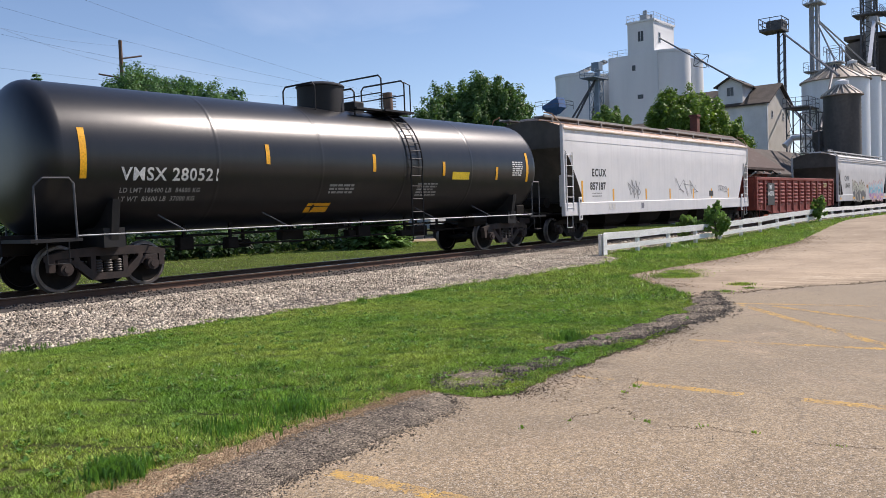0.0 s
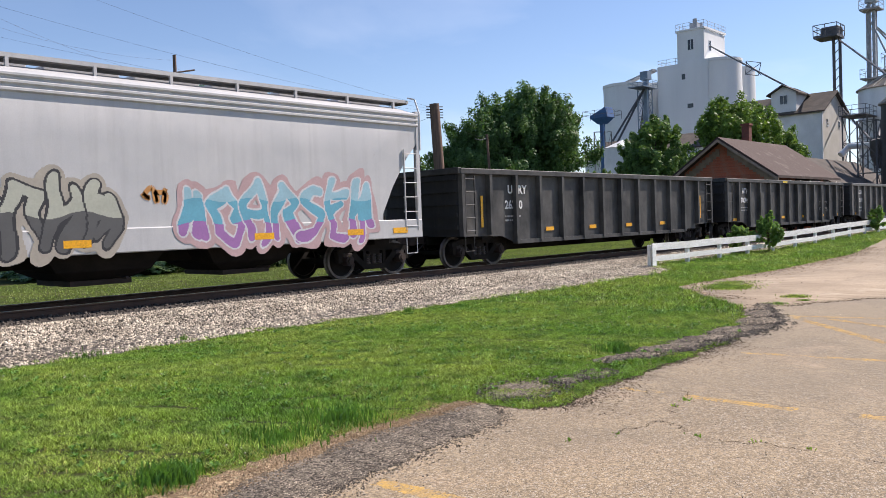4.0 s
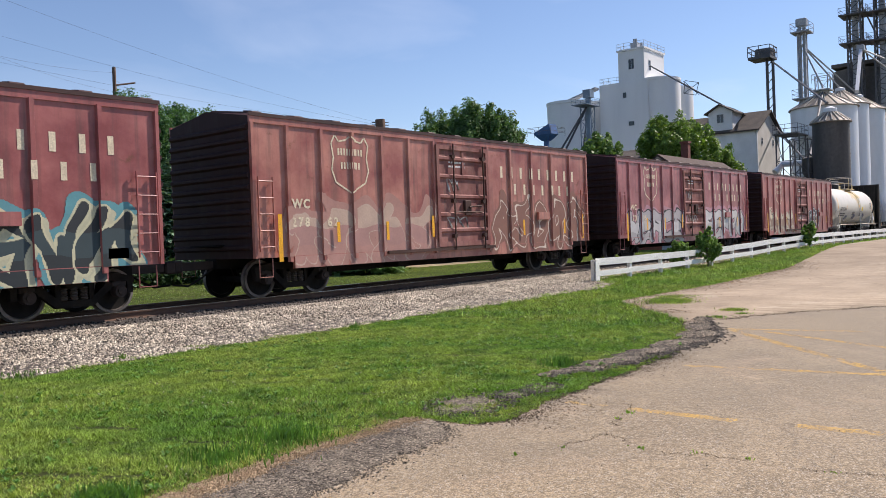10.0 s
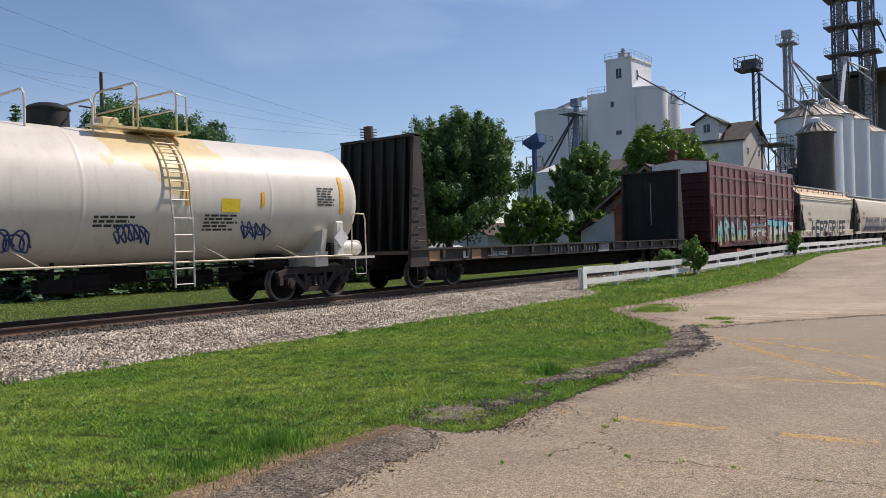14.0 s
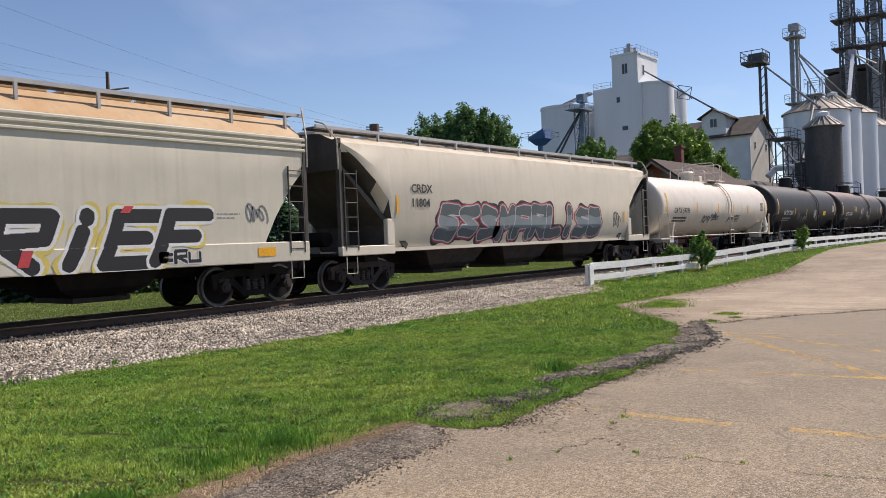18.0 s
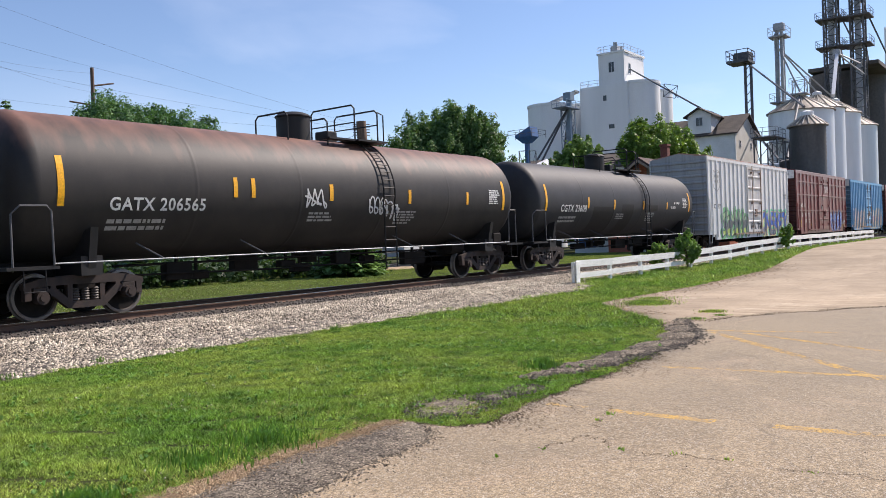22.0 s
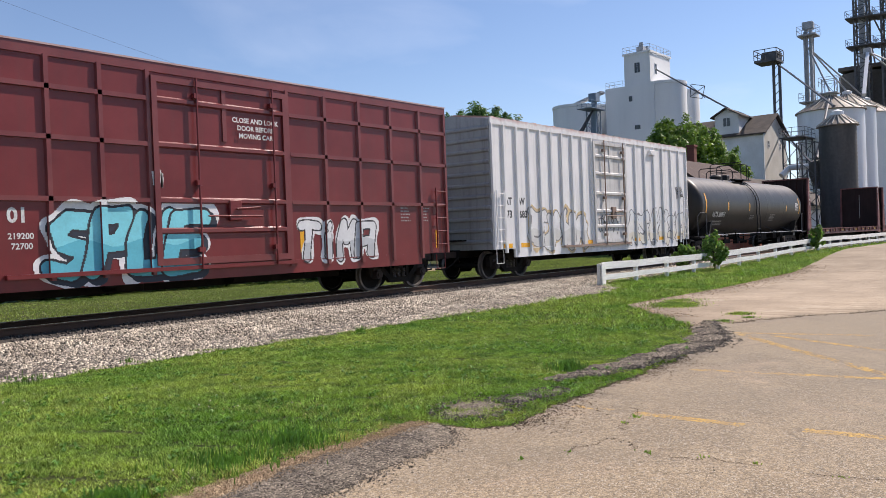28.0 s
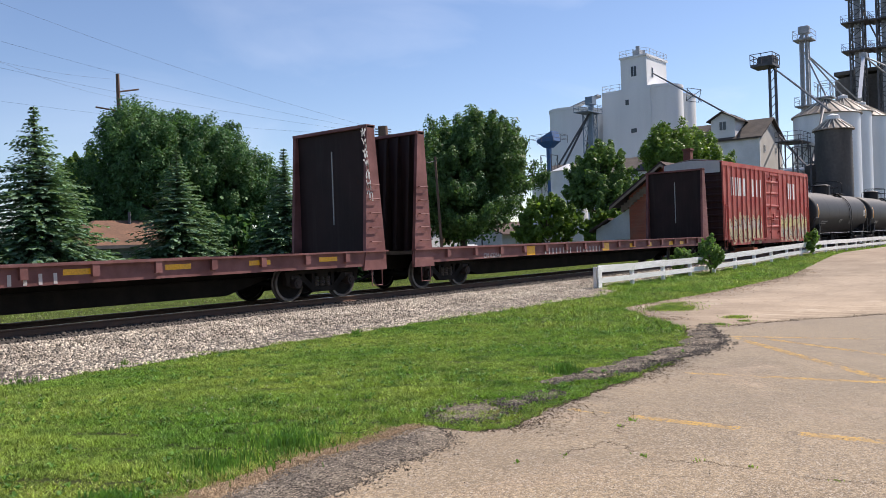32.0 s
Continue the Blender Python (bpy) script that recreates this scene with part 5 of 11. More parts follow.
part("door", Geo().box(DX0 - 0.06, DX0 - 0.002, 23.85, 25.55, 0.0, 3.4), SIDING_WHITE, depot, "white boarded doorway")
part("door_lintel", Geo().box(DX0 - 0.1, DX0 - 0.062, 23.65, 25.75, 3.4, 3.65), SIDING_TAN, depot)
part("door_pane", Geo().box(DX0 - 0.075, DX0 - 0.062, 24.15, 24.85, 0.9, 1.7), GLASS_DARK, depot)
part("corner_pier", Geo().box(DX0 - 0.05, DX0 + 0.35, DY0 - 0.06, DY0 - 0.003, 0, 4.2), SIDING_TAN, depot)
for x in (60.3, 62.2, 68.4):
    window(depot, x, DY0, 2.2, 1.2, 2.0, "y", SIDING_TAN)
part("bay_window", Geo().prism_z([(63.6, DY0 - 0.004), (64.1, DY0 - 1.2), (66.1, DY0 - 1.2), (66.6, DY0 - 0.004)], -0.1, 3.6), BRICK, depot, "projecting brick bay")
part("bay_roof", Geo().loft([[(63.3, DY0 - 0.01, 3.6), (64.0, DY0 - 1.5, 3.6), (66.2, DY0 - 1.5, 3.6), (66.9, DY0 - 0.01, 3.6)], [(63.8, DY0 - 0.01, 4.1), (64.3, DY0 - 0.6, 4.1), (65.9, DY0 - 0.6, 4.1), (66.4, DY0 - 0.01, 4.1)]]), SHINGLE_WORN, depot)
part("bay_sign", Geo().box(64.4, 65.8, DY0 - 1.23, DY0 - 1.203, 0.6, 2.9), SIDING_WHITE, depot)
part("chimney", Geo().box(64.0, 64.6, 25.75, 26.35, 6.0, 8.5, 0.04).box(63.94, 64.66, 25.69, 26.41, 8.5, 8.66), BRICK_SOOT, depot, "square red brick chimney")
for k in range(6):
    x = 58.8 + 2.0 * k
    part("eave_bracket", Geo().tube([(x, DY0 - 0.02, 2.7), (x, DY0 - 1.4, 3.75)], 0.07, 4), SIDING_TAN, depot)
annex = thing("depot_annex", "white clapboard lean-to against the brick depot", "building", pose(0, 0, 0))
part("wall", Geo().prism_x([(DY1 + 0.02, 0), (DY1 + 3.1, 0), (DY1 + 3.1, 2.2), (DY1 + 0.02, 3.9)], DX0 + 0.3, DX0 + 9), SIDING_WHITE, annex)
part("roof", Geo().prism_x([(DY1 + 1.75, 3.02), (DY1 + 3.5, 2.05), (DY1 + 3.5, 2.2), (DY1 + 1.75, 3.17)], DX0 - 0.2, DX0 + 9.3), SHINGLE_WORN, annex)
for k in range(12):
    z = 0.25 + 0.2 * k
    part("clapboard", Geo().box(DX0 + 0.27, DX0 + 0.297, DY1 + 0.1, DY1 + 3.05, z, z + 0.17), SIDING_WHITE, annex)
part("blue_panel", Geo().box(DX0 + 0.22, DX0 + 0.265, DY1 + 1.2, DY1 + 2.7, 0.5, 1.4), STEEL_BLUE, annex)
shed = thing("freight_shed", "low dark-roofed freight shed beyond the depot", "building", pose(0, 0, 0))
gable(shed, 71.0, 90.0, 22.4, 28.6, -0.2, 4.2, 6.2, "x", SIDING_WHITE, SHINGLE_DARK, 1.0, 0.16, 0.7)
for s in (-1, 1):
    part("gable_strut", Geo().tube([(70.4, 25.5 + s * 2.9, 4.0), (70.4, 25.5 + s * 0.3, 5.6)], 0.07, 4), SIDING_TAN, shed)

# mill house
mill = thing("mill_house", "tall white and cream timber mill house with dormer", "building", pose(0, 0, 0))
gable(mill, 104.9, 114.5, 33.2, 47.5, -0.2, 13.8, 16.4, "y", SIDING_TAN, SHINGLE_DARK, 0.5, 0.2)
part("side_cladding", Geo().box(104.86, 104.896, 33.25, 47.5, 0, 13.6), SIDING_WHITE, mill, "white painted side wall")
part("corner_board", Geo().box(104.8, 105.1, 33.1, 33.19, 0, 13.8), SIDING_WHITE, mill)
for x in (107.0, 111.6):
    window(mill, x, 33.2, 12.4, 0.6, 0.9, "y", SIDING_WHITE)
dormer = part("dormer", Geo().prism_x([(36.2, 14.0), (39.3, 14.0), (39.3, 16.4), (37.75, 17.3), (36.2, 16.4)], 105.0, 109.6), SIDING_WHITE, mill, "white dormer with a small window")
for s, ye in ((-1, 36.2), (1, 39.3)):
    pr = [(ye + s * 0.45, 16.2), (37.75, 17.32), (37.75, 17.47), (ye + s * 0.45, 16.35)]
    part("dormer_roof", Geo().prism_x(pr if s < 0 else pr[::-1], 104.5, 109.8), SHINGLE_DARK, dormer)
window(mill, 105.0, 37.75, 15.6, 1.0, 1.2, "x")
low = thing("mill_annex", "long low dark-roofed annex beside the mill", "building", pose(0, 0, 0))
gable(low, 103.0, 116.0, 47.6, 66.0, -0.2, 10.6, 13.0, "y", SIDING_WHITE, SHINGLE_DARK, 0.4, 0.2)

# white concrete elevator
elev = thing("grain_elevator", "white painted concrete grain elevator with round silos", "grain elevator", pose(0, 0, 0))
part("workhouse", Geo().box(127.0, 139.0, 57.6, 66.5, -0.2, 26.7), CONCRETE_WHITE, elev, "tall flat-walled concrete block")
head = part("headhouse", Geo().box(127.4, 135.5, 58.3, 63.0, 26.7, 31.9).box(127.2, 135.7, 58.1, 63.2, 31.9, 32.2), CONCRETE_WHITE, elev, "square headhouse tower")
for nm, cx, cy, rr, zt in (("silo", 131.3, 57.9, 3.9, 26.9), ("silo", 138.6, 58.4, 3.7, 26.3), ("silo", 124.5, 71.3, 3.7, 24.1), ("silo", 131.6, 70.6, 3.7, 24.6), ("silo", 138.8, 69.5, 3.7, 24.6)):
    sl = part(nm, Geo().lathe_z([(-0.2, rr), (zt - 0.5, rr), (zt - 0.45, rr + 0.1), (zt, rr + 0.1), (zt + 0.02, 0.05)], 40, cx, cy), CONCRETE_WHITE, elev, "round concrete silo", True)
part("gallery", Geo().prism_x([(66.6, 26.0), (73.4, 24.3), (73.4, 24.55), (66.6, 26.35)], 125.5, 127.0), STEEL_GREY, elev, "sloping roof gallery")
window(elev, 127.4, 60.6, 29.6, 1.1, 1.8, "x")
window(elev, 129.6, 58.3, 29.3, 0.8, 1.8, "y")
part("vent_opening", Geo().box(126.95, 127.0, 60.2, 61.2, 19.2, 19.9), GLASS_DARK, elev)
part("vent_opening", Geo().box(126.95, 127.0, 61.5, 62.1, 24.0, 24.9), GLASS_DARK, elev)
part("railing", railing(Geo(), [(127.3, 58.2), (135.6, 58.2), (135.6, 63.1), (127.3, 63.1)], 32.2), STEEL_GREY, elev)
part("railing", railing(Geo(), [(127.1, 63.2), (138.9, 63.2), (138.9, 66.4), (127.1, 66.4)], 26.7), STEEL_GREY, elev)
part("roof_vent", Geo().box(128.6, 129.8, 60.0, 61.2, 32.2, 33.4).cyl((129.2, 60.6, 33.4), (129.2, 60.6, 34.1), 0.35, 10).cyl((130.6, 60.2, 32.2), (130.6, 60.2, 33.6), 0.3, 10), STEEL_GREY, elev, "roof ventilators")
# spout from the headhouse to the mill
spout = thing("grain_spout", "long thin steel spout from elevator to mill", "grain spout", pose(0, 0, 0))
sp0, sp1 = Vector((129.6, 58.2, 29.2)), Vector((107.5, 37.6, 17.2))
part("pipe", Geo().tube([sp0, sp1], 0.12, 8), STEEL_DARK, spout)
mid = sp0.lerp(sp1, 0.58)
g = Geo()
for a, b in (((-1.3, 0, -0.9), (1.6, 0, 0.9)), ((-1.3, 0, 0.9), (1.6, 0, -0.9)), ((-1.3, 0, -0.9), (1.0, 0, -1.0)), ((-1.0, 0, 1.0), (1.6, 0, 0.9)), ((-1.3, 0, -0.9), (-1.0, 0, 1.0)), ((1.0, 0, -1.0), (1.6, 0, 0.9))):
    g.tube([mid + Vector((a[0], -a[0] * 0.4, a[2])), mid + Vector((b[0], -b[0] * 0.4, b[2]))], 0.05, 4)
part("bracing", g, STEEL_DARK, spout)

# receiving leg before the silos, blue hopper
tower = thing("receiving_leg", "open steel receiving leg with catwalks", "steel tower", pose(0, 0, 0))
tx, ty, tz = at_el(61.5, 9.3, 122)
part("lattice_frame", lattice(Geo(), tx, ty, 0, tz - 1.5, 1.5, 2.0, 0.07), STEEL_PALE_BLUE, tower)
part("leg_casing", Geo().box(tx - 0.3, tx + 0.3, ty - 0.5, ty + 0.1, 0, tz).box(tx - 0.6, tx + 0.6, ty - 0.8, ty + 0.4, tz - 0.3, tz + 0.9), STEEL_PALE_BLUE, tower)
part("catwalk", railing(Geo().box(tx - 3.0, tx + 1.2, ty - 1.4, ty + 1.0, tz - 1.6, tz - 1.5), [(tx - 3.0, ty - 1.4), (tx + 1.2, ty - 1.4), (tx + 1.2, ty + 1.0), (tx - 3.0, ty + 1.0)], tz - 1.5), STEEL_PALE_BLUE, tower)
for k, (dx_, dz) in enumerate(((-2.0, 10.0), (-4.0, 9.0), (2.2, 8.0))):
    part("spout_pipe", Geo().tube([(tx, ty - 0.3, tz - 1.0), (tx + dx_, ty + 4.2 - k, tz - dz)], 0.16, 6), STEEL_DARK, tower)
part("catwalk", railing(Geo().box(tx - 6.5, tx + 2.0, ty - 0.5, ty + 6.0, 10.2, 10.35), [(tx - 6.5, ty - 0.5), (tx + 2.0, ty - 0.5), (tx + 2.0, ty + 6.0), (tx - 6.5, ty + 6.0)], 10.35), STEEL_PALE_BLUE, tower)
blue = thing("blue_dust_collector", "blue steel dust collector on legs", "dust collector", pose(0, 0, 0))
bx_, by_, bz_ = at_el(58.6, 7.2, 108)
part("hood", Geo().loft([[(bx_ - 0.45, by_ - 0.45, bz_ - 1.5), (bx_ + 0.45, by_ - 0.45, bz_ - 1.5), (bx_ + 0.45, by_ + 0.45, bz_ - 1.5), (bx_ - 0.45, by_ + 0.45, bz_ - 1.5)],
                         [(bx_ - 0.9, by_ - 1.3, bz_ - 0.7), (bx_ + 0.9, by_ - 1.3, bz_ - 0.7), (bx_ + 0.9, by_ + 1.3, bz_ - 0.7), (bx_ - 0.9, by_ + 1.3, bz_ - 0.7)],
                         [(bx_ - 0.9, by_ - 1.0, bz_ + 0.6), (bx_ + 0.9, by_ - 1.0, bz_ + 0.6), (bx_ + 0.9, by_ + 1.3, bz_ - 0.4), (bx_ - 0.9, by_ + 1.3, bz_ - 0.4)]]), STEEL_BLUE, blue, "slanted blue steel hood")
part("casing", Geo().box(bx_ - 0.25, bx_ + 0.25, by_ - 0.25, by_ + 0.25, 3, bz_ - 1.5), STEEL_BLUE, blue)
part("leg_frame", lattice(Geo(), bx_, by_, 0, bz_ - 2.5, 1.6, 3.0, 0.05), STEEL_DARK, blue)
part("railing", railing(Geo(), [(bx_ - 1.8, by_ - 1.8), (bx_ + 1.8, by_ - 1.8), (bx_ + 1.8, by_ + 1.8), (bx_ - 1.8, by_ + 1.8)], bz_ - 0.9), STEEL_DARK, blue)
hut = thing("white_bin", "small white conical-roofed bin near the elevator", "bin", pose(0, 0, 0))
hx, hy, hz = at_el(59.9, 5.2, 100)
part("bin_wall", Geo().lathe_z([(0, 2.2), (hz - 0.9, 2.2), (hz - 0.85, 2.35), (hz, 0.3), (hz + 0.1, 0.02)], 28, hx, hy), SIDING_WHITE, hut, smooth=True)


BIN_RIB = plain("pale_roof_rib", (0.58, 0.53, 0.45), (0.45, 0.4, 0.33), 0.6, scale=1, fine=9, bump=0)
BIN_ROOF = plain("weathered_bin_roof", (0.25, 0.215, 0.17), (0.17, 0.14, 0.11), 0.6, metal=0.1, scale=0.8, fine=9, bump=0.003, grain=0.08)


def steel_bin(label, cx, cy, rad, eave, apex, material, rings=True, group="grain bins"):
    b = thing("grain_bin", label, "grain bin", pose(cx, cy, 0), group)
    prof, n = [], int(eave / 0.35)
    for k in range(n + 1):
        z = eave * k / n
        prof += [(z, rad), (min(eave, z + 0.17), rad + 0.025)]
    part("bin_wall", Geo().lathe_z(prof, 40), material, b, "corrugated steel wall", True)
    part("bin_roof", Geo().lathe_z([(eave - 0.05, rad + 0.25), (eave + 0.02, rad + 0.25), (apex, 0.5), (apex + 0.05, 0.45)], 40), BIN_ROOF, b, "conical weathered steel roof")
    for k in range(20):
        a = 2 * math.pi * k / 20
        part("roof_rib", Geo().tube([(math.cos(a) * (rad + 0.22), math.sin(a) * (rad + 0.22), eave + 0.08), (math.cos(a) * 0.5, math.sin(a) * 0.5, apex + 0.06)], 0.06, 4), BIN_RIB, b)
    part("roof_cap", Geo().lathe_z([(apex, 0.6), (apex + 0.35, 0.6), (apex + 0.55, 0.1)], 16), GALVANISED, b)
    return b


b1 = steel_bin("large white corrugated grain bin with ladder", 106.0, 25.5, 3.7, 15.4, 17.4, GALVANISED)
for lab, X, rad, ev, ap in (("tall galvanised grain bin in a row", 115.0, 3.25, 16.6, 18.6), ("tall galvanised grain bin in a row", 125.6, 3.2, 17.0, 18.9), ("tall galvanised grain bin at the row's end", 137.5, 3.3, 16.3, 18.2)):
    steel_bin(lab, X, 25.6, rad, ev, ap, GALVANISED)
steel_bin("small soot-darkened grain bin", *polar(76.85, 85), 1.6, 11.0, 12.0, BIN_DARK)
g = Geo()
for k in range(40):
    a = -2.6 + 0.9 * k / 40
    g.tube([(106.0 + 3.75 * math.cos(a), 25.5 + 3.75 * math.sin(a), 9 + 6.0 * k / 40), (106.0 + 4.2 * math.cos(a), 25.5 + 4.2 * math.sin(a), 9 + 6.0 * k / 40)], 0.04, 4)
part("spiral_stair", railing(g, [(102.6, 22.4), (101.7, 23.4), (101.4, 24.8), (101.9, 23.8)], 15.3), STEEL_DARK, b1)

# dark concrete house with legs
dark = thing("concrete_elevator", "dark stained concrete elevator with steel legs on top", "grain elevator", pose(0, 0, 0))
for cx, cy, rr, zt in ((149.0, 30.0, 4.2, 26.5), (158.0, 28.1, 4.2, 27.0), (167.0, 26.5, 4.2, 27.4)):
    part("silo", Geo().lathe_z([(-0.2, rr), (zt, rr), (zt + 0.02, 0.05)], 36, cx, cy), CONCRETE_DARK, dark, "stained concrete silo", True)
part("roof_slab", Geo().box(145.0, 171.0, 23.0, 33.5, 26.9, 27.5), CONCRETE_DARK, dark)
part("roof_tank", Geo().cyl((170.0, 24.6, 27.5), (170.0, 24.6, 37.5), 1.3, 20), CONCRETE_WHITE, dark)
leg_b = thing("elevator_leg", "tall dark steel leg tower with platforms", "steel tower", pose(0, 0, 0))
for az, top in ((78.4, 44.0), (79.9, 43.0)):
    lx, ly = polar(az, 146)
    part("lattice_frame", lattice(Geo(), lx, ly, 0, top, 1.9, 1.5, 0.13), STEEL_DARK, leg_b)
    part("leg_casing", Geo().box(lx - 0.45, lx - 0.05, ly - 0.4, ly + 0.4, 0, top + 1).box(lx + 0.15, lx + 0.55, ly - 0.4, ly + 0.4, 0, top + 1), STEEL_GREY, leg_b)
    for z in (30.0, 34.5, 39.0, top):
        part("platform", railing(Geo().box(lx - 2.0, lx + 2.0, ly - 2.0, ly + 2.0, z - 0.2, z), [(lx - 2, ly - 2), (lx + 2, ly - 2), (lx + 2, ly + 2), (lx - 2, ly + 2)], z), STEEL_DARK, leg_b)
    for dx_, dy_ in ((9, 2), (13, -3), (16, 1)):
        part("spout_pipe", Geo().tube([(lx, ly, 38.5), (lx + dx_, ly + dy_, 27.5)], 0.13, 6), STEEL_DARK, leg_b)
# grey leg by the bins and its spouts
leg_a = thing("elevator_leg", "slim pale steel leg tower with spouts to the bins", "steel tower", pose(0, 0, 0))
lx, ly = polar(75.35, 112)
part("lattice_frame", lattice(Geo(), lx, ly, 0, 26.0, 0.9, 2.0, 0.05), STEEL_GREY, leg_a)
part("leg_casing", Geo().box(lx - 0.2, lx + 0.2, ly - 0.45, ly - 0.1, 0, 26.5).box(lx - 0.2, lx + 0.2, ly + 0.1, ly + 0.45, 0, 26.5), STEEL_GREY, leg_a)
part("head_box", Geo().box(lx - 0.45, lx + 0.45, ly - 0.65, ly + 0.65, 26.3, 27.3, 0.1), STEEL_GREY, leg_a)
for z, w in ((25.6, 1.1), (17.3, 1.1)):
    part("platform", railing(Geo().box(lx - w, lx + w, ly - w, ly + w, z - 0.15, z), [(lx - w, ly - w), (lx + w, ly - w), (lx + w, ly + w), (lx - w, ly + w)], z), STEEL_GREY, leg_a)
for q in ((106.0, 25.5, 18.0), (115.0, 25.6, 19.0), (125.6, 25.6, 19.3)):
    part("spout_pipe", Geo().tube([(lx, ly, 24.0), q], 0.11, 6), STEEL_GREY, leg_a)
g = Geo()
lattice(g, 106.0, 25.5, 17.6, 19.3, 1.4, 1.0, 0.05)
part("cap_platform", railing(g.box(105.0, 107.0, 24.5, 26.5, 17.55, 17.7), [(105.0, 24.5), (107.0, 24.5), (107.0, 26.5), (105.0, 26.5)], 18.5), STEEL_GREY, leg_a)
# loading platform tower
plat = thing("loading_platform", "dark steel platform on two tall columns", "steel tower", pose(0, 0, 0))
px_, py_, pz_ = at_el(72.95, 10.65, 122)
for s in (-0.45, 0.45):
    part("column", Geo().cyl((px_ + 0.3 + s * 0.3, py_ - 0.9 - s * 0.8, 0), (px_ + 0.3 + s * 0.3, py_ - 0.9 - s * 0.8, pz_), 0.2, 10), STEEL_DARK, plat)
g = Geo()
for k in range(14):
    z = 8 + (pz_ - 9) * k / 13
    g.tube([(px_ + 0.17, py_ - 0.54, z), (px_ + 0.43, py_ - 1.26, z + 0.9)], 0.06, 4)
part("bracing", g, STEEL_DARK, plat)
part("platform", railing(Geo().box(px_ - 1.6, px_ + 1.6, py_ - 1.5, py_ + 1.5, pz_, pz_ + 0.35), [(px_ - 1.6, py_ - 1.5), (px_ + 1.6, py_ - 1.5), (px_ + 1.6, py_ + 1.5), (px_ - 1.6, py_ + 1.5)], pz_ + 0.35, 1.4, 0.06), STEEL_DARK, plat)
part("motor_house", Geo().box(px_ - 0.3, px_ + 1.7, py_ - 1.3, py_ + 0.9, pz_ + 0.35, pz_ + 1.6, 0.1), STEEL_DARK, plat)
part("spout_pipe", Geo().tube([(px_ + 1.2, py_ - 0.8, pz_), (*polar(76.7, 85), 12.9)], 0.13, 6), STEEL_DARK, plat)
# fan, ducts and catwalks between mill and bins
duct = thing("dust_duct", "pale steel duct with dark cyclone fan", "duct", pose(0, 0, 0))
ax_, ay_, az_ = at_el(74.0, 3.9, 88)
bx2, by2, bz2 = at_el(75.6, 3.9, 86)
part("pipe", Geo().tube([(ax_ - 0.8, ay_ + 0.6, az_ - 0.8), (ax_, ay_, az_), (bx2, by2, bz2)], 0.3, 10), GALVANISED, duct)
part("cyclone", Geo().lathe_z([(bz2 - 2.2, 0.25), (bz2 - 0.9, 0.85), (bz2 + 0.4, 0.85), (bz2 + 0.6, 0.4)], 18, bx2 + 0.4, by2), BIN_DARK, duct, smooth=True)
part("leg_frame", lattice(Geo(), bx2 - 1.0, by2 + 0.5, 0, bz2 + 2.2, 1.6, 1.6, 0.06), STEEL_DARK, duct)
walkway = thing("steel_catwalk", "dark steel stairs and catwalks between mill and bins", "catwalk", pose(0, 0, 0))
cx_, cy_, cz_ = at_el(74.5, 5.7, 104)
part("lattice_frame", lattice(Geo(), cx_, cy_, 0, cz_, 2.6, 2.4, 0.07), STEEL_DARK, walkway)
part("deck", railing(Geo().box(cx_ - 2.2, cx_ + 2.2, cy_ - 1.4, cy_ + 1.4, cz_, cz_ + 0.12), [(cx_ - 2.2, cy_ - 1.4), (cx_ + 2.2, cy_ - 1.4), (cx_ + 2.2, cy_ + 1.4), (cx_ - 2.2, cy_ + 1.4)], cz_ + 0.12), STEEL_DARK, walkway)
part("spout_pipe", Geo().tube([(112.5, 33.0, 14.5), at_el(75.2, 4.2, 95)], 0.12, 6), STEEL_DARK, walkway)
part("spout_pipe", Geo().tube([(106.0, 25.5, 17.6), at_el(75.6, 4.4, 90)], 0.14, 6), STEEL_DARK, walkway)

conv = thing("inclined_conveyor", "pale inclined steel conveyor against the dark elevator", "conveyor", pose(0, 0, 0))
cv0, cv1 = Vector(at_el(78.68, 10.66, 132)), Vector(at_el(78.39, 8.08, 124))
part("casing", Geo().tube([cv0, cv1], 0.32, 4), GALVANISED, conv)
for dx_ in (3.0, 5.5):
    part("spout_pipe", Geo().tube([cv0, cv0 + Vector((dx_, -2.5, -1.2 * dx_ * 0.4))], 0.12, 5), STEEL_GREY, conv)
part("head_box", Geo().box(cv0.x - 0.5, cv0.x + 0.5, cv0.y - 0.5, cv0.y + 0.5, cv0.z - 0.4, cv0.z + 0.5, 0.08), STEEL_GREY, conv)

# houses
house = thing("bungalow", "low white bungalow with brown hip roof", "house", pose(0, 0, 0))
hx, hy = polar(29.2, 47)
part("wall", Geo().box(hx - 3.8, hx + 3.8, hy - 2.6, hy + 2.6, -0.1, 2.1), SIDING_WHITE, house)
part("roof", Geo().loft([[(hx - 4.25, hy - 3.1, 2.06), (hx + 4.25, hy - 3.1, 2.06), (hx + 4.25, hy + 3.1, 2.06), (hx - 4.25, hy + 3.1, 2.06)], [(hx - 1.4, hy - 0.1, 3.46), (hx + 1.4, hy - 0.1, 3.46), (hx + 1.4, hy + 0.1, 3.46), (hx - 1.4, hy + 0.1, 3.46)]]), SHINGLE_BROWN, house, "brown shingle hip roof")
part("fascia", Geo().box(hx - 4.27, hx + 4.27, hy - 3.14, hy - 3.1, 1.93, 2.1), STEEL_DARK, house)
part("vent_pipe", Geo().cyl((hx + 0.3, hy - 0.5, 3.1), (hx + 0.3, hy - 0.5, 3.9), 0.08, 8), STEEL_DARK, house)
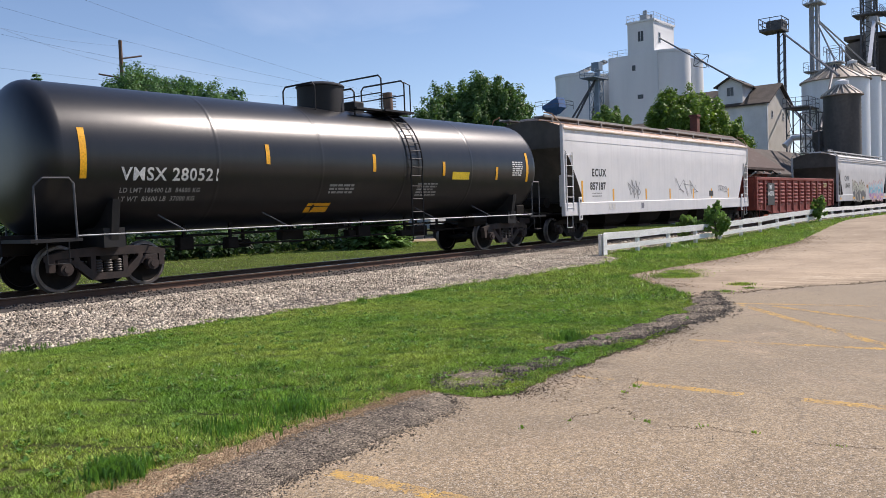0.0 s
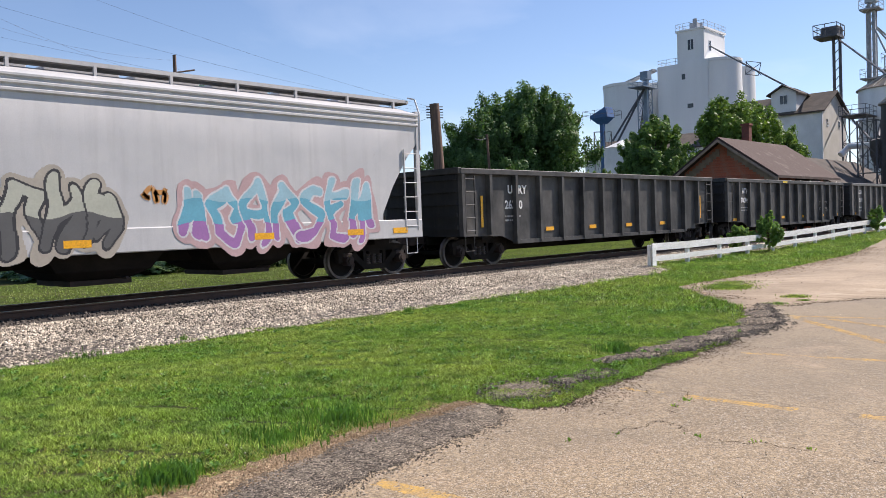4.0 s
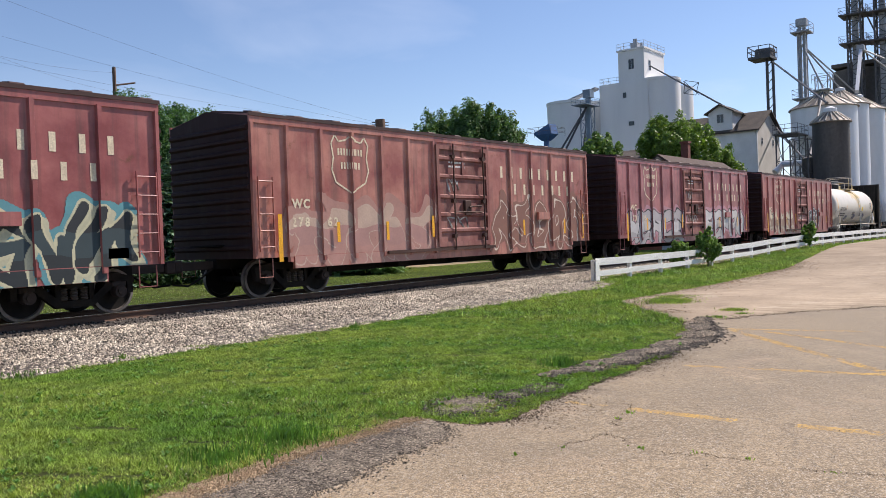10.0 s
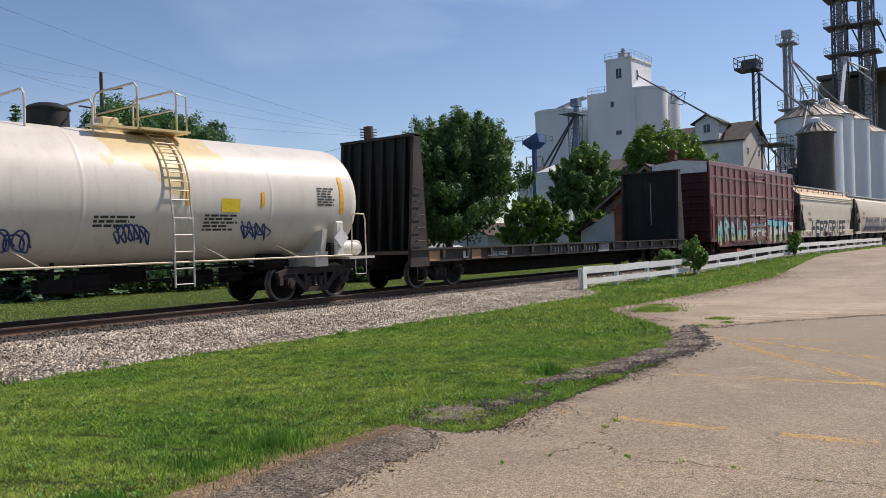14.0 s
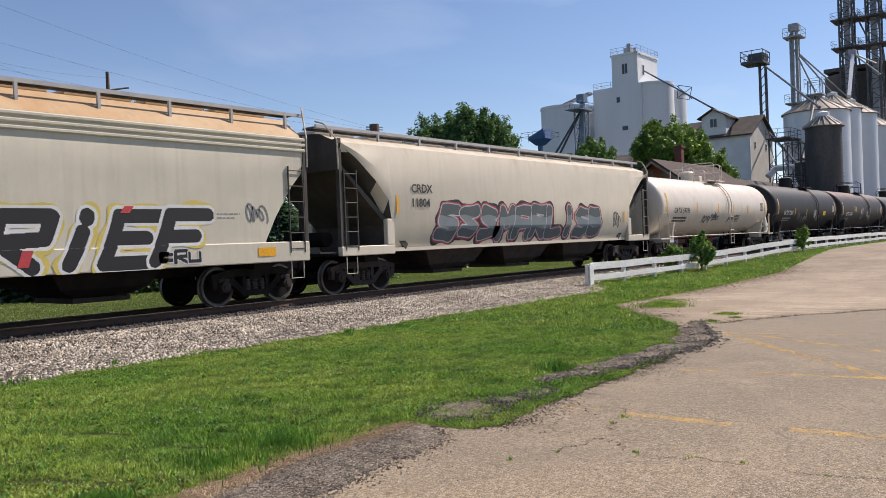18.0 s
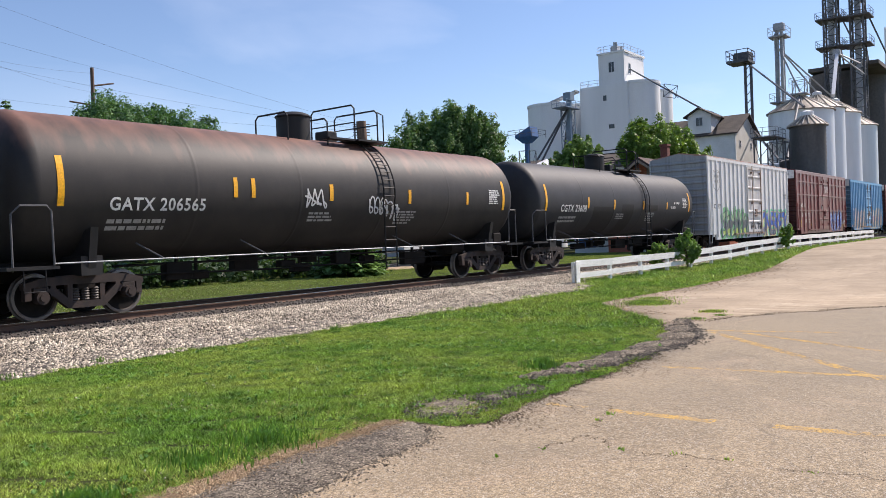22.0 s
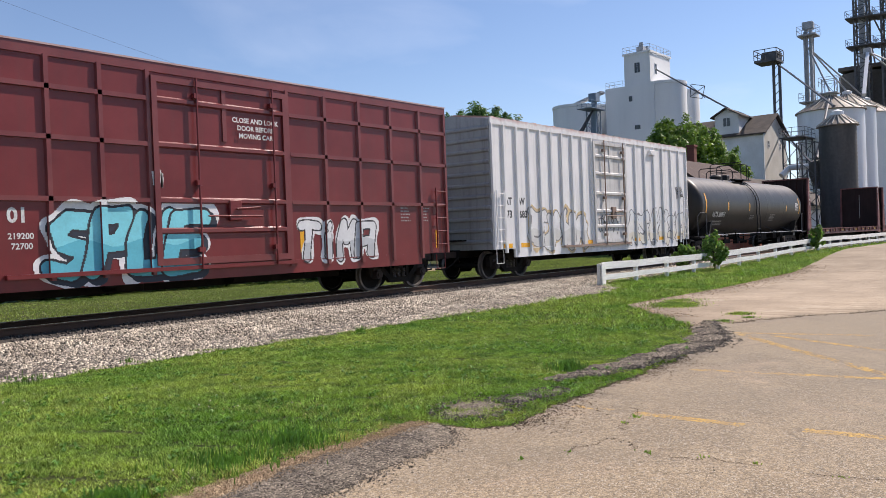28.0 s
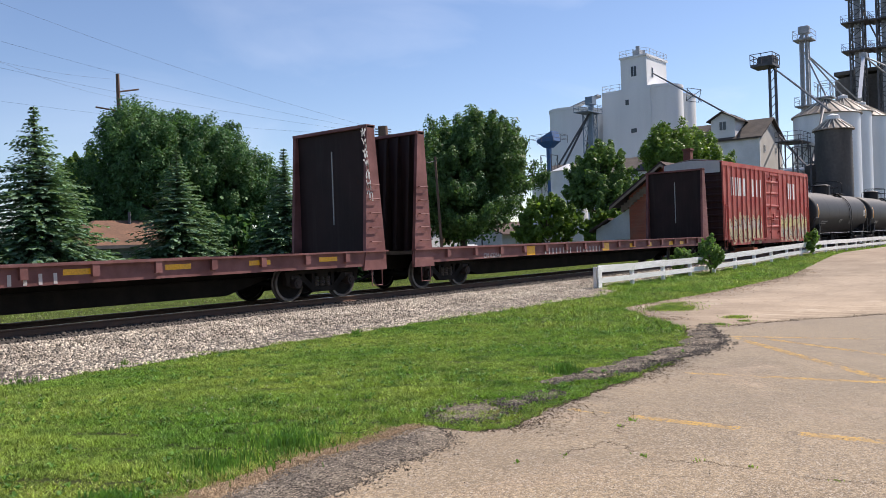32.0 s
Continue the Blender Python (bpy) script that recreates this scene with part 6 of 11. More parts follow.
for dx_ in (-2.0, 0.8, 2.6):
    window(house, hx + dx_, hy - 2.6, 1.3, 1.0, 0.8, "y")
SLATE = plain("slate_siding", (0.06, 0.066, 0.075), (0.045, 0.05, 0.056), 0.8, scale=1, fine=9, bump=0.002, grain=0.06)
SHINGLE_BLACK = plain("charcoal_shingle", (0.035, 0.036, 0.04), (0.055, 0.054, 0.056), 0.9, scale=0.8, fine=7, bump=0.01)
house2 = thing("frame_house", "dark slate two-storey frame house with grey porch roof", "house", pose(0, 0, 0))
hx, hy = polar(42.3, 76)
gable(house2, hx - 2.6, hx + 1.6, hy - 3, hy + 3, -0.1, 3.5, 4.9, "x", SLATE, SHINGLE_BLACK, 0.4)
gable(house2, hx + 1.64, hx + 5.2, hy - 3.4, hy + 3, -0.1, 2.2, 3.3, "x", SLATE, SHINGLE_BLACK, 0.4)
window(house2, hx - 0.5, hy - 3, 2.9, 0.9, 1.1, "y")
window(house2, hx + 3.4, hy - 3.4, 1.3, 1.2, 1.0, "y")
garage = thing("garage", "small white gabled garage with boarded vent", "garage", pose(0, 0, 0))
hx, hy = polar(49.6, 82)
gable(garage, hx - 3.4, hx + 3.4, hy - 3, hy + 5, -0.1, 2.3, 3.75, "y", SIDING_WHITE, SHINGLE_WORN, 0.35)
part("gable_vent", Geo().box(hx - 1.1, hx + 0.6, hy - 3.05, hy - 3.003, 1.7, 2.8), SHINGLE_BROWN, garage, "brown boarded opening")
garage2 = thing("garage", "long pale garage behind the ash tree", "garage", pose(0, 0, 0))
hx, hy = polar(55.2, 88)
gable(garage2, hx - 4.5, hx + 4.5, hy - 3, hy + 3, -0.1, 2.4, 3.6, "x", SIDING_WHITE, SHINGLE_WORN, 0.35)
hoop = thing("basketball_hoop", "basketball hoop with white backboard on a pole", "basketball hoop", pose(*polar(53.7, 60), 0))
part("pole", Geo().cyl((0, 0, -0.2), (0, 0, 2.9), 0.06, 8), STEEL_DARK, hoop)
part("backboard", Geo().box(-0.55, 0.55, -0.35, -0.31, 2.25, 3.05).box(-0.3, 0.3, -0.36, -0.351, 2.4, 2.45).box(-0.3, -0.26, -0.36, -0.351, 2.45, 2.8).box(0.26, 0.3, -0.36, -0.351, 2.45, 2.8).box(-0.3, 0.3, -0.36, -0.351, 2.8, 2.85), SIDING_WHITE, hoop)
part("bracket", Geo().tube([(0, 0, 2.6), (0, -0.31, 2.6)], 0.04, 5), STEEL_DARK, hoop)
part("rim", Geo().tube([(0.22 * math.sin(a), -0.6 - 0.22 * math.cos(a), 2.4) for a in [2 * math.pi * k / 16 for k in range(17)]], 0.015, 5), RAIL_SIDE, hoop)

# poles and wires
pole = thing("stub_pole", "thick weathered wooden pole stub with side bolts", "utility pole", pose(*polar(47.15, 45), 0))
ptop = EYE[2] + 45 * math.tan(radians(8.35))
part("pole_shaft", Geo().tube([(0.02, 0.0, -0.3), (0.02, 0, ptop * 0.5), (-0.14, 0.08, ptop)], 0.33, 14, 0.82), POLE_WOOD, pole, "cracked brown wood", True)
for k in range(5):
    z = ptop - 0.16 - 0.15 * k
    part("insulator", Geo().cyl((-0.56, 0.3, z), (-0.36, 0.2, z), 0.03, 6).cyl((0.08, -0.1, z), (0.24, -0.2, z), 0.025, 6), STEEL_DARK, pole)
far_pole = thing("utility_pole", "tall brown utility pole with short crossarms", "utility pole", pose(*polar(29.42, 60), 0))
ftop = EYE[2] + 60 * math.tan(radians(11.74))
part("pole_shaft", Geo().tube([(0, 0, -0.3), (0, 0, ftop)], 0.17, 10, 0.7), POLE_WOOD, far_pole, smooth=True)
part("crossarm", Geo().tube([(0, -0.2, ftop - 1.25), (1.2, -0.6, ftop - 1.0)], 0.06, 5), POLE_WOOD, far_pole)
part("crossarm", Geo().tube([(0, -0.2, ftop - 2.6), (-1.5, 0.3, ftop - 2.4)], 0.06, 5), POLE_WOOD, far_pole)
lean = thing("light_pole", "thin leaning wooden service pole", "utility pole", pose(*polar(50.9, 50), 0))
part("pole_shaft", Geo().tube([(0, 0, -0.2), (-0.45, 0, EYE[2] + 50 * math.tan(radians(6.1)))], 0.1, 8, 0.7), POLE_WOOD, lean)
part("lamp_arm", Geo().tube([(-0.44, 0, 6.7), (-1.0, 0, 6.55), (-1.6, 0, 6.6)], 0.03, 5), STEEL_DARK, lean)
for az, rng, el in ((41.4, 80, 4.4), (43.7, 90, 3.2), (44.2, 130, 1.9), (48.0, 70, 1.9)):
    fp = thing("utility_pole", "distant thin wooden utility pole", "utility pole", pose(*polar(az, rng), 0), "distant poles")
    zt = EYE[2] + rng * math.tan(radians(el))
    part("pole_shaft", Geo().tube([(0, 0, -0.2), (0, 0, zt)], 0.13, 7, 0.8), POLE_WOOD, fp)
    part("crossarm", Geo().box(-0.9, 0.9, -0.05, 0.05, zt - 0.5, zt - 0.4), POLE_WOOD, fp)


def wire(p, q, sag, r=0.012, name="overhead_wire", label="thin black overhead wire between poles"):
    p, q = Vector(p), Vector(q)
    pts = [p.lerp(q, k / 16) - Vector((0, 0, sag * 4 * (k / 16) * (1 - k / 16))) for k in range(17)]
    tagged(part(name, Geo().tube(pts, r * 0.6, 4), BLACK_WIRE), label, "wire", "overhead wires")


pt = Vector((*polar(47.15, 45), 0))
for k, (az, el) in enumerate(((18.0, 17.0), (17.5, 14.5), (17.0, 12.7), (17.0, 10.3))):
    wire(pt + Vector((-0.4, 0.2, ptop - 0.15 - 0.12 * k)), at_el(az, el, 34 + 3 * k), 0.35, 0.007)
wire(pt + Vector((-0.4, 0.2, ptop - 0.75)), at_el(39.8, 6.2, 48), 0.25, 0.014, label="sagging service cable to the pole")
wire(pt + Vector((0.2, 0, ptop - 0.7)), at_el(50.4, 5.9, 50), 0.2, 0.007)
wire(at_el(29.4, 11.4, 60), at_el(16.0, 13.8, 52), 0.6, 0.009)
wire(at_el(29.4, 10.2, 60), at_el(16.0, 14.8, 40), 0.5, 0.008)
wire(at_el(29.4, 11.0, 60), at_el(41.4, 4.2, 80), 0.8, 0.009)
car = thing("parked_car", "pale parked car behind the flatcar, far off", "car", pose(*polar(52.6, 72), 0, 0, 0, 10))
part("car_body", Geo().loft([[(-2.1, -0.85, 0.35), (2.1, -0.85, 0.35), (2.1, 0.85, 0.35), (-2.1, 0.85, 0.35)], [(-2.15, -0.87, 0.8), (2.15, -0.87, 0.8), (2.15, 0.87, 0.8), (-2.15, 0.87, 0.8)], [(-1.6, -0.75, 0.95), (1.3, -0.75, 0.95), (1.3, 0.75, 0.95), (-1.6, 0.75, 0.95)], [(-1.1, -0.65, 1.45), (0.6, -0.65, 1.45), (0.6, 0.65, 1.45), (-1.1, 0.65, 1.45)]]), SIDING_WHITE, car, smooth=True)
for x in (-1.3, 1.35):
    for y in (-0.8, 0.8):
        part("wheel", Geo().lathe_y([(y - 0.1, 0.3), (y + 0.1, 0.3)], 16, x, 0.31), BLACK_WIRE, car)

# ---- train ----
TRUCK_BLACK = plain("truck_grime", (0.009, 0.008, 0.0075), (0.02, 0.016, 0.013), 0.8, scale=3, fine=40, bump=0.003, spec=0.15)
TRUCK_RUST = plain("truck_rust", (0.019, 0.0135, 0.012), (0.042, 0.027, 0.022), 0.8, scale=4, fine=40, bump=0.003)
WHEEL_STEEL = plain("wheel_steel", (0.007, 0.0065, 0.006), (0.014, 0.0115, 0.01), 0.75, scale=5, fine=40, bump=0.002, spec=0.15)
RIM_STEEL = plain("rim_steel", (0.2, 0.18, 0.165), (0.12, 0.1, 0.09), 0.5, metal=0.5, scale=4, fine=40, bump=0)
SPRING = plain("spring_steel", (0.045, 0.038, 0.034), (0.08, 0.066, 0.056), 0.6, scale=6, fine=30, bump=0)
UNDER = plain("underframe_grime", (0.01, 0.009, 0.008), (0.02, 0.016, 0.014), 0.85, scale=2, fine=30, bump=0.003, spec=0.15)
REFLECT = plain("yellow_reflector", (0.85, 0.42, 0.01), (0.75, 0.36, 0.015), 0.35, scale=3, fine=30, bump=0)
WHITE_INK = plain("white_lettering", (0.72, 0.72, 0.7), (0.58, 0.58, 0.56), 0.6, scale=5, fine=30, bump=0)
CREAM_INK = plain("cream_lettering", (0.74, 0.64, 0.46), (0.6, 0.5, 0.36), 0.6, scale=5, fine=30, bump=0)
BLACK_INK = plain("black_lettering", (0.03, 0.03, 0.03), (0.05, 0.05, 0.05), 0.6, scale=5, fine=30, bump=0)
GREY_INK = plain("grey_lettering", (0.34, 0.34, 0.33), (0.27, 0.27, 0.26), 0.6, scale=5, fine=30, bump=0)
YELLOW_INK = plain("yellow_placard", (0.8, 0.58, 0.02), (0.72, 0.5, 0.02), 0.5, scale=5, fine=30, bump=0)
RED_INK = plain("red_spray", (0.55, 0.05, 0.05), (0.45, 0.05, 0.06), 0.6, scale=3, fine=30, bump=0)

# wheelsets, trucks and couplers are shared meshes
WR = 0.445
_w = Geo()
for s in (-1, 1):
    _w.lathe_y([(s * 0.69, 0.10), (s * 0.70, 0.2), (s * 0.715, WR - 0.07), (s * 0.69, WR - 0.055), (s * 0.69, WR + 0.025), (s * 0.72, WR + 0.022), (s * 0.735, WR + 0.002), (s * 0.82, WR), (s * 0.825, WR - 0.055),
                (s * 0.785, WR - 0.07), (s * 0.76, 0.2), (s * 0.79, 0.14), (s * 0.79, 0.09)][::s], 28)
_w.cyl((0, -0.7, 0), (0, 0.7, 0), 0.085, 10)
_w.cyl((0, -1.08, 0), (0, -0.78, 0), 0.075, 10).cyl((0, 0.78, 0), (0, 1.08, 0), 0.075, 10)
wheel_me = _w.mesh("wheelset", WHEEL_STEEL, True)
wheel_me.materials.append(RIM_STEEL)
co_w = np.empty(len(wheel_me.vertices) * 3, dtype=np.float32)
wheel_me.vertices.foreach_get("co", co_w)
co_w = co_w.reshape(-1, 3)
for p in wheel_me.polygons:
    q = co_w[list(p.vertices)]
    if np.hypot(q[:, 0], q[:, 2]).min() > WR - 0.075 and abs(q[:, 1]).mean() > 0.7:
        p.material_index = 1


def sideframe(y):
    g = Geo()
    t = 0.075
    g.prism_y([(-1.22, 0.6), (-1.1, 0.63), (-0.72, 0.66), (0.72, 0.66), (1.1, 0.63), (1.22, 0.6), (1.22, 0.72), (0.85, 0.81), (0.3, 0.84), (-0.3, 0.84), (-0.85, 0.81), (-1.22, 0.72)], y - t, y + t)
    g.prism_y([(-0.36, 0.2), (0.36, 0.2), (0.78, 0.56), (0.66, 0.66), (0.3, 0.33), (-0.3, 0.33), (-0.66, 0.66), (-0.78, 0.56)], y - t, y + t)
    for s in (-1, 1):
        g.box(s * 0.33 - 0.05, s * 0.33 + 0.05, y - t * 0.9, y + t * 0.9, 0.3, 0.68)
        g.box(s * 1.13 - 0.06, s * 1.13 + 0.06, y - t, y + t, 0.4, 0.64)
        g.box(s * 0.66 - 0.05, s * 0.66 + 0.05, y - t, y + t, 0.46, 0.66)
    return g


def bearing(y):
    g, s = Geo(), (-1 if y < 0 else 1)
    g.box(-0.15, 0.15, y - 0.08, y + 0.08, 0.53, 0.64, 0.015)
    g.cyl((0, y - s * 0.05, WR), (0, y + s * 0.16, WR), 0.125, 14)
    g.cyl((0, y + s * 0.16, WR), (0, y + s * 0.19, WR), 0.07, 10)
    return g


def springs(y):
    g = Geo()
    prof = []
    for k in range(11):
        prof.append((0.335 + 0.025 * k, 0.088 if k % 2 else 0.068))
    return g.lathe_z(prof, 10, 0, y)


frame_me = [sideframe(y).mesh("sideframe", TRUCK_BLACK) for y in (-0.99, 0.99)]
frame_rust_me = [sideframe(y).mesh("sideframe", TRUCK_RUST) for y in (-0.99, 0.99)]
bearing_me = [bearing(y).mesh("bearing", TRUCK_RUST, True) for y in (-0.99, 0.99)]
spring_me = [springs(y).mesh("spring", SPRING, True) for y in (-0.99, 0.99)]
bolster_me = Geo().box(-0.19, 0.19, -1.06, 1.06, 0.55, 0.68, 0.02).box(-0.3, 0.3, -0.35, 0.35, 0.6, 0.8, 0.03).box(-0.6, -0.5, -0.75, 0.75, 0.35, 0.47).box(0.5, 0.6, -0.75, 0.75, 0.35, 0.47).mesh("truck", TRUCK_BLACK)
coupler_me = Geo().box(-0.95, 0.1, -0.09, 0.09, 0.72, 0.92, 0.02).box(-1.15, -0.9, -0.15, 0.17, 0.68, 0.96, 0.03).box(-1.28, -1.12, 0.02, 0.16, 0.7, 0.94, 0.03).mesh("coupler", TRUCK_RUST)
hose_me = Geo().tube([(-0.25, -0.35, 0.75), (-0.55, -0.33, 0.55), (-0.85, -0.25, 0.38), (-1.15, -0.1, 0.42)], 0.025, 6).mesh("air_hose", UNDER, True)
WHEELS = []


def add_truck(car, x, rusty=False):
    tr = part("truck", bolster_me, None, car, "", at=pose(x, 0, 0))
    for i in (0, 1):
        part("sideframe", (frame_rust_me if rusty else frame_me)[i], None, tr)
        for s in (-0.89, 0.89):
            part("bearing", bearing_me[i], None, tr, "rusty roller bearing cap", at=pose(s, 0, 0))
        for s in (-0.2, 0.0, 0.2):
            part("spring", spring_me[i], None, tr, at=pose(s, 0, 0))
    for s in (-0.89, 0.89):
        w = part("wheelset", wheel_me, None, tr, "steel wheels with polished rims")
        w.matrix_parent_inverse = pose(s, 0, WR)
        WHEELS.append(w)


def add_couplers(car, x0, x1):
    for x, flip in ((x0, 0), (x1, 180)):
        part("coupler", coupler_me, None, car, "rusty knuckle coupler", at=pose(x, 0, 0, 0, 0, flip))
        part("air_hose", hose_me, None, car, at=pose(x, 0, 0, 0, 0, flip))


def ladder(car, x, y, z0, z1, w=0.42, n=None, material=None, name="ladder", r=0.013, rails=True):
    g = Geo()
    n = n or max(2, int((z1 - z0) / 0.38))
    s = -1 if y < 0 else 1
    if rails:
        for dx in (-w / 2, w / 2):
            g.box(x + dx - 0.012, x + dx + 0.012, y + s * 0.06 - 0.02, y + s * 0.06 + 0.02, z0 - 0.1, z1 + 0.1)
    lad = part(name, g, material, car) if rails else car
    for k in range(n + 1):
        z = z0 + (z1 - z0) * k / n
        part("rung", Geo().tube([(x - w / 2, y + s * 0.005, z), (x - w / 2, y + s * 0.07, z), (x + w / 2, y + s * 0.07, z), (x + w / 2, y + s * 0.005, z)], r, 5), material, lad)
    return lad


def stirrup(car, x, y, material=UNDER, z=0.95, w=0.38):
    part("sill_step", Geo().tube([(x - w / 2, y, z), (x - w / 2, y, z - 0.42), (x + w / 2, y, z - 0.42), (x + w / 2, y, z)], 0.014, 5), material, car)


def strip(car, x, z, w, h, y, material=REFLECT, name="reflector"):
    part(name, Geo().box(x - w / 2, x + w / 2, min(y, y + 0.004), max(y, y + 0.004), z - h / 2, z + h / 2), material, car)


def flat_text(car, text, x, z, size, y, material=WHITE_INK, name="lettering", spacing=1.0, bold=0.0, shear=0.0, align="LEFT"):
    P, faces = letters(text, size, spacing, bold, shear, align)
    V = [(x + p[0], y, z + p[1]) for p in P]
    return part(name, Geo().add(V, faces), material, car)


def bars(car, x, z, w, h, rows, y, material=WHITE_INK, seed=0, name="stencil_line"):
    """Unreadable small print: a row of plain bars for each line."""
    q = random.Random(seed + int(x * 100))
    for k in range(rows):
        g, zz = Geo(), z - k * h * 1.7
        xx, end = x, x + w * q.uniform(0.65, 1.0)
        while xx < end - 0.02:
            l = min(q.uniform(0.05, 0.2) * max(0.5, w), end - xx)
            g.face((xx, y, zz), (xx + l, y, zz), (xx + l, y, zz + h * 0.7), (xx, y, zz + h * 0.7))
            xx += l + 0.03
        part(name, g, material, car)


def blocks(car, x, z, size, text, prof, material, pitch):
    """Company name as plain letter-sized blocks lying on the side."""
    for k, ch in enumerate(text):
        if ch == " ":
            continue
        w, m = size * 0.34, 3
        xx = x + k * pitch + (pitch - w) / 2
        g = Geo()
        for i in range(m):
            p, q = xx + w * i / m, xx + w * (i + 1) / m
            y = prof((p + q) / 2, z) - 0.005
            g.face((p, y, z), (q, y, z), (q, y, z + size), (p, y, z + size))
        part("name_block", g, material, car)


def shield(car, x, z, w, h, prof, material=CREAM_INK):
    out = [(0.5, 1.0), (0.62, 0.93), (0.8, 0.9), (0.9, 1.0), (1.0, 0.86), (0.95, 0.62), (1.0, 0.4), (0.9, 0.18), (0.5, 0.0), (0.1, 0.18), (0.0, 0.4), (0.05, 0.62), (0.0, 0.86), (0.1, 1.0), (0.2, 0.9), (0.38, 0.93), (0.5, 1.0)]
    stroke_path(car, [(x + (a - 0.5) * w, z + b * h) for a, b in out], 0.022, prof, material, "emblem", "shield outline")
    for zz, ww, n in ((0.66, 0.7, 9), (0.42, 0.55, 7)):
        blocks(car, x - ww * w / 2, z + zz * h, 0.12 * h, "X" * n, prof, material, ww * w / n)


def stroke_path(car, pts, r, prof, material, name="graffiti", label=""):
    """A painted line on the car's side."""
    V, F = [], []
    for a, b in zip(pts[:-1], pts[1:]):
        a, b = Vector(a), Vector(b)
        m = max(1, int((b - a).length / 0.06))
        s_ = Vector((-(b - a).y, (b - a).x)).normalized() * r
        for k in range(m):
            p, e = a.lerp(b, k / m), a.lerp(b, (k + 1) / m)
            i, c_ = len(V), (p + e) / 2
            for v in (p - s_, p + s_, e + s_, e - s_):
                V.append((v.x, min(prof(c_.x, v.y), -1.0) - 0.006, v.y))
            F.append((i, i + 1, i + 2, i + 3))
    part(name, np_mesh(name, V, F, material), None, car, label)


HW = 1.53

INKS = {}


def ink(col):
    """A sprayed colour, one material for each."""
    if col not in INKS:
        INKS[col] = plain("spray_paint", col, tuple(c * 0.86 for c in col), 0.6, scale=2.0, fine=25, bump=0, grain=0.06)
    return INKS[col]


def seg_dist(P, a, b):
    a, b = np.array(a), np.array(b)
    d = b - a
    t = np.clip(((P - a) @ d) / max(1e-9, d @ d), 0, 1)
    return np.hypot(*np.moveaxis(P - a - t[..., None] * d, -1, 0))


STROKES = {
    "H": (((0, 0), (0, 1)), ((1, 0), (1, 1)), ((0, 0.5), (1, 0.5))), "E": (((1, 0), (0, 0), (0, 1), (1, 1)), ((0, 0.52), (0.8, 0.52))), "A": (((0, 0), (0, 1), (1, 1), (1, 0)), ((0, 0.45), (1, 0.45))),
    "Z": (((0, 1), (1, 1), (0, 0), (1, 0)),), "G": (((1, 1), (0, 1), (0, 0), (1, 0), (1, 0.45), (0.6, 0.45)),), "R": (((0, 0), (0, 1), (1, 1), (1, 0.55), (0.1, 0.5), (1, 0)),), "I": (((0.5, 0), (0.5, 0.66)), ((0.5, 0.93), (0.5, 1.0))),
    "F": (((0, 0), (0, 1), (1, 1)), ((0, 0.52), (0.8, 0.52))), "T": (((0.5, 0), (0.5, 1)), ((0, 1), (1, 1))), "C": (((1, 1), (0, 1), (0, 0), (1, 0)),), "U": (((0, 1), (0, 0), (1, 0), (1, 1)),), " ": (),
    "S": (((1, 0.92), (0.35, 1), (0, 0.78), (0.2, 0.55), (0.85, 0.45), (1, 0.2), (0.6, 0), (0, 0.06)),), "P": (((0, 0), (0, 1), (0.75, 1), (1, 0.75), (0.75, 0.5), (0, 0.48)),), "L": (((0, 1), (0, 0), (1, 0)),),
    "O": (((0.5, 0), (0.05, 0.3), (0.1, 0.8), (0.5, 1), (0.9, 0.8), (0.95, 0.3), (0.5, 0)),), "N": (((0, 0), (0, 1), (1, 0), (1, 1)),), "W": (((0, 1), (0.2, 0), (0.5, 0.6), (0.8, 0), (1, 1)),), "K": (((0, 0), (0, 1)), ((1, 1), (0.1, 0.5), (1, 0))), "Y": (((0, 1), (0.5, 0.5), (1, 1)), ((0.5, 0.5), (0.45, 0))), "M": (((0, 0), (0.1, 1), (0.5, 0.45), (0.9, 1), (1, 0)),),
    "B": (((0, 0), (0, 1), (0.75, 0.95), (0.85, 0.7), (0.2, 0.52), (1, 0.4), (0.9, 0.05), (0, 0)),), "Q": (((0.5, 0), (0.05, 0.3), (0.1, 0.8), (0.5, 1), (0.9, 0.8), (0.95, 0.3), (0.5, 0)), ((0.55, 0.3), (1, -0.05)))}


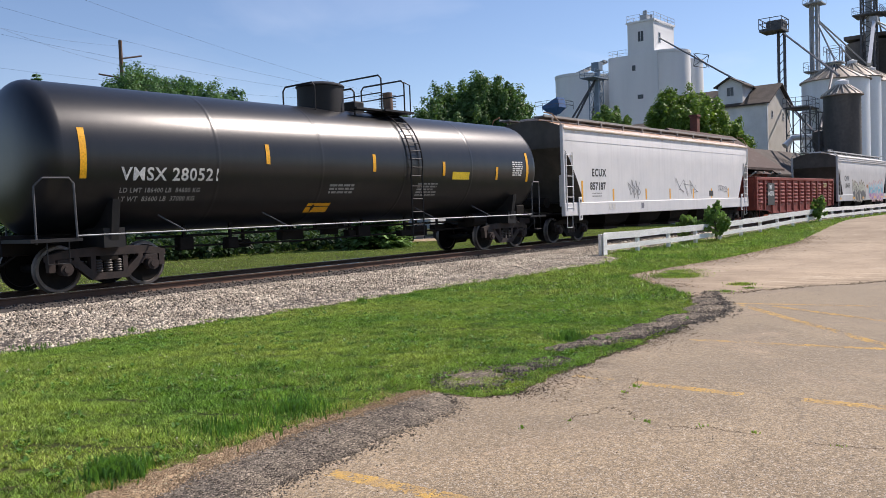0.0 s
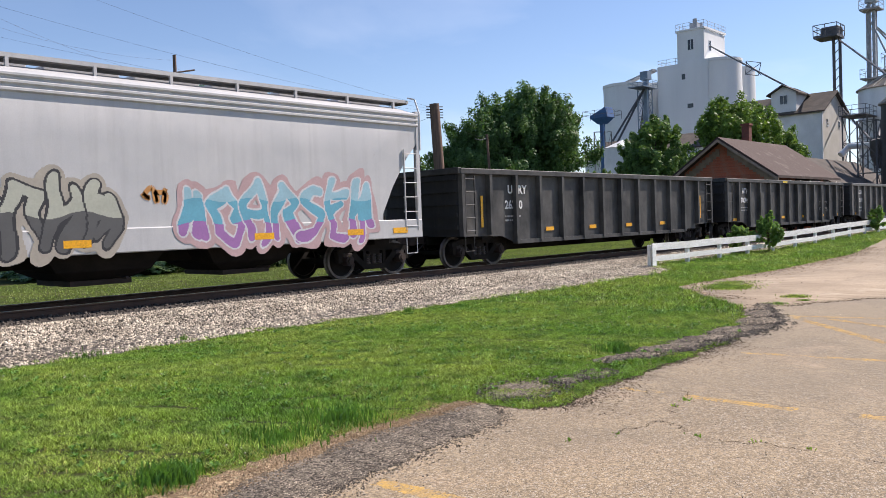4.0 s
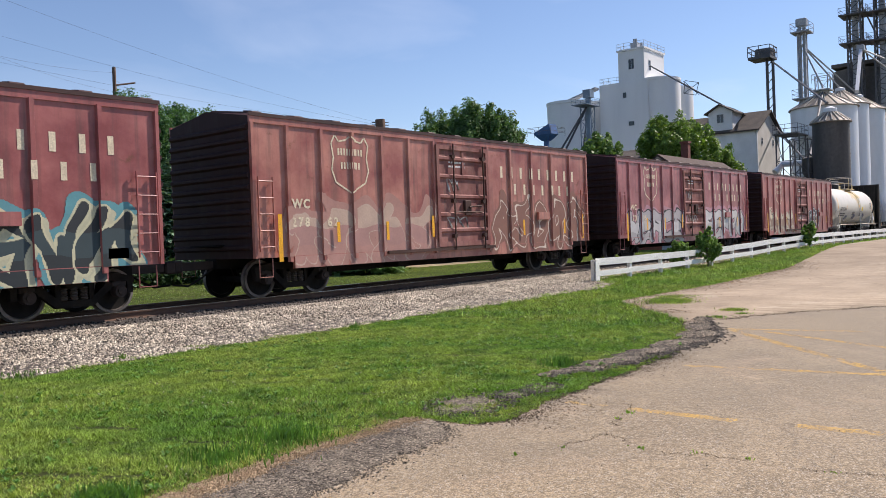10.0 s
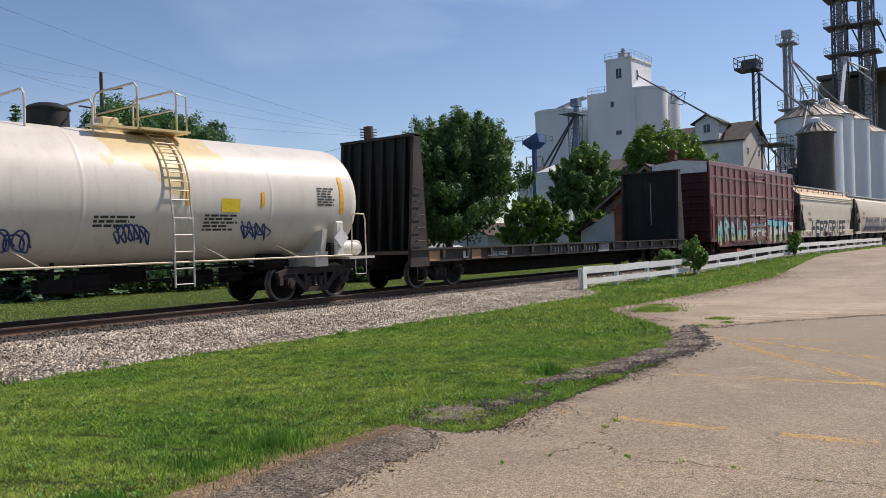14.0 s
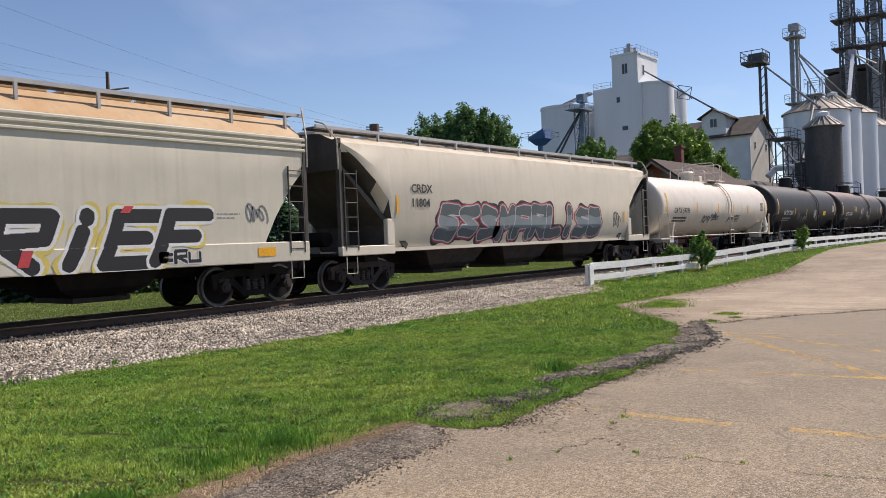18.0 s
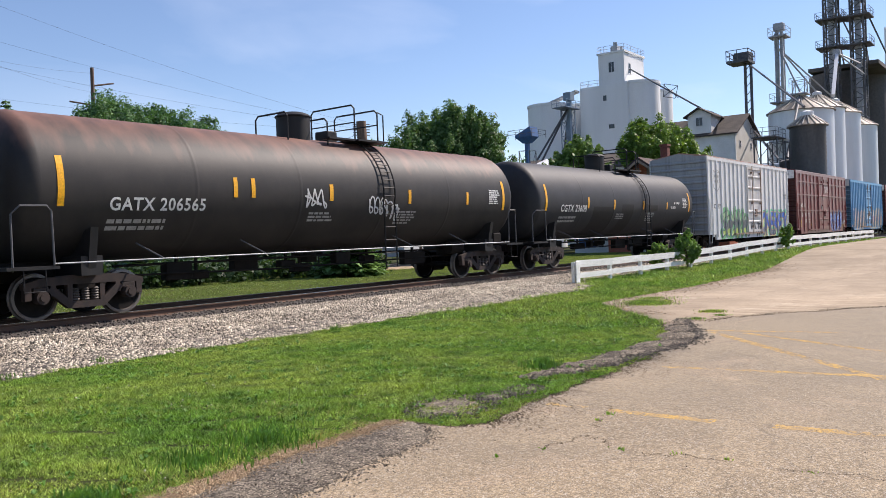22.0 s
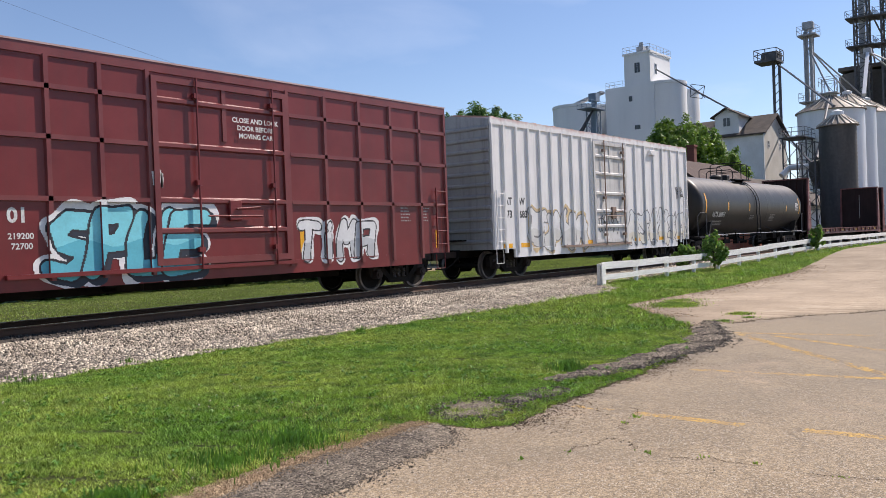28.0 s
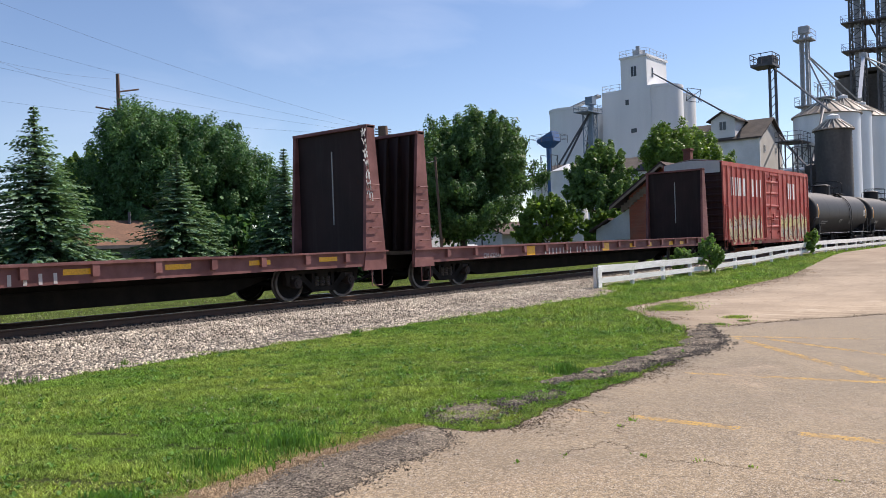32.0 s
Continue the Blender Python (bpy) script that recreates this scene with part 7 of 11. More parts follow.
def wild_letter(q):
    """An unreadable, interlocking sprayed shape."""
    j = lambda a: a + q.uniform(-0.14, 0.14)
    kinds = (
        [[(0.1, 0), (0, 0.55), (0.25, 1)], [(0.2, 0.95), (0.95, 0.75), (0.5, 0.5), (1, 0)]],
        [[(1, 0.9), (0.4, 1), (0.1, 0.7), (0.85, 0.4), (0.7, 0.05), (0, 0.1)]],
        [[(0, 0), (0.15, 1)], [(0.1, 0.35), (0.6, 0.75)], [(0.5, 0), (0.75, 0.9), (1, 0.1)]],
        [[(0.9, 0.75), (0.45, 1), (0.05, 0.6), (0.15, 0.1), (0.8, 0), (0.9, 0.45), (0.5, 0.45)]],
        [[(0, 1), (0.4, 0.1), (0.6, 0.6), (0.95, 0), (1, 1)]],
        [[(0.1, 1), (0.1, 0.1), (0.9, 0)], [(0.05, 0.55), (0.8, 0.62)], [(0.1, 1), (1, 0.92)]],
        [[(0.5, 0), (0.45, 1)], [(0, 0.85), (1, 1)], [(0.45, 0.4), (0.95, 0.1)]],
        [[(0.05, 0), (0.05, 0.7), (0.4, 1), (0.9, 0.8), (0.85, 0)], [(0.1, 0.4), (0.85, 0.38)]])
    return [[(j(a), j(b)) for a, b in line] for line in q.choice(kinds)]


def graffiti(car, x0, x1, z0, z1, n, fills, line, prof, seed=0, width=0.14, edge=0.035, halo=None, halo_w=0.12, slant=0.15, word=None, shade=None, rim=None, name="graffiti", step=0.02, cut=9.0, gap=1.06, warp=0.045):
    """Sprayed letters laid on the car's side: fills banded by height, an outline, a drop shade and a soft-edged halo. prof(x, z) is the side's depth."""
    q = random.Random(seed * 7 + 3)
    mg = width + edge + (halo_w if halo else 0) + (0.12 if shade else 0) + 0.05
    xs, zs = np.arange(x0 - mg, x1 + mg, step), np.arange(max(cut if cut < 5 else 0.5, z0 - mg), z1 + mg, 0.014)
    P = np.stack(np.meshgrid(xs, zs, indexing="ij"), -1)
    wx = 0.05 * np.sin(P[..., 1] * 4.1 + seed) + 0.03 * np.sin(P[..., 0] * 3.3)
    C = np.zeros(P.shape[:2], int)
    pitch = (x1 - x0) / n
    cols = list(fills) + [line, halo or line, shade or line, rim or line]
    nf = len(fills)
    lab = np.clip(((P[..., 1] - z0) / (z1 - z0) * nf + 0.1 * np.sin(P[..., 0] * 5 + seed)).astype(int), 0, nf - 1)
    Ds = []
    for k in range(n):
        lines = STROKES[word[k]] if word else wild_letter(q)
        bx, w, b0, b1 = x0 + pitch * k + width, pitch * gap - 2 * width, z0 + width + q.uniform(0, 0.06), z1 - width - q.uniform(0, 0.1)
        D = np.full(P.shape[:2], 9.0)
        u_, v_ = P[..., 0], P[..., 1]
        Q = P + np.stack([wx * (0.5 if word else 1.0) + warp * (np.sin(v_ * 6.3 + k * 1.9 + seed) + 0.5 * np.sin(u_ * 7.7 + v_ * 3)), warp * (np.sin(u_ * 5.9 + k * 2.3 + seed) + 0.5 * np.sin(v_ * 8.3 + u_ * 4))], -1)
        for ln in lines:
            pts = [(bx + a * w + slant * (b - 0.5) * (b1 - b0), b0 + b * (b1 - b0)) for a, b in ln]
            for a, b in zip(pts[:-1], pts[1:]):
                D = np.minimum(D, seg_dist(Q, a, b))
        D = D * (1 + 3.0 * warp * np.sin(u_ * 3.7 + v_ * 5.1 + k + seed))
        Ds.append(D)
    if not Ds:
        return
    A = np.min(Ds, axis=0)
    wob = 0.035 * np.sin(P[..., 0] * 6 + seed) + 0.03 * np.sin(P[..., 1] * 8 + P[..., 0] * 3)
    if halo:
        C[A < width + edge + halo_w + wob] = nf + 2
    if shade:
        sx, sz = int(0.1 / step), int(0.09 / 0.014)
        C[np.roll(np.roll(A, sx, 0), -sz, 1) < width + edge] = nf + 3
    if rim:
        C[A < width + edge + 0.045] = nf + 4
    for D in Ds:
        C[D < width + edge] = nf + 1
        C[D < width] = lab[D < width] + 1
    X = np.repeat(xs[:, None], len(zs), 1)
    Y = np.vectorize(prof)(X, P[..., 1]) if C.any() else X
    C[Y > 5] = 0
    V, F, M = [], [], []
    for i in range(len(xs)):
        col, yy = C[i], Y[i]
        br = np.flatnonzero((np.diff(col) != 0) | (np.abs(np.diff(yy)) > 0.004)) + 1
        for a, b in zip(np.concatenate([[0], br]), np.concatenate([br, [len(col)]])):
            if col[a]:
                i0 = len(V)
                xa, xb, za, zb, y, ye = xs[i] - step / 2, xs[i] + step / 2, zs[a] - 0.007, zs[b - 1] + 0.007, yy[a] - 0.005, yy[b - 1] - 0.005
                V += [(xa, y, za), (xb, y, za), (xb, ye, zb), (xa, ye, zb)]
                F.append((i0, i0 + 1, i0 + 2, i0 + 3))
                M.append(col[a] - 1)
    if not F:
        return
    me = np_mesh(name, V, F, ink(cols[0]))
    for c_ in cols[1:]:
        me.materials.append(ink(c_))
    me.polygons.foreach_set("material_index", M)
    part(name, me, None, car, "sprayed graffiti lettering")


def scribble(car, x, z, w, h, col, prof, seed=0, loops=5, r=0.022):
    """A quick one-line tag."""
    q = random.Random(seed)
    f1, f2, p1, p2, p3 = loops * q.uniform(0.8, 1.1), loops * q.uniform(1.3, 1.9), q.uniform(0, 6), q.uniform(0, 6), q.uniform(0, 6)
    n, pts = 26 * loops, []
    for k in range(n + 1):
        u = k / n
        a = 2 * math.pi * u
        pts.append((x + w * (u * 0.85 + 0.11 * math.sin(f1 * a + p1) + 0.05 * math.sin(f2 * a + p2)), z + h * (0.5 + 0.36 * math.cos(f1 * a + p1 + 0.7) + 0.16 * math.sin(f2 * a + p3) - 0.1 * u)))
    stroke_path(car, pts, r, prof, ink(col), "graffiti", "thin sprayed tag")


def box_side(L, post_n, door, H, bottom=0.95, grid=False, depth=0.06):
    """Depth of a boxcar's near side: posts, ribs and door stand proud."""
    d0, d1 = door[0] * L, door[1] * L
    px = [d0 * k / post_n[0] for k in range(post_n[0] + 1)] + [d1 + (L - d1) * k / post_n[1] for k in range(post_n[1] + 1)]
    ribs = [bottom + (H - bottom) * f for f in (0.33, 0.6, 0.82)] if grid else []

    def prof(x, z):
        if z < bottom - 0.27 or (z < bottom + 0.01 and not 1.22 < x < L - 1.22) or not 0.05 < x < L - 0.05:
            return 9.0
        if z < bottom:
            return -HW - 0.012
        if d0 + 0.05 < x < d1 - 0.05:
            return -HW - 0.052
        if any(abs(x - p) < 0.065 for p in px):
            return -HW - depth - 0.002
        if any(abs(z - r_) < 0.05 for r_ in ribs):
            return -HW - 0.064
        return -HW - 0.001
    return prof


def shell_side(R, cz):
    return lambda x, z: wrap(R, cz, z) - 0.004


def sill_side(x, z):
    return -HW - 0.038 if z < 1.425 else -HW - 0.001


def flat_side(x, z):
    return -HW


def new_car(name, label, X):
    car = thing(name, label, "freight car", pose(X, TRACK_Y, RAIL_Z), "cars of the freight train")
    CARS.append((car, X))
    return car


CARS = []


def boxcar(X, L, H, label, mat_, roof_mat, style="posts", post_n=(6, 5), door=(0.42, 0.59), end_mat=None, dark_end=None, truck_in=1.62, bottom=0.95, depth=0.06, hard=None, door_mat=None, rib_mat=None):
    """Box car: sheathed body, posts on both sides, sliding doors, ribbed roof and corrugated ends."""
    rib_mat = rib_mat or mat_
    car = new_car("boxcar", label, X)
    body = Geo()
    body.prism_x([(-HW, bottom), (HW, bottom), (HW, H - 0.06), (HW - 0.05, H), (0, H + 0.2), (-HW + 0.05, H), (-HW, H - 0.06)], 0.03, L - 0.03)
    part("body", body, mat_, car)
    part("side_sill", Geo().box(1.2, L - 1.2, -HW - 0.01, -HW + 0.06, bottom - 0.28, bottom + 0.02).box(1.2, L - 1.2, HW - 0.06, HW + 0.01, bottom - 0.28, bottom + 0.02), mat_, car)
    part("crossbearer", Geo().box(L * 0.33, L * 0.345, -1.35, 1.35, 0.62, bottom), UNDER, car)
    part("crossbearer", Geo().box(L * 0.655, L * 0.67, -1.35, 1.35, 0.62, bottom), UNDER, car)
    part("centre_sill", Geo().box(3.2, L - 3.2, -0.3, 0.3, 0.46, 0.74).box(-0.05, L + 0.05, -0.22, 0.22, 0.72, bottom + 0.02).box(truck_in - 0.25, truck_in + 0.25, -1.3, 1.3, 0.82, bottom).box(L - truck_in - 0.25, L - truck_in + 0.25, -1.3, 1.3, 0.82, bottom), UNDER, car)
    part("brake_valve", Geo().box(L * 0.36, L * 0.4, -0.9, -0.3, 0.5, 0.9, 0.03), UNDER, car)
    part("air_reservoir", Geo().cyl((L * 0.55, -0.6, 0.68), (L * 0.62, -0.6, 0.68), 0.2, 12), UNDER, car)
    part("brake_rod", Geo().tube([(truck_in + 1, -0.5, 0.8), (L * 0.36, -0.6, 0.72)], 0.02, 5), UNDER, car)
    part("brake_rod", Geo().tube([(L * 0.62, -0.6, 0.72), (L - truck_in - 1, -0.5, 0.8)], 0.02, 5), UNDER, car)
    for x0, x1 in ((0.0, 0.0), (L, L)):
        sg = -1 if x0 == 0 else 1
        prof = [(x0 - sg * 0.05, bottom + 0.1)]
        for k in range(11):
            z = bottom + 0.25 + (H - bottom - 0.55) * k / 10
            prof += [(x0 - sg * 0.02, z - 0.1), (x0 + sg * 0.07, z - 0.03), (x0 + sg * 0.07, z + 0.03), (x0 - sg * 0.02, z + 0.1)]
        prof.append((x0 - sg * 0.05, H - 0.1))
        g = Geo().prism_y(prof[::-1] if sg < 0 else prof, -HW + 0.02, HW - 0.02)
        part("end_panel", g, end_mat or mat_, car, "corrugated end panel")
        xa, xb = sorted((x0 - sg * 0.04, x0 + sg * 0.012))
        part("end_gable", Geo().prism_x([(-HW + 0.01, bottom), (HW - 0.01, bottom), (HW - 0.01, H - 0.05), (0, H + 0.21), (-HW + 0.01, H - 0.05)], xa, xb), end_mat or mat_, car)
        if dark_end:
            part("end_cap", Geo().prism_x([(-HW + 0.06, H - 0.55), (HW - 0.06, H - 0.55), (HW - 0.06, H), (0, H + 0.16), (-HW + 0.06, H)], min(x0 + sg * 0.07, x0 + sg * 0.085), max(x0 + sg * 0.07, x0 + sg * 0.085)), dark_end, car, "white excess-height end band")
        part("brake_step", Geo().box(min(x0, x0 + sg * 0.25), max(x0, x0 + sg * 0.25), -0.5, 0.5, 1.25, 1.29), UNDER, car)
    # roof ribs
    n = 13
    for k in range(n):
        x = 0.25 + (L - 0.5) * k / (n - 1)
        part("roof_rib", Geo().prism_x([(-HW - 0.01, H - 0.02), (HW + 0.01, H - 0.02), (HW - 0.04, H + 0.05), (0, H + 0.26), (-HW + 0.04, H + 0.05)], x - 0.07, x + 0.07), roof_mat, car)
    if roof_mat is P_ROOF_WC:
        part("roof_eave", Geo().box(-0.02, L + 0.02, -HW - 0.06, -HW - 0.036, H - 0.05, H + 0.03), roof_mat, car, "dark roof eave")
    part("top_chord", Geo().box(0, L, -HW - 0.035, -HW + 0.02, H - 0.2, H + 0.015).box(0, L, HW - 0.02, HW + 0.035, H - 0.2, H + 0.015), rib_mat, car)
    for k in range(n if roof_mat is P_ROOF_WC else 0):
        x = 0.25 + (L - 0.5) * k / (n - 1)
        part("roof_rib_cap", Geo().prism_x([(-HW - 0.05, H + 0.016), (-HW + 0.32, H + 0.06), (-HW + 0.3, H + 0.11), (-HW + 0.02, H + 0.07)], x - 0.13, x + 0.13), roof_mat, car)
    if rib_mat is not mat_:
        part("roof_edge", Geo().box(0, L, -HW - 0.05, -HW - 0.02, H - 0.005, H + 0.03), P_WORN_EDGE, car, "paint-worn roof edge")
    d0, d1 = door[0] * L, door[1] * L
    hard = hard or mat_
    xs = [0.0 + (d0 - 0.0) * k / post_n[0] for k in range(post_n[0] + 1)] + [d1 + (L - d1) * k / post_n[1] for k in range(post_n[1] + 1)]
    for sy in (-1, 1):
        y0, y1 = sorted((sy * HW, sy * (HW + depth)))
        for x in xs:
            w = 0.07 if 0.2 < x < L - 0.2 else 0.06
            xc = min(max(x, w), L - w)
            part("side_post", Geo().prism_z([(xc - w, sy * HW), (xc - w * 0.6, sy * (HW + depth)), (xc + w * 0.6, sy * (HW + depth)), (xc + w, sy * HW)][::-sy], bottom - (0.0 if w < 0.07 else 0.12), H - 0.18), rib_mat, car)
        if style == "grid":
            for z in (bottom + (H - bottom) * 0.33, bottom + (H - bottom) * 0.6, bottom + (H - bottom) * 0.82):
                for a, b in ((0.0, d0), (d1, L)):
                    g = Geo().box(a + 0.05, b - 0.05, min(sy * HW, sy * (HW + 0.06)), max(sy * HW, sy * (HW + 0.06)), z - 0.045, z + 0.045)
                    part("side_rib", g, rib_mat, car)
        # door
        yd = sy * (HW + 0.05)
        dg = Geo().box(d0 + 0.05, d1 - 0.05, min(sy * HW, yd), max(sy * HW, yd), bottom + 0.05, H - 0.28)
        dr = part("door", dg, door_mat or mat_, car, "sliding steel door with lock bars")
        fr = Geo()
        for e0, e1, e2, e3 in ((d0 + 0.05, d0 + 0.17, bottom + 0.05, H - 0.28), (d1 - 0.17, d1 - 0.05, bottom + 0.05, H - 0.28), (d0 + 0.17, d1 - 0.17, H - 0.4, H - 0.28), (d0 + 0.17, d1 - 0.17, bottom + 0.05, bottom + 0.19)):
            fr.box(e0, e1, min(yd, yd + sy * 0.05), max(yd, yd + sy * 0.05), e2, e3)
        part("door_frame", fr, door_mat or rib_mat, dr)
        for f in (0.18, 0.33, 0.6, 0.82) if style == "grid" else (0.16, 0.3, 0.46, 0.64, 0.8):
            z = bottom + (H - bottom) * f
            part("door_rib", Geo().prism_x([(yd, z - 0.07), (yd + sy * 0.05, z - 0.035), (yd + sy * 0.05, z + 0.035), (yd, z + 0.07)][::-sy], d0 + 0.17, d1 - 0.17), door_mat or rib_mat, dr)
        part("door_stile", Geo().box((d0 + d1) / 2 - 0.05, (d0 + d1) / 2 + 0.05, min(yd, yd + sy * 0.03), max(yd, yd + sy * 0.03), bottom + (H - bottom) * 0.64, H - 0.4), door_mat or rib_mat, dr)
        y = yd + sy * 0.085
        for f in (0.3, 0.86):
            x = d0 + (d1 - d0) * f
            part("lock_bar", Geo().cyl((x, y, bottom - 0.05), (x, y, H - 0.22), 0.024, 7), hard, dr)
            for z in (bottom + 0.35, bottom + (H - bottom) * 0.42, H - 0.6):
                part("bar_bracket", Geo().box(x - 0.07, x + 0.07, min(yd, y + sy * 0.02), max(yd, y + sy * 0.02), z - 0.05, z + 0.05), hard, dr)
        xm = d0 + (d1 - d0) * 0.55
        part("lock_box", Geo().box(xm - 0.16, xm + 0.16, min(yd, yd + sy * 0.09), max(yd, yd + sy * 0.09), bottom + 0.95, bottom + 1.4, 0.02), hard, dr)
        part("lock_handle", Geo().tube([(xm, y + sy * 0.03, bottom + 1.2), (xm + 0.62, y + sy * 0.03, bottom + 1.24)], 0.025, 6), hard, dr)
        part("lock_handle", Geo().tube([(xm - 0.7, y, bottom + 1.05), (xm + 0.7, y, bottom + 1.05)], 0.02, 6), hard, dr)
        part("door_track", Geo().box(d0 - 1.6 * (d1 - d0) * 0.5, d1 + 0.2, min(sy * HW, sy * (HW + 0.12)), max(sy * HW, sy * (HW + 0.12)), bottom - 0.06, bottom + 0.02), hard, car)
        for x in (0.36, L - 0.36):
            ladder(car, x, sy * (HW + 0.02), bottom + 0.25, bottom + 1.75 if sy < 0 else H - 0.4, 0.42, 4, mat_)
            stirrup(car, x, sy * HW, mat_, bottom - 0.02)
    add_truck(car, truck_in)
    add_truck(car, L - truck_in)
    add_couplers(car, 0.0, L)
    return car


def gondola(X, L, label, mat_, H=2.78, bottom=0.9, post_n=13, ribs=False, belly=0.28, truck_in=1.3, end_mat=None, inset=0.06):
    car = new_car("gondola_car", label, X)
    yo = HW
    for sy in (-1, 1):
        a, b = sorted((sy * (yo - inset - 0.04), sy * (yo - inset)))
        pts = [(0.05, bottom), (1.9, bottom - 0.05), (2.6, bottom - belly), (L - 2.6, bottom - belly), (L - 1.9, bottom - 0.05), (L - 0.05, bottom), (L - 0.05, H - 0.05), (0.05, H - 0.05)]
        part("side_sheet", Geo().prism_y(pts, a, b), mat_, car, "dented steel side sheet")
        part("top_chord", Geo().box(0, L, min(sy * (yo - 0.2), sy * (yo + 0.03)), max(sy * (yo - 0.2), sy * (yo + 0.03)), H - 0.16, H, 0.015), mat_, car)
        part("bottom_chord", Geo().box(2.5, L - 2.5, min(sy * (yo - 0.18), sy * (yo - 0.01)), max(sy * (yo - 0.18), sy * (yo - 0.01)), bottom - belly - 0.02, bottom - belly + 0.1), mat_, car)
        for k in range(post_n + 1):
            x = 0.09 + (L - 0.18) * k / post_n
            lo = bottom - (belly if 2.5 < x < L - 2.5 else 0.02)
            part("side_post", Geo().prism_z([(x - 0.085, sy * (yo - inset - 0.01)), (x - 0.06, sy * (yo + 0.025)), (x + 0.06, sy * (yo + 0.025)), (x + 0.085, sy * (yo - inset - 0.01))][::-sy], lo + 0.02, H - 0.155), mat_, car)
            if not ribs and k < post_n and sy < 0:
                # plate between two posts, bulged and dented by its loads
                q, m = random.Random(int(X) * 31 + k), 8
                xa, xb, za, zb = x + 0.07, 0.09 + (L - 0.18) * (k + 1) / post_n - 0.07, lo + 0.1, H - 0.16
                amp, cu, cv, dent_ = q.uniform(0.008, 0.018), q.uniform(0.3, 0.7), q.uniform(0.2, 0.7), q.uniform(-0.015, 0.008)
                V = []
                for j in range(m + 1):
                    for i in range(m + 1):
                        u, v = i / m, j / m
                        bulge = amp * math.sin(math.pi * u) * math.sin(math.pi * v) + dent_ * math.exp(-12 * ((u - cu) ** 2 + (v - cv) ** 2)) + (q.uniform(-0.002, 0.002) if 0 < i < m and 0 < j < m else 0)
                        V.append((xa + (xb - xa) * u, -(yo - inset) - 0.004 - max(0.0, bulge), za + (zb - za) * v))
                F = [(j * (m + 1) + i, j * (m + 1) + i + 1, (j + 1) * (m + 1) + i + 1, (j + 1) * (m + 1) + i) for j in range(m) for i in range(m)]
                part("side_panel", Geo().add(V, F), mat_, car, smooth=True)
            if ribs and k < post_n:
                xa, xb = x + 0.27, 0.09 + (L - 0.18) * (k + 1) / post_n - 0.27
                y = sy * (yo - inset)
                for j in range(6):
                    z, rings = bottom + 0.42 + 0.2 * j, []
                    for e, f in ((0.0, 0.25), (0.06, 0.8), (0.16, 1.0)):
                        rings.append((xa + e, f))
                    rings += [(xa + xb - e, f) for e, f in rings[::-1]]
                    prof = [(-0.09, 0.0), (-0.07, 0.055), (-0.025, 0.08), (0.02, 0.07), (0.065, 0.03), (0.09, 0.0)]
                    g = Geo().loft([[(e, y + sy * q * f, z + p * (0.4 + 0.6 * f)) for p, q in prof[::-sy]] for e, f in rings])
                    part("side_rib", g, mat_, car, smooth=True)
        for x in (0.38, L - 0.38):
            ladder(car, x, sy * (yo - 0.06), bottom + 0.15, H - 0.3, 0.4, 4, mat_)
            stirrup(car, x, sy * (yo - 0.05), mat_, bottom)
    for x, sg in ((0.0, -1), (L, 1)):
        g = Geo().box(min(x, x - sg * 0.05), max(x, x - sg * 0.05), -yo + 0.1, yo - 0.1, bottom, H - 0.03)
        for k in range(5):
            z = bottom + 0.25 + (H - bottom - 0.5) * k / 4
            part("end_rib", Geo().box(min(x, x + sg * 0.07), max(x, x + sg * 0.07), -yo + 0.12, yo - 0.12, z - 0.06, z + 0.06), end_mat or mat_, car)
        part("end_panel", g, end_mat or mat_, car)
        part("end_chord", Geo().box(min(x - sg * 0.06, x + sg * 0.08), max(x - sg * 0.06, x + sg * 0.08), -yo, yo, H - 0.15, H + 0.02, 0.012), mat_, car)
    part("floor_plate", Geo().box(0.05, L - 0.05, -yo + inset + 0.05, yo - inset - 0.05, bottom + 0.05, bottom + 0.12), UNDER, car)
    part("centre_sill", Geo().box(3.0, L - 3.0, -0.3, 0.3, 0.38, 0.7).box(-0.05, L + 0.05, -0.22, 0.22, 0.68, bottom + 0.05).box(truck_in - 0.25, truck_in + 0.25, -1.35, 1.35, 0.78, bottom + 0.05).box(L - truck_in - 0.25, L - truck_in + 0.25, -1.35, 1.35, 0.78, bottom + 0.05), UNDER, car)
    part("air_reservoir", Geo().cyl((L * 0.45, -0.7, 0.6), (L * 0.52, -0.7, 0.6), 0.2, 12), UNDER, car)
    part("brake_valve", Geo().box(L * 0.6, L * 0.64, -0.8, -0.3, 0.4, 0.8, 0.03), UNDER, car)
    part("brake_rod", Geo().tube([(truck_in + 1, -0.4, 0.7), (L * 0.45, -0.7, 0.6)], 0.02, 5), UNDER, car)
    add_truck(car, truck_in)
    add_truck(car, L - truck_in)
    add_couplers(car, 0.0, L)
    return car


def wrap(R, cz, z):
    """Depth of a cylinder's near surface at height z."""
    q = max(-0.999, min(0.999, (z - cz) / R))
    return -R * math.sqrt(1 - q * q)


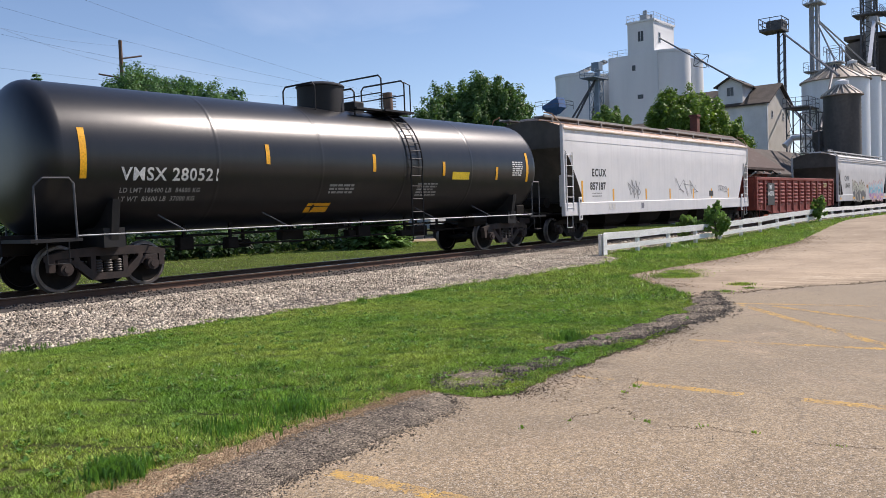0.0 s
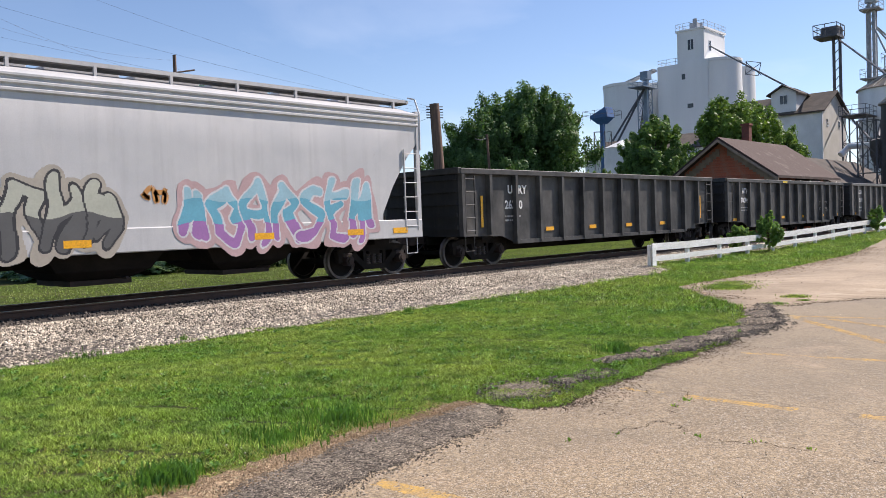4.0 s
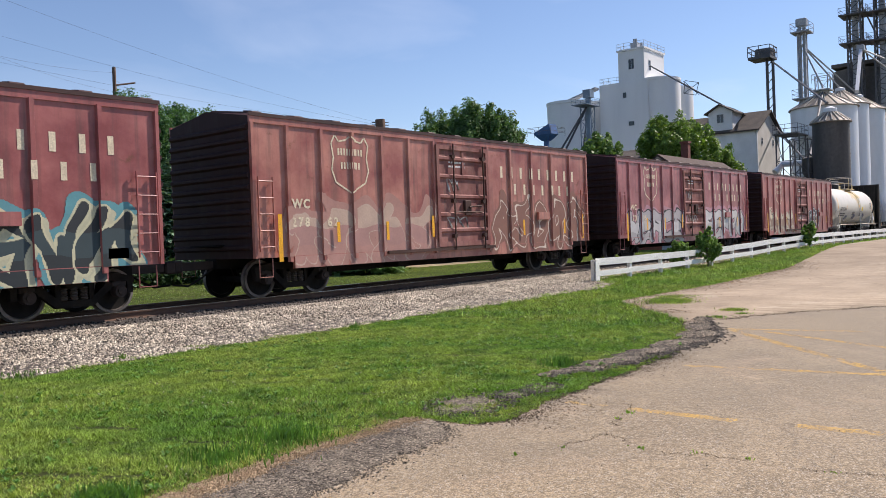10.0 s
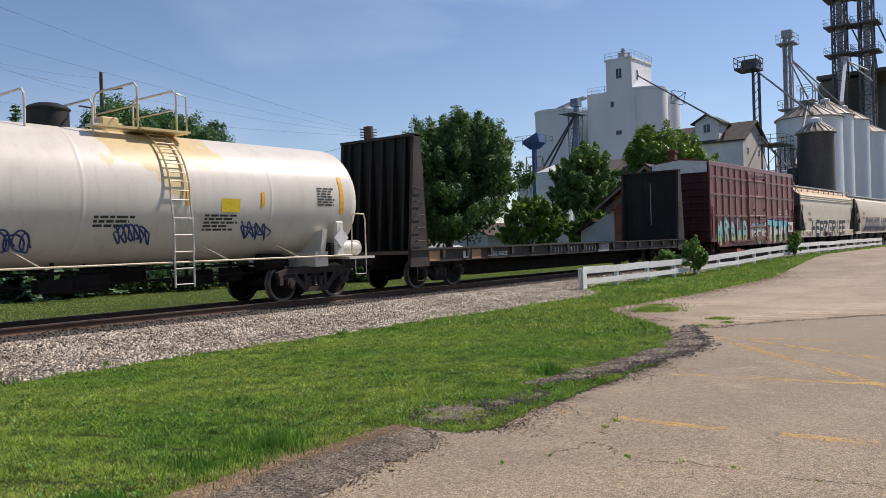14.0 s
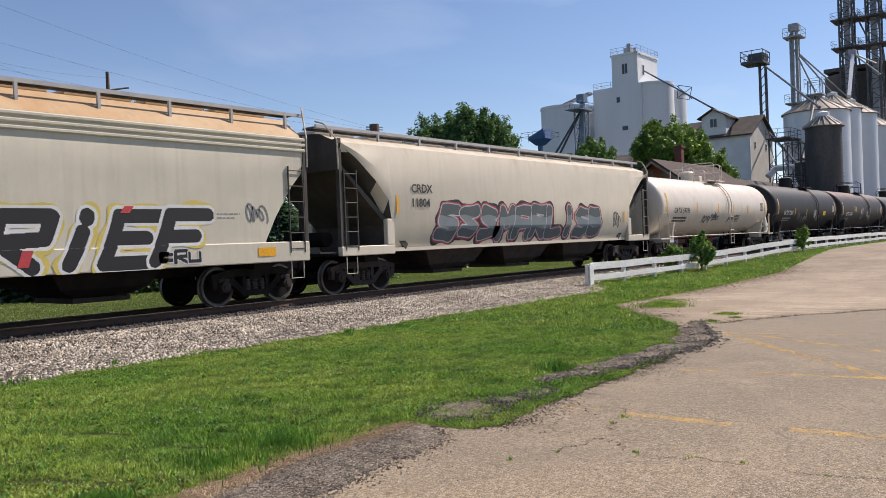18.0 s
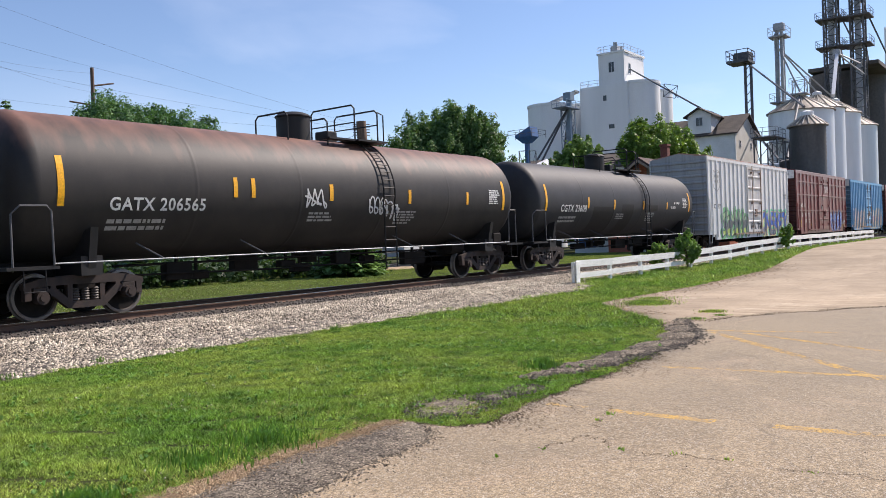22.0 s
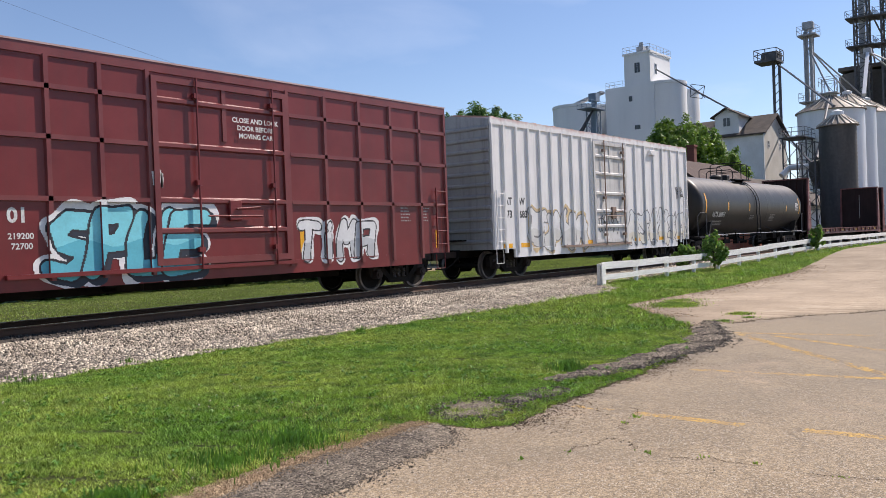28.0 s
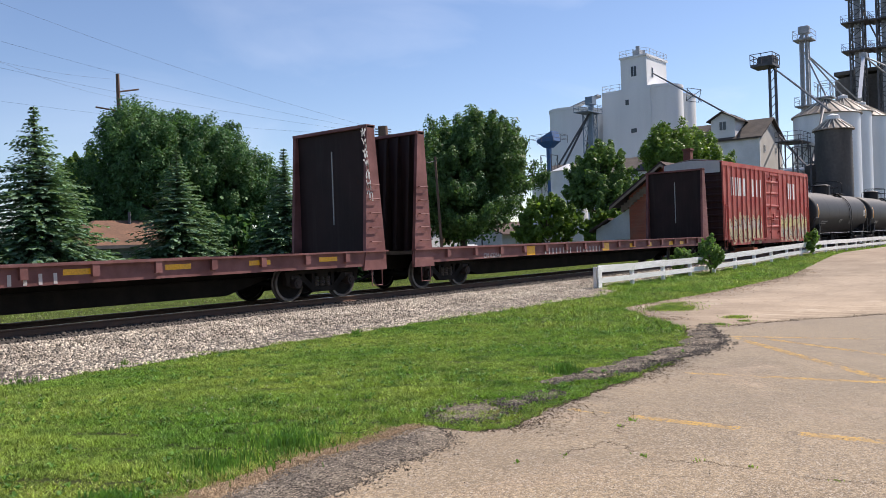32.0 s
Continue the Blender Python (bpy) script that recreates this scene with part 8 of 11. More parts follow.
def tank(X, Ls, label, mat_, metal_mat, R=1.5, cz=2.58, dome_x=None, dome_r=0.6, dome_h=0.55, mark=None, mark_x=1.2, mark_z=2.12, mark_w=None, ink=WHITE_INK, stripes=(), rusty=False, dome_mat=None, white_rail=False, truck_in=0.65, seed=0, extra=(), weights=()):
    """Tank car; x = 0 at the first end stripe, Ls the distance to the last one."""
    car = new_car("tank_car", label, X)
    e = 0.38
    dish = [(f, 0.47 * math.sqrt(1 - f ** 4)) for f in (0.006, 0.3, 0.5, 0.66, 0.78, 0.87, 0.93, 0.97, 0.992)]
    head = [(-e - d, R * f) for f, d in dish]
    tail = [(Ls + e + d, R * f) for f, d in dish[::-1]]
    mid = []
    seams = [Ls * f for f in (0.2, 0.4, 0.6, 0.8)]
    for x in seams:
        mid += [(x - 0.07, R), (x - 0.05, R), (x - 0.012, R + 0.006), (x + 0.012, R + 0.006), (x + 0.05, R), (x + 0.07, R)]
    part("tank_shell", Geo().lathe_x(head + [(-e, R), (-e + 0.03, R)] + mid + [(Ls + e - 0.03, R), (Ls + e, R)] + tail, 48, 0, cz), mat_, car, "welded cylindrical tank shell", True)
    dx = Ls * 0.5 if dome_x is None else dome_x
    part("manway", Geo().lathe_z([(cz + R - 0.15, dome_r), (cz + R + dome_h, dome_r), (cz + R + dome_h + 0.01, dome_r + 0.03), (cz + R + dome_h + 0.04, dome_r + 0.03), (cz + R + dome_h + 0.09, dome_r * 0.92), (cz + R + dome_h + 0.14, dome_r * 0.6), (cz + R + dome_h + 0.155, dome_r * 0.05)], 24, dx - 0.25), dome_mat or metal_mat, car, "round valve housing", True)
    part("valve_box", Geo().box(dx + 0.75, dx + 1.15, -0.25, 0.25, cz + R - 0.1, cz + R + 0.28, 0.03).cyl((dx + 1.35, 0.2, cz + R - 0.1), (dx + 1.35, 0.2, cz + R + 0.22), 0.12, 10), metal_mat, car)
    zt = cz + R + 0.06
    part("top_platform", Geo().box(dx + 0.2, dx + 1.2, -0.9, -0.6, zt - 0.1, zt - 0.05).box(dx + 0.2, dx + 1.2, 0.6, 0.9, zt - 0.1, zt - 0.05).box(dx + 1.2, dx + 2.4, -1.0, 1.0, zt - 0.1, zt - 0.05), metal_mat, car, "steel grating platform")
    rail = metal_mat
    for xh, hh, yw in ((dx + 1.22, 0.9, 0.85), (dx + 2.15, 0.84, 0.85), (dx - 1.0, 0.52, 0.62), (dx + 0.3, 0.46, 0.72)):
        zb = zt - 0.1 if yw > 0.8 else zt - 0.28
        part("guard_rail", Geo().tube([(xh, -yw, zb), (xh, -yw, zt + hh - 0.1), (xh, -yw + 0.1, zt + hh), (xh, yw - 0.1, zt + hh), (xh, yw, zt + hh - 0.1), (xh, yw, zb)], 0.024, 6), rail, car)
    for xh in (dx + 1.22, dx + 2.15):
        part("mid_rail", Geo().tube([(xh, -0.85, zt + 0.42), (xh, 0.85, zt + 0.42)], 0.018, 5), rail, car)
    part("grab_rail", Geo().tube([(dx + 2.15, -0.85, zt + 0.78), (dx + 2.4, -0.85, zt + 0.72), (dx + 2.4, -0.85, zt - 0.12)], 0.02, 5), rail, car)
    # ladder over the shell
    for sy in (-1, 1):
        lx = dx + 1.75
        arc = []
        for k in range(12):
            a = radians(72 - 84 * k / 11)
            arc.append((sy * (R + 0.07) * math.cos(a), cz + (R + 0.07) * math.sin(a)))
        low = [(sy * (HW + 0.03), 2.0), (sy * (HW + 0.03), 0.55)]
        path = [p for p in arc if p[1] > 2.2] + low
        g = Geo()
        for d in (-0.23, 0.23):
            g.tube([(lx + d, y, z) for y, z in path], 0.022, 5)
        lad = part("ladder", g, rail, car, "curved side ladder")
        for k in range(12):
            t = k / 11 * (len(path) - 2)
            i = min(int(t), len(path) - 2)
            y = path[i][0] + (path[i + 1][0] - path[i][0]) * (t - i)
            z = path[i][1] + (path[i + 1][1] - path[i][1]) * (t - i)
            part("rung", Geo().tube([(lx - 0.23, y, z), (lx + 0.23, y, z)], 0.014, 5), rail, lad)
        for z in (0.62, 0.95, 1.3, 1.65):
            part("rung", Geo().tube([(lx - 0.23, sy * (HW + 0.03), z), (lx + 0.23, sy * (HW + 0.03), z)], 0.014, 5), rail, lad)
        # running rail and braces
        part("side_handrail", Geo().tube([(-0.2, sy * HW, 1.08), (Ls + 0.2, sy * HW, 1.08)], 0.022 if white_rail else 0.015, 6), CREAM_INK if white_rail else STEEL_GREY, car)
        for f in (0.14, 0.32, 0.68, 0.86):
            x = f * Ls
            yb = sy * wrap(R, cz, 1.45) * -1
            part("handrail_brace", Geo().tube([(x, sy * HW, 1.08), (x - 0.3, yb, 1.42)], 0.018, 5), CREAM_INK if white_rail else STEEL_DARK, car)
        for x, sg in ((-0.2, -1), (Ls + 0.2, 1)):
            part("corner_handrail", Geo().tube([(x, sy * HW, 1.05), (x + sg * 0.02, sy * HW, 2.05), (x + sg * 0.1, sy * HW, 2.15), (x + sg * 0.55, sy * HW * 0.95, 2.15), (x + sg * 0.68, sy * HW * 0.9, 2.0), (x + sg * 0.68, sy * HW * 0.9, 0.95)], 0.02, 6), CREAM_INK if white_rail else STEEL_DARK, car)
            stirrup(car, x + sg * 0.35, sy * HW * 0.98, rail, 1.0, 0.4)
    for x, sg in ((truck_in, 1), (Ls - truck_in, -1)):
        part("tank_saddle", Geo().box(x - 0.22, x + 0.22, -1.3, 1.3, 0.82, 1.2).prism_x([(-1.45, 1.75), (-1.3, 0.95), (1.3, 0.95), (1.45, 1.75), (1.25, 1.7), (0, 1.1), (-1.25, 1.7)], x - 0.08, x + 0.08), metal_mat, car)
        xe = x - sg * (truck_in + 1.05)
        part("draft_sill", Geo().box(min(xe, x + sg * 0.8), max(xe, x + sg * 0.8), -0.3, 0.3, 0.74, 1.12), UNDER, car)
        part("end_platform", Geo().box(min(xe, xe + sg * 0.95), max(xe, xe + sg * 0.95), -HW, HW, 0.98, 1.04), metal_mat, car, "end running board")
    part("bottom_outlet", Geo().cyl((Ls * 0.5, 0, cz - R - 0.3), (Ls * 0.5, 0, cz - R + 0.1), 0.25, 12).box(Ls * 0.5 - 0.5, Ls * 0.5 + 0.5, -0.08, 0.08, cz - R - 0.12, cz - R + 0.05).tube([(1.6, -0.4, 0.95), (Ls - 1.6, -0.4, 0.95)], 0.03, 6), UNDER, car)
    part("air_reservoir", Geo().cyl((Ls - 2.2, -0.75, 0.98), (Ls - 1.55, -0.75, 0.98), 0.21, 12), UNDER, car)
    part("brake_valve", Geo().box(Ls - 0.4, Ls + 0.1, -1.3, -0.8, 1.05, 1.4, 0.04), UNDER, car)
    if white_rail:
        part("brake_cylinder", Geo().lathe_x([(Ls + 0.02, 0.1), (Ls + 0.08, 0.2), (Ls + 0.75, 0.2), (Ls + 0.82, 0.1)], 16, -1.15, 1.27), metal_mat, car, "pale brake cylinder on the end platform", True)
        part("end_bracket", Geo().box(Ls - 0.32, Ls - 0.05, -HW + 0.02, -HW + 0.14, 1.04, 1.95, 0.03), metal_mat, car, "pale bracket beside the saddle")
        part("placard_holder", Geo().prism_y([(Ls - 0.18, 1.28), (Ls + 0.07, 1.53), (Ls - 0.18, 1.78), (Ls - 0.43, 1.53)], -HW - 0.02, -HW + 0.015), WHITE_INK, car, "diamond placard holder")
        part("hand_wheel", Geo().lathe_x([(Ls + 0.95, 0.26), (Ls + 0.98, 0.3), (Ls + 1.01, 0.26)], 18, -0.5, 2.1), UNDER, car, "brake hand wheel")
    q = random.Random(seed + int(X))
    part("brake_rod", Geo().tube([(truck_in + 0.9, -0.55, 0.75), (Ls * 0.4, -0.5, 0.68), (Ls - truck_in - 0.9, -0.55, 0.75)], 0.025, 5), UNDER, car)
    for k in range(9):
        x, w, z = truck_in + 1.6 + (Ls - 2 * truck_in - 3.2) * (k + q.uniform(0.1, 0.9)) / 9, q.uniform(0.12, 0.5), q.uniform(0.5, 0.72)
        y = q.uniform(-0.6, 0.3)
        part("underframe_fitting", Geo().box(x - w, x + w, y - 0.12, y + 0.12, z, z + q.uniform(0.15, 0.4), 0.02), UNDER, car)
        part("hanger", Geo().box(x - 0.03, x + 0.03, y - 0.03, y + 0.03, z + 0.1, cz - R + 0.25), UNDER, car)
    # stripes that follow the shell
    for x, w, zc, h in [(0.0, 0.13, 2.62, 0.95), (Ls, 0.13, 2.62, 0.95)] + list(stripes):
        g, V = Geo(), []
        for k in range(7):
            z = zc - h / 2 + h * k / 6
            y = wrap(R, cz, z) - 0.008
            V += [(x - w / 2, y, z), (x + w / 2, y, z)]
        part("reflector", g.add(V, [(2 * k, 2 * k + 1, 2 * k + 3, 2 * k + 2) for k in range(6)]), REFLECT, car, "yellow reflective stripe")

    def curved(text, x, z, size, material, name="lettering", bold=0.007, span=None):
        P, faces = letters(text, size, 1.1, bold)
        if span:
            P[:, 0] *= span / P[:, 0].max()
        part(name, Geo().add([(x + p[0], wrap(R, cz, z + p[1]) - 0.008, z + p[1]) for p in P], faces), material, car)

    for tx_, x_, z_, h_ in extra:
        curved(tx_, x_, z_, h_, ink, bold=0.006)
    if mark:
        curved(mark, mark_x, mark_z, 0.36, ink, span=mark_w)
    q = random.Random(seed)

    def print_block(x, z, w, rows, h, material):
        for k in range(rows):
            g = Geo()
            zz = z - k * h * 1.7
            xx, end = x, x + w * q.uniform(0.7, 1.0)
            while xx < end - 0.02:
                l = min(q.uniform(0.06, 0.25), end - xx)
                g.face((xx, wrap(R, cz, zz) - 0.008, zz), (xx + l, wrap(R, cz, zz) - 0.008, zz), (xx + l, wrap(R, cz, zz + h) - 0.008, zz + h), (xx, wrap(R, cz, zz + h) - 0.008, zz + h))
                xx += l + 0.035
            part("stencil_line", g, material, car)

    for k, tx_ in enumerate(weights):
        curved(tx_, mark_x, mark_z - 0.24 - 0.17 * k, 0.13, ink if ink is BLACK_INK else GREY_INK, bold=0.003)
    if not weights:
        print_block(mark_x, mark_z - 0.26, 1.7, 2, 0.08, ink if ink is BLACK_INK else GREY_INK)
    print_block(Ls * 0.64, 2.05, 0.9, 5, 0.045, ink if ink is BLACK_INK else GREY_INK)
    print_block(Ls * 0.42, 2.0, 0.9, 3, 0.05, ink if ink is BLACK_INK else GREY_INK)
    print_block(Ls - 0.85, 2.75, 0.6, 7, 0.04, ink if ink is BLACK_INK else WHITE_INK)
    add_truck(car, truck_in, rusty)
    add_truck(car, Ls - truck_in, rusty)
    add_couplers(car, -0.55, Ls + 0.55)
    return car


WALK = plain("walkway_grating", (0.1, 0.098, 0.095), (0.16, 0.155, 0.15), 0.6, metal=0.3, scale=2, fine=30, bump=0.002)
# shade of the open hopper ends, put into a dark sheet colour
P_SHADE_END = paint("shaded_end_sheet", (0.06, 0.053, 0.046), (0.11, 0.098, 0.084), rusty=0.2, dirt=0.5, rough=0.7)


def hopper(X, L, label, mat_, roof_mat, H=4.12, style="flat", post=None, truck_in=1.25, cut=1.25, bays=3, rise=0.3, rail_y=0.95, steep=0.5, rail_up=0.05, rail_mat=None, eave_mat=None):
    """Covered hopper: bulged side sheets, sloped ends behind open corners, roof with hatches and running boards, outlets below."""
    car = new_car("covered_hopper", label, X)
    zs = 1.42 if style != "round" else 1.1
    rows = []
    hw = HW

    def section(x, top, low, w):
        b = 0.07 if style == "round" else 0.0
        return [(x, -w * 0.86, low), (x, -w - b * 0.4, low + (top - low) * 0.22), (x, -w - b, low + (top - low) * 0.5), (x, -w, top - 0.3), (x, -w + 0.06, top - 0.04), (x, -w * 0.55, top + 0.22), (x, 0, top + 0.3),
                (x, w * 0.55, top + 0.22), (x, w - 0.06, top - 0.04), (x, w, top - 0.3), (x, w + b, low + (top - low) * 0.5), (x, w + b * 0.4, low + (top - low) * 0.22), (x, w * 0.86, low)] if style == "round" else \
               [(x, -w, low), (x, -w, low + (top - low) * 0.3), (x, -w, low + (top - low) * 0.6), (x, -w, top - 0.1), (x, -w + 0.05, top), (x, -w * steep, top + rise * 0.8), (x, 0, top + rise),
                (x, w * steep, top + rise * 0.8), (x, w - 0.05, top), (x, w, top - 0.1), (x, w, low + (top - low) * 0.6), (x, w, low + (top - low) * 0.3), (x, w, low)]

    z_break = H - (0.75 if style != "round" else 0.15)
    st = [(0.04, z_break), (cut * 0.35, z_break - 0.42), (cut * 0.75, z_break - 1.15), (cut, z_break - 1.75), (cut + 0.12, zs)]
    st = [(x, max(z, zs)) for x, z in st]
    xs = st + [(L * 0.5, zs)] + [(L - x, z) for x, z in st[::-1]]
    body = part("hopper_body", Geo().loft([section(x, H, z, hw) for x, z in xs]), mat_, car, "smooth steel side sheets", True)
    # faces turned to the car's ends get the painted-in shade
    body.data.materials.append(P_SHADE_END)
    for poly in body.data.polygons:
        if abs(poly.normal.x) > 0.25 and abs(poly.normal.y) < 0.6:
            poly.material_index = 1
    if rail_mat:
        for sy in (-1, 1):
            part("roof_sheet", Geo().prism_x([(sy * (hw - 0.06), H - 0.004), (sy * (hw - 0.05), H + 0.012), (sy * hw * steep, H + rise * 0.8 + 0.014), (sy * hw * steep, H + rise * 0.8 - 0.01)][::-sy], 0.06, L - 0.06), roof_mat, car, "rust-tan roof sheet")
    if style != "round":
        for sy in (-1, 1):
            y = sy * hw
            for k, z in enumerate((H - 0.05, H - 0.18, H - 0.31) if style == "ribbed" else (H - 0.08,)):
                part("top_rib", Geo().prism_x([(y, z - 0.05), (y + sy * 0.05, z - 0.02), (y + sy * 0.05, z + 0.02), (y, z + 0.05)][::-sy], 0.03, L - 0.03), eave_mat or (roof_mat if style != "ribbed" else mat_), car)
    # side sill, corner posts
    corner = P_SHADE_END if style == "round" or rail_mat else mat_
    for sy in (-1, 1):
        a, b = sorted((sy * (hw - 0.12), sy * (hw + 0.035)))
        if style != "round":
            part("side_sill", Geo().box(-0.02, L + 0.02, a, b, 0.95, 1.42, 0.02), mat_, car, "deep side sill")
        else:
            for x0, x1 in ((-0.02, 2.0), (L - 2.0, L + 0.02)):
                part("side_sill", Geo().box(x0, x1, a, b, 1.0, 1.25, 0.02), mat_, car)
                part("end_bracket", Geo().box(x1 - 0.3 if x0 < 1 else x0, x1 if x0 < 1 else x0 + 0.3, a, b, 1.25, 1.95, 0.02), mat_, car)
        for x in (0.04, L - 0.04):
            part("corner_post", Geo().box(x - 0.05, x + 0.05, min(sy * (hw - 0.1), sy * (hw + 0.02)), max(sy * (hw - 0.1), sy * (hw + 0.02)), 1.0, H + 0.05), corner, car)
            ladder(car, x + (0.32 if x < 1 else -0.32), sy * (hw - 0.03), 1.25, 3.1, 0.44, 5, corner)
            stirrup(car, x + (0.32 if x < 1 else -0.32), sy * hw, mat_, 0.97)
            part("end_brace", Geo().box(x + (0.75 if x < 1 else -0.83), x + (0.83 if x < 1 else -0.75), sy * 0.9 - 0.04, sy * 0.9 + 0.04, 1.3, 2.5), corner, car)
        # roof walk and railing
        yw = sy * 0.72
        wk = part("running_board", Geo().box(-0.25, L + 0.25, yw - 0.2, yw + 0.2, H + rise + 0.03, H + rise + 0.07), WALK, car, "dark grated roof walkway")
        for k in range(40):
            x = -0.2 + (L + 0.4) * k / 39
            part("grating_bar", Geo().box(x - 0.02, x + 0.02, yw - 0.21, yw + 0.21, H + rise + 0.07, H + rise + 0.095), rail_mat or roof_mat, wk)
        yr = sy * rail_y
        part("roof_rail", Geo().box(-0.25, L + 0.25, yr - 0.02, yr + 0.02, H + rise + rail_up, H + rise + rail_up + 0.08), rail_mat or roof_mat, car)
        for k in range(11):
            x = 0.3 + (L - 0.6) * k / 10
            part("rail_post", Geo().box(x - 0.03, x + 0.03, yr - 0.03, yr + 0.03, H + 0.05, H + rise + rail_up + 0.01), rail_mat or roof_mat, car)
        for x, sg in ((-0.25, 1), (L + 0.25, -1)):
            part("end_handrail", Geo().tube([(x, sy * rail_y, H + rise + 0.2), (x + sg * 0.05, sy * 1.25, H + rise + 0.12), (x + sg * 0.2, sy * (hw + 0.02), H + 0.0), (x + sg * 0.22, sy * (hw + 0.02), 3.2)], 0.022, 6), mat_, car)
    for k in range(9):
        x = 1.0 + (L - 2.0) * k / 8
        part("hatch_cover", Geo().box(x - 0.75, x + 0.75, -0.42, 0.42, H + rise - 0.02, H + rise + 0.1, 0.03), roof_mat, car)
    # end slopes, outlets
    for x, sg in ((0.0, 1), (L, -1)):
        prof = [(x + sg * 0.06, H - 0.6), (x + sg * 2.6, 1.1), (x + sg * 2.7, 1.25), (x + sg * 0.14, H - 0.55)]
        part("slope_sheet", Geo().prism_y(prof[::sg], -hw + 0.12, hw - 0.12), P_SHADE_END, car, "sloped end sheet")
        part("end_cap", Geo().box(min(x, x + sg * 0.034), max(x, x + sg * 0.034), -hw + 0.05, hw - 0.05, H - 0.75, H + 0.03), P_SHADE_END, car)
        part("end_deck", Geo().box(min(x, x + sg * 1.6), max(x, x + sg * 1.6), -hw + 0.1, hw - 0.1, 1.0, 1.06), UNDER, car)
        part("brake_tank", Geo().cyl((x + sg * 0.5, -0.5, 1.45), (x + sg * 0.5, 0.4, 1.45), 0.2, 10).box(min(x + sg * 0.2, x + sg * 0.5), max(x + sg * 0.2, x + sg * 0.5), 0.5, 0.9, 1.1, 1.7), UNDER, car)
    n = bays
    for k in range(n):
        c = truck_in + 2.0 + (L - 2 * truck_in - 4.0) * (k + 0.5) / n
        w = (L - 2 * truck_in - 4.0) / n * 0.46
        rings = [[(c - w, -1.35, 1.45), (c + w, -1.35, 1.45), (c + w, 1.35, 1.45), (c - w, 1.35, 1.45)], [(c - w * 0.62, -1.0, 0.62), (c + w * 0.62, -1.0, 0.62), (c + w * 0.62, 1.0, 0.62), (c - w * 0.62, 1.0, 0.62)], [(c - w * 0.36, -0.7, 0.42), (c + w * 0.36, -0.7, 0.42), (c + w * 0.36, 0.7, 0.42), (c - w * 0.36, 0.7, 0.42)]]
        part("outlet_hopper", Geo().loft(rings[::-1]), TRUCK_RUST if style == "round" else UNDER, car)
        part("outlet_gate", Geo().box(c - w * 0.4, c + w * 0.4, -0.8, 0.8, 0.34, 0.44), TRUCK_RUST, car)
        part("gate_shaft", Geo().cyl((c + w * 0.2, -1.25, 0.47), (c + w * 0.2, 1.25, 0.47), 0.03, 6), TRUCK_RUST, car)
    part("centre_sill", Geo().box(-0.05, L + 0.05, -0.25, 0.25, 0.7, 1.05).box(truck_in - 0.25, truck_in + 0.25, -1.35, 1.35, 0.82, 1.05).box(L - truck_in - 0.25, L - truck_in + 0.25, -1.35, 1.35, 0.82, 1.05), UNDER, car)
    add_truck(car, truck_in, style == "round")
    add_truck(car, L - truck_in, style == "round")
    add_couplers(car, 0.0, L)
    return car


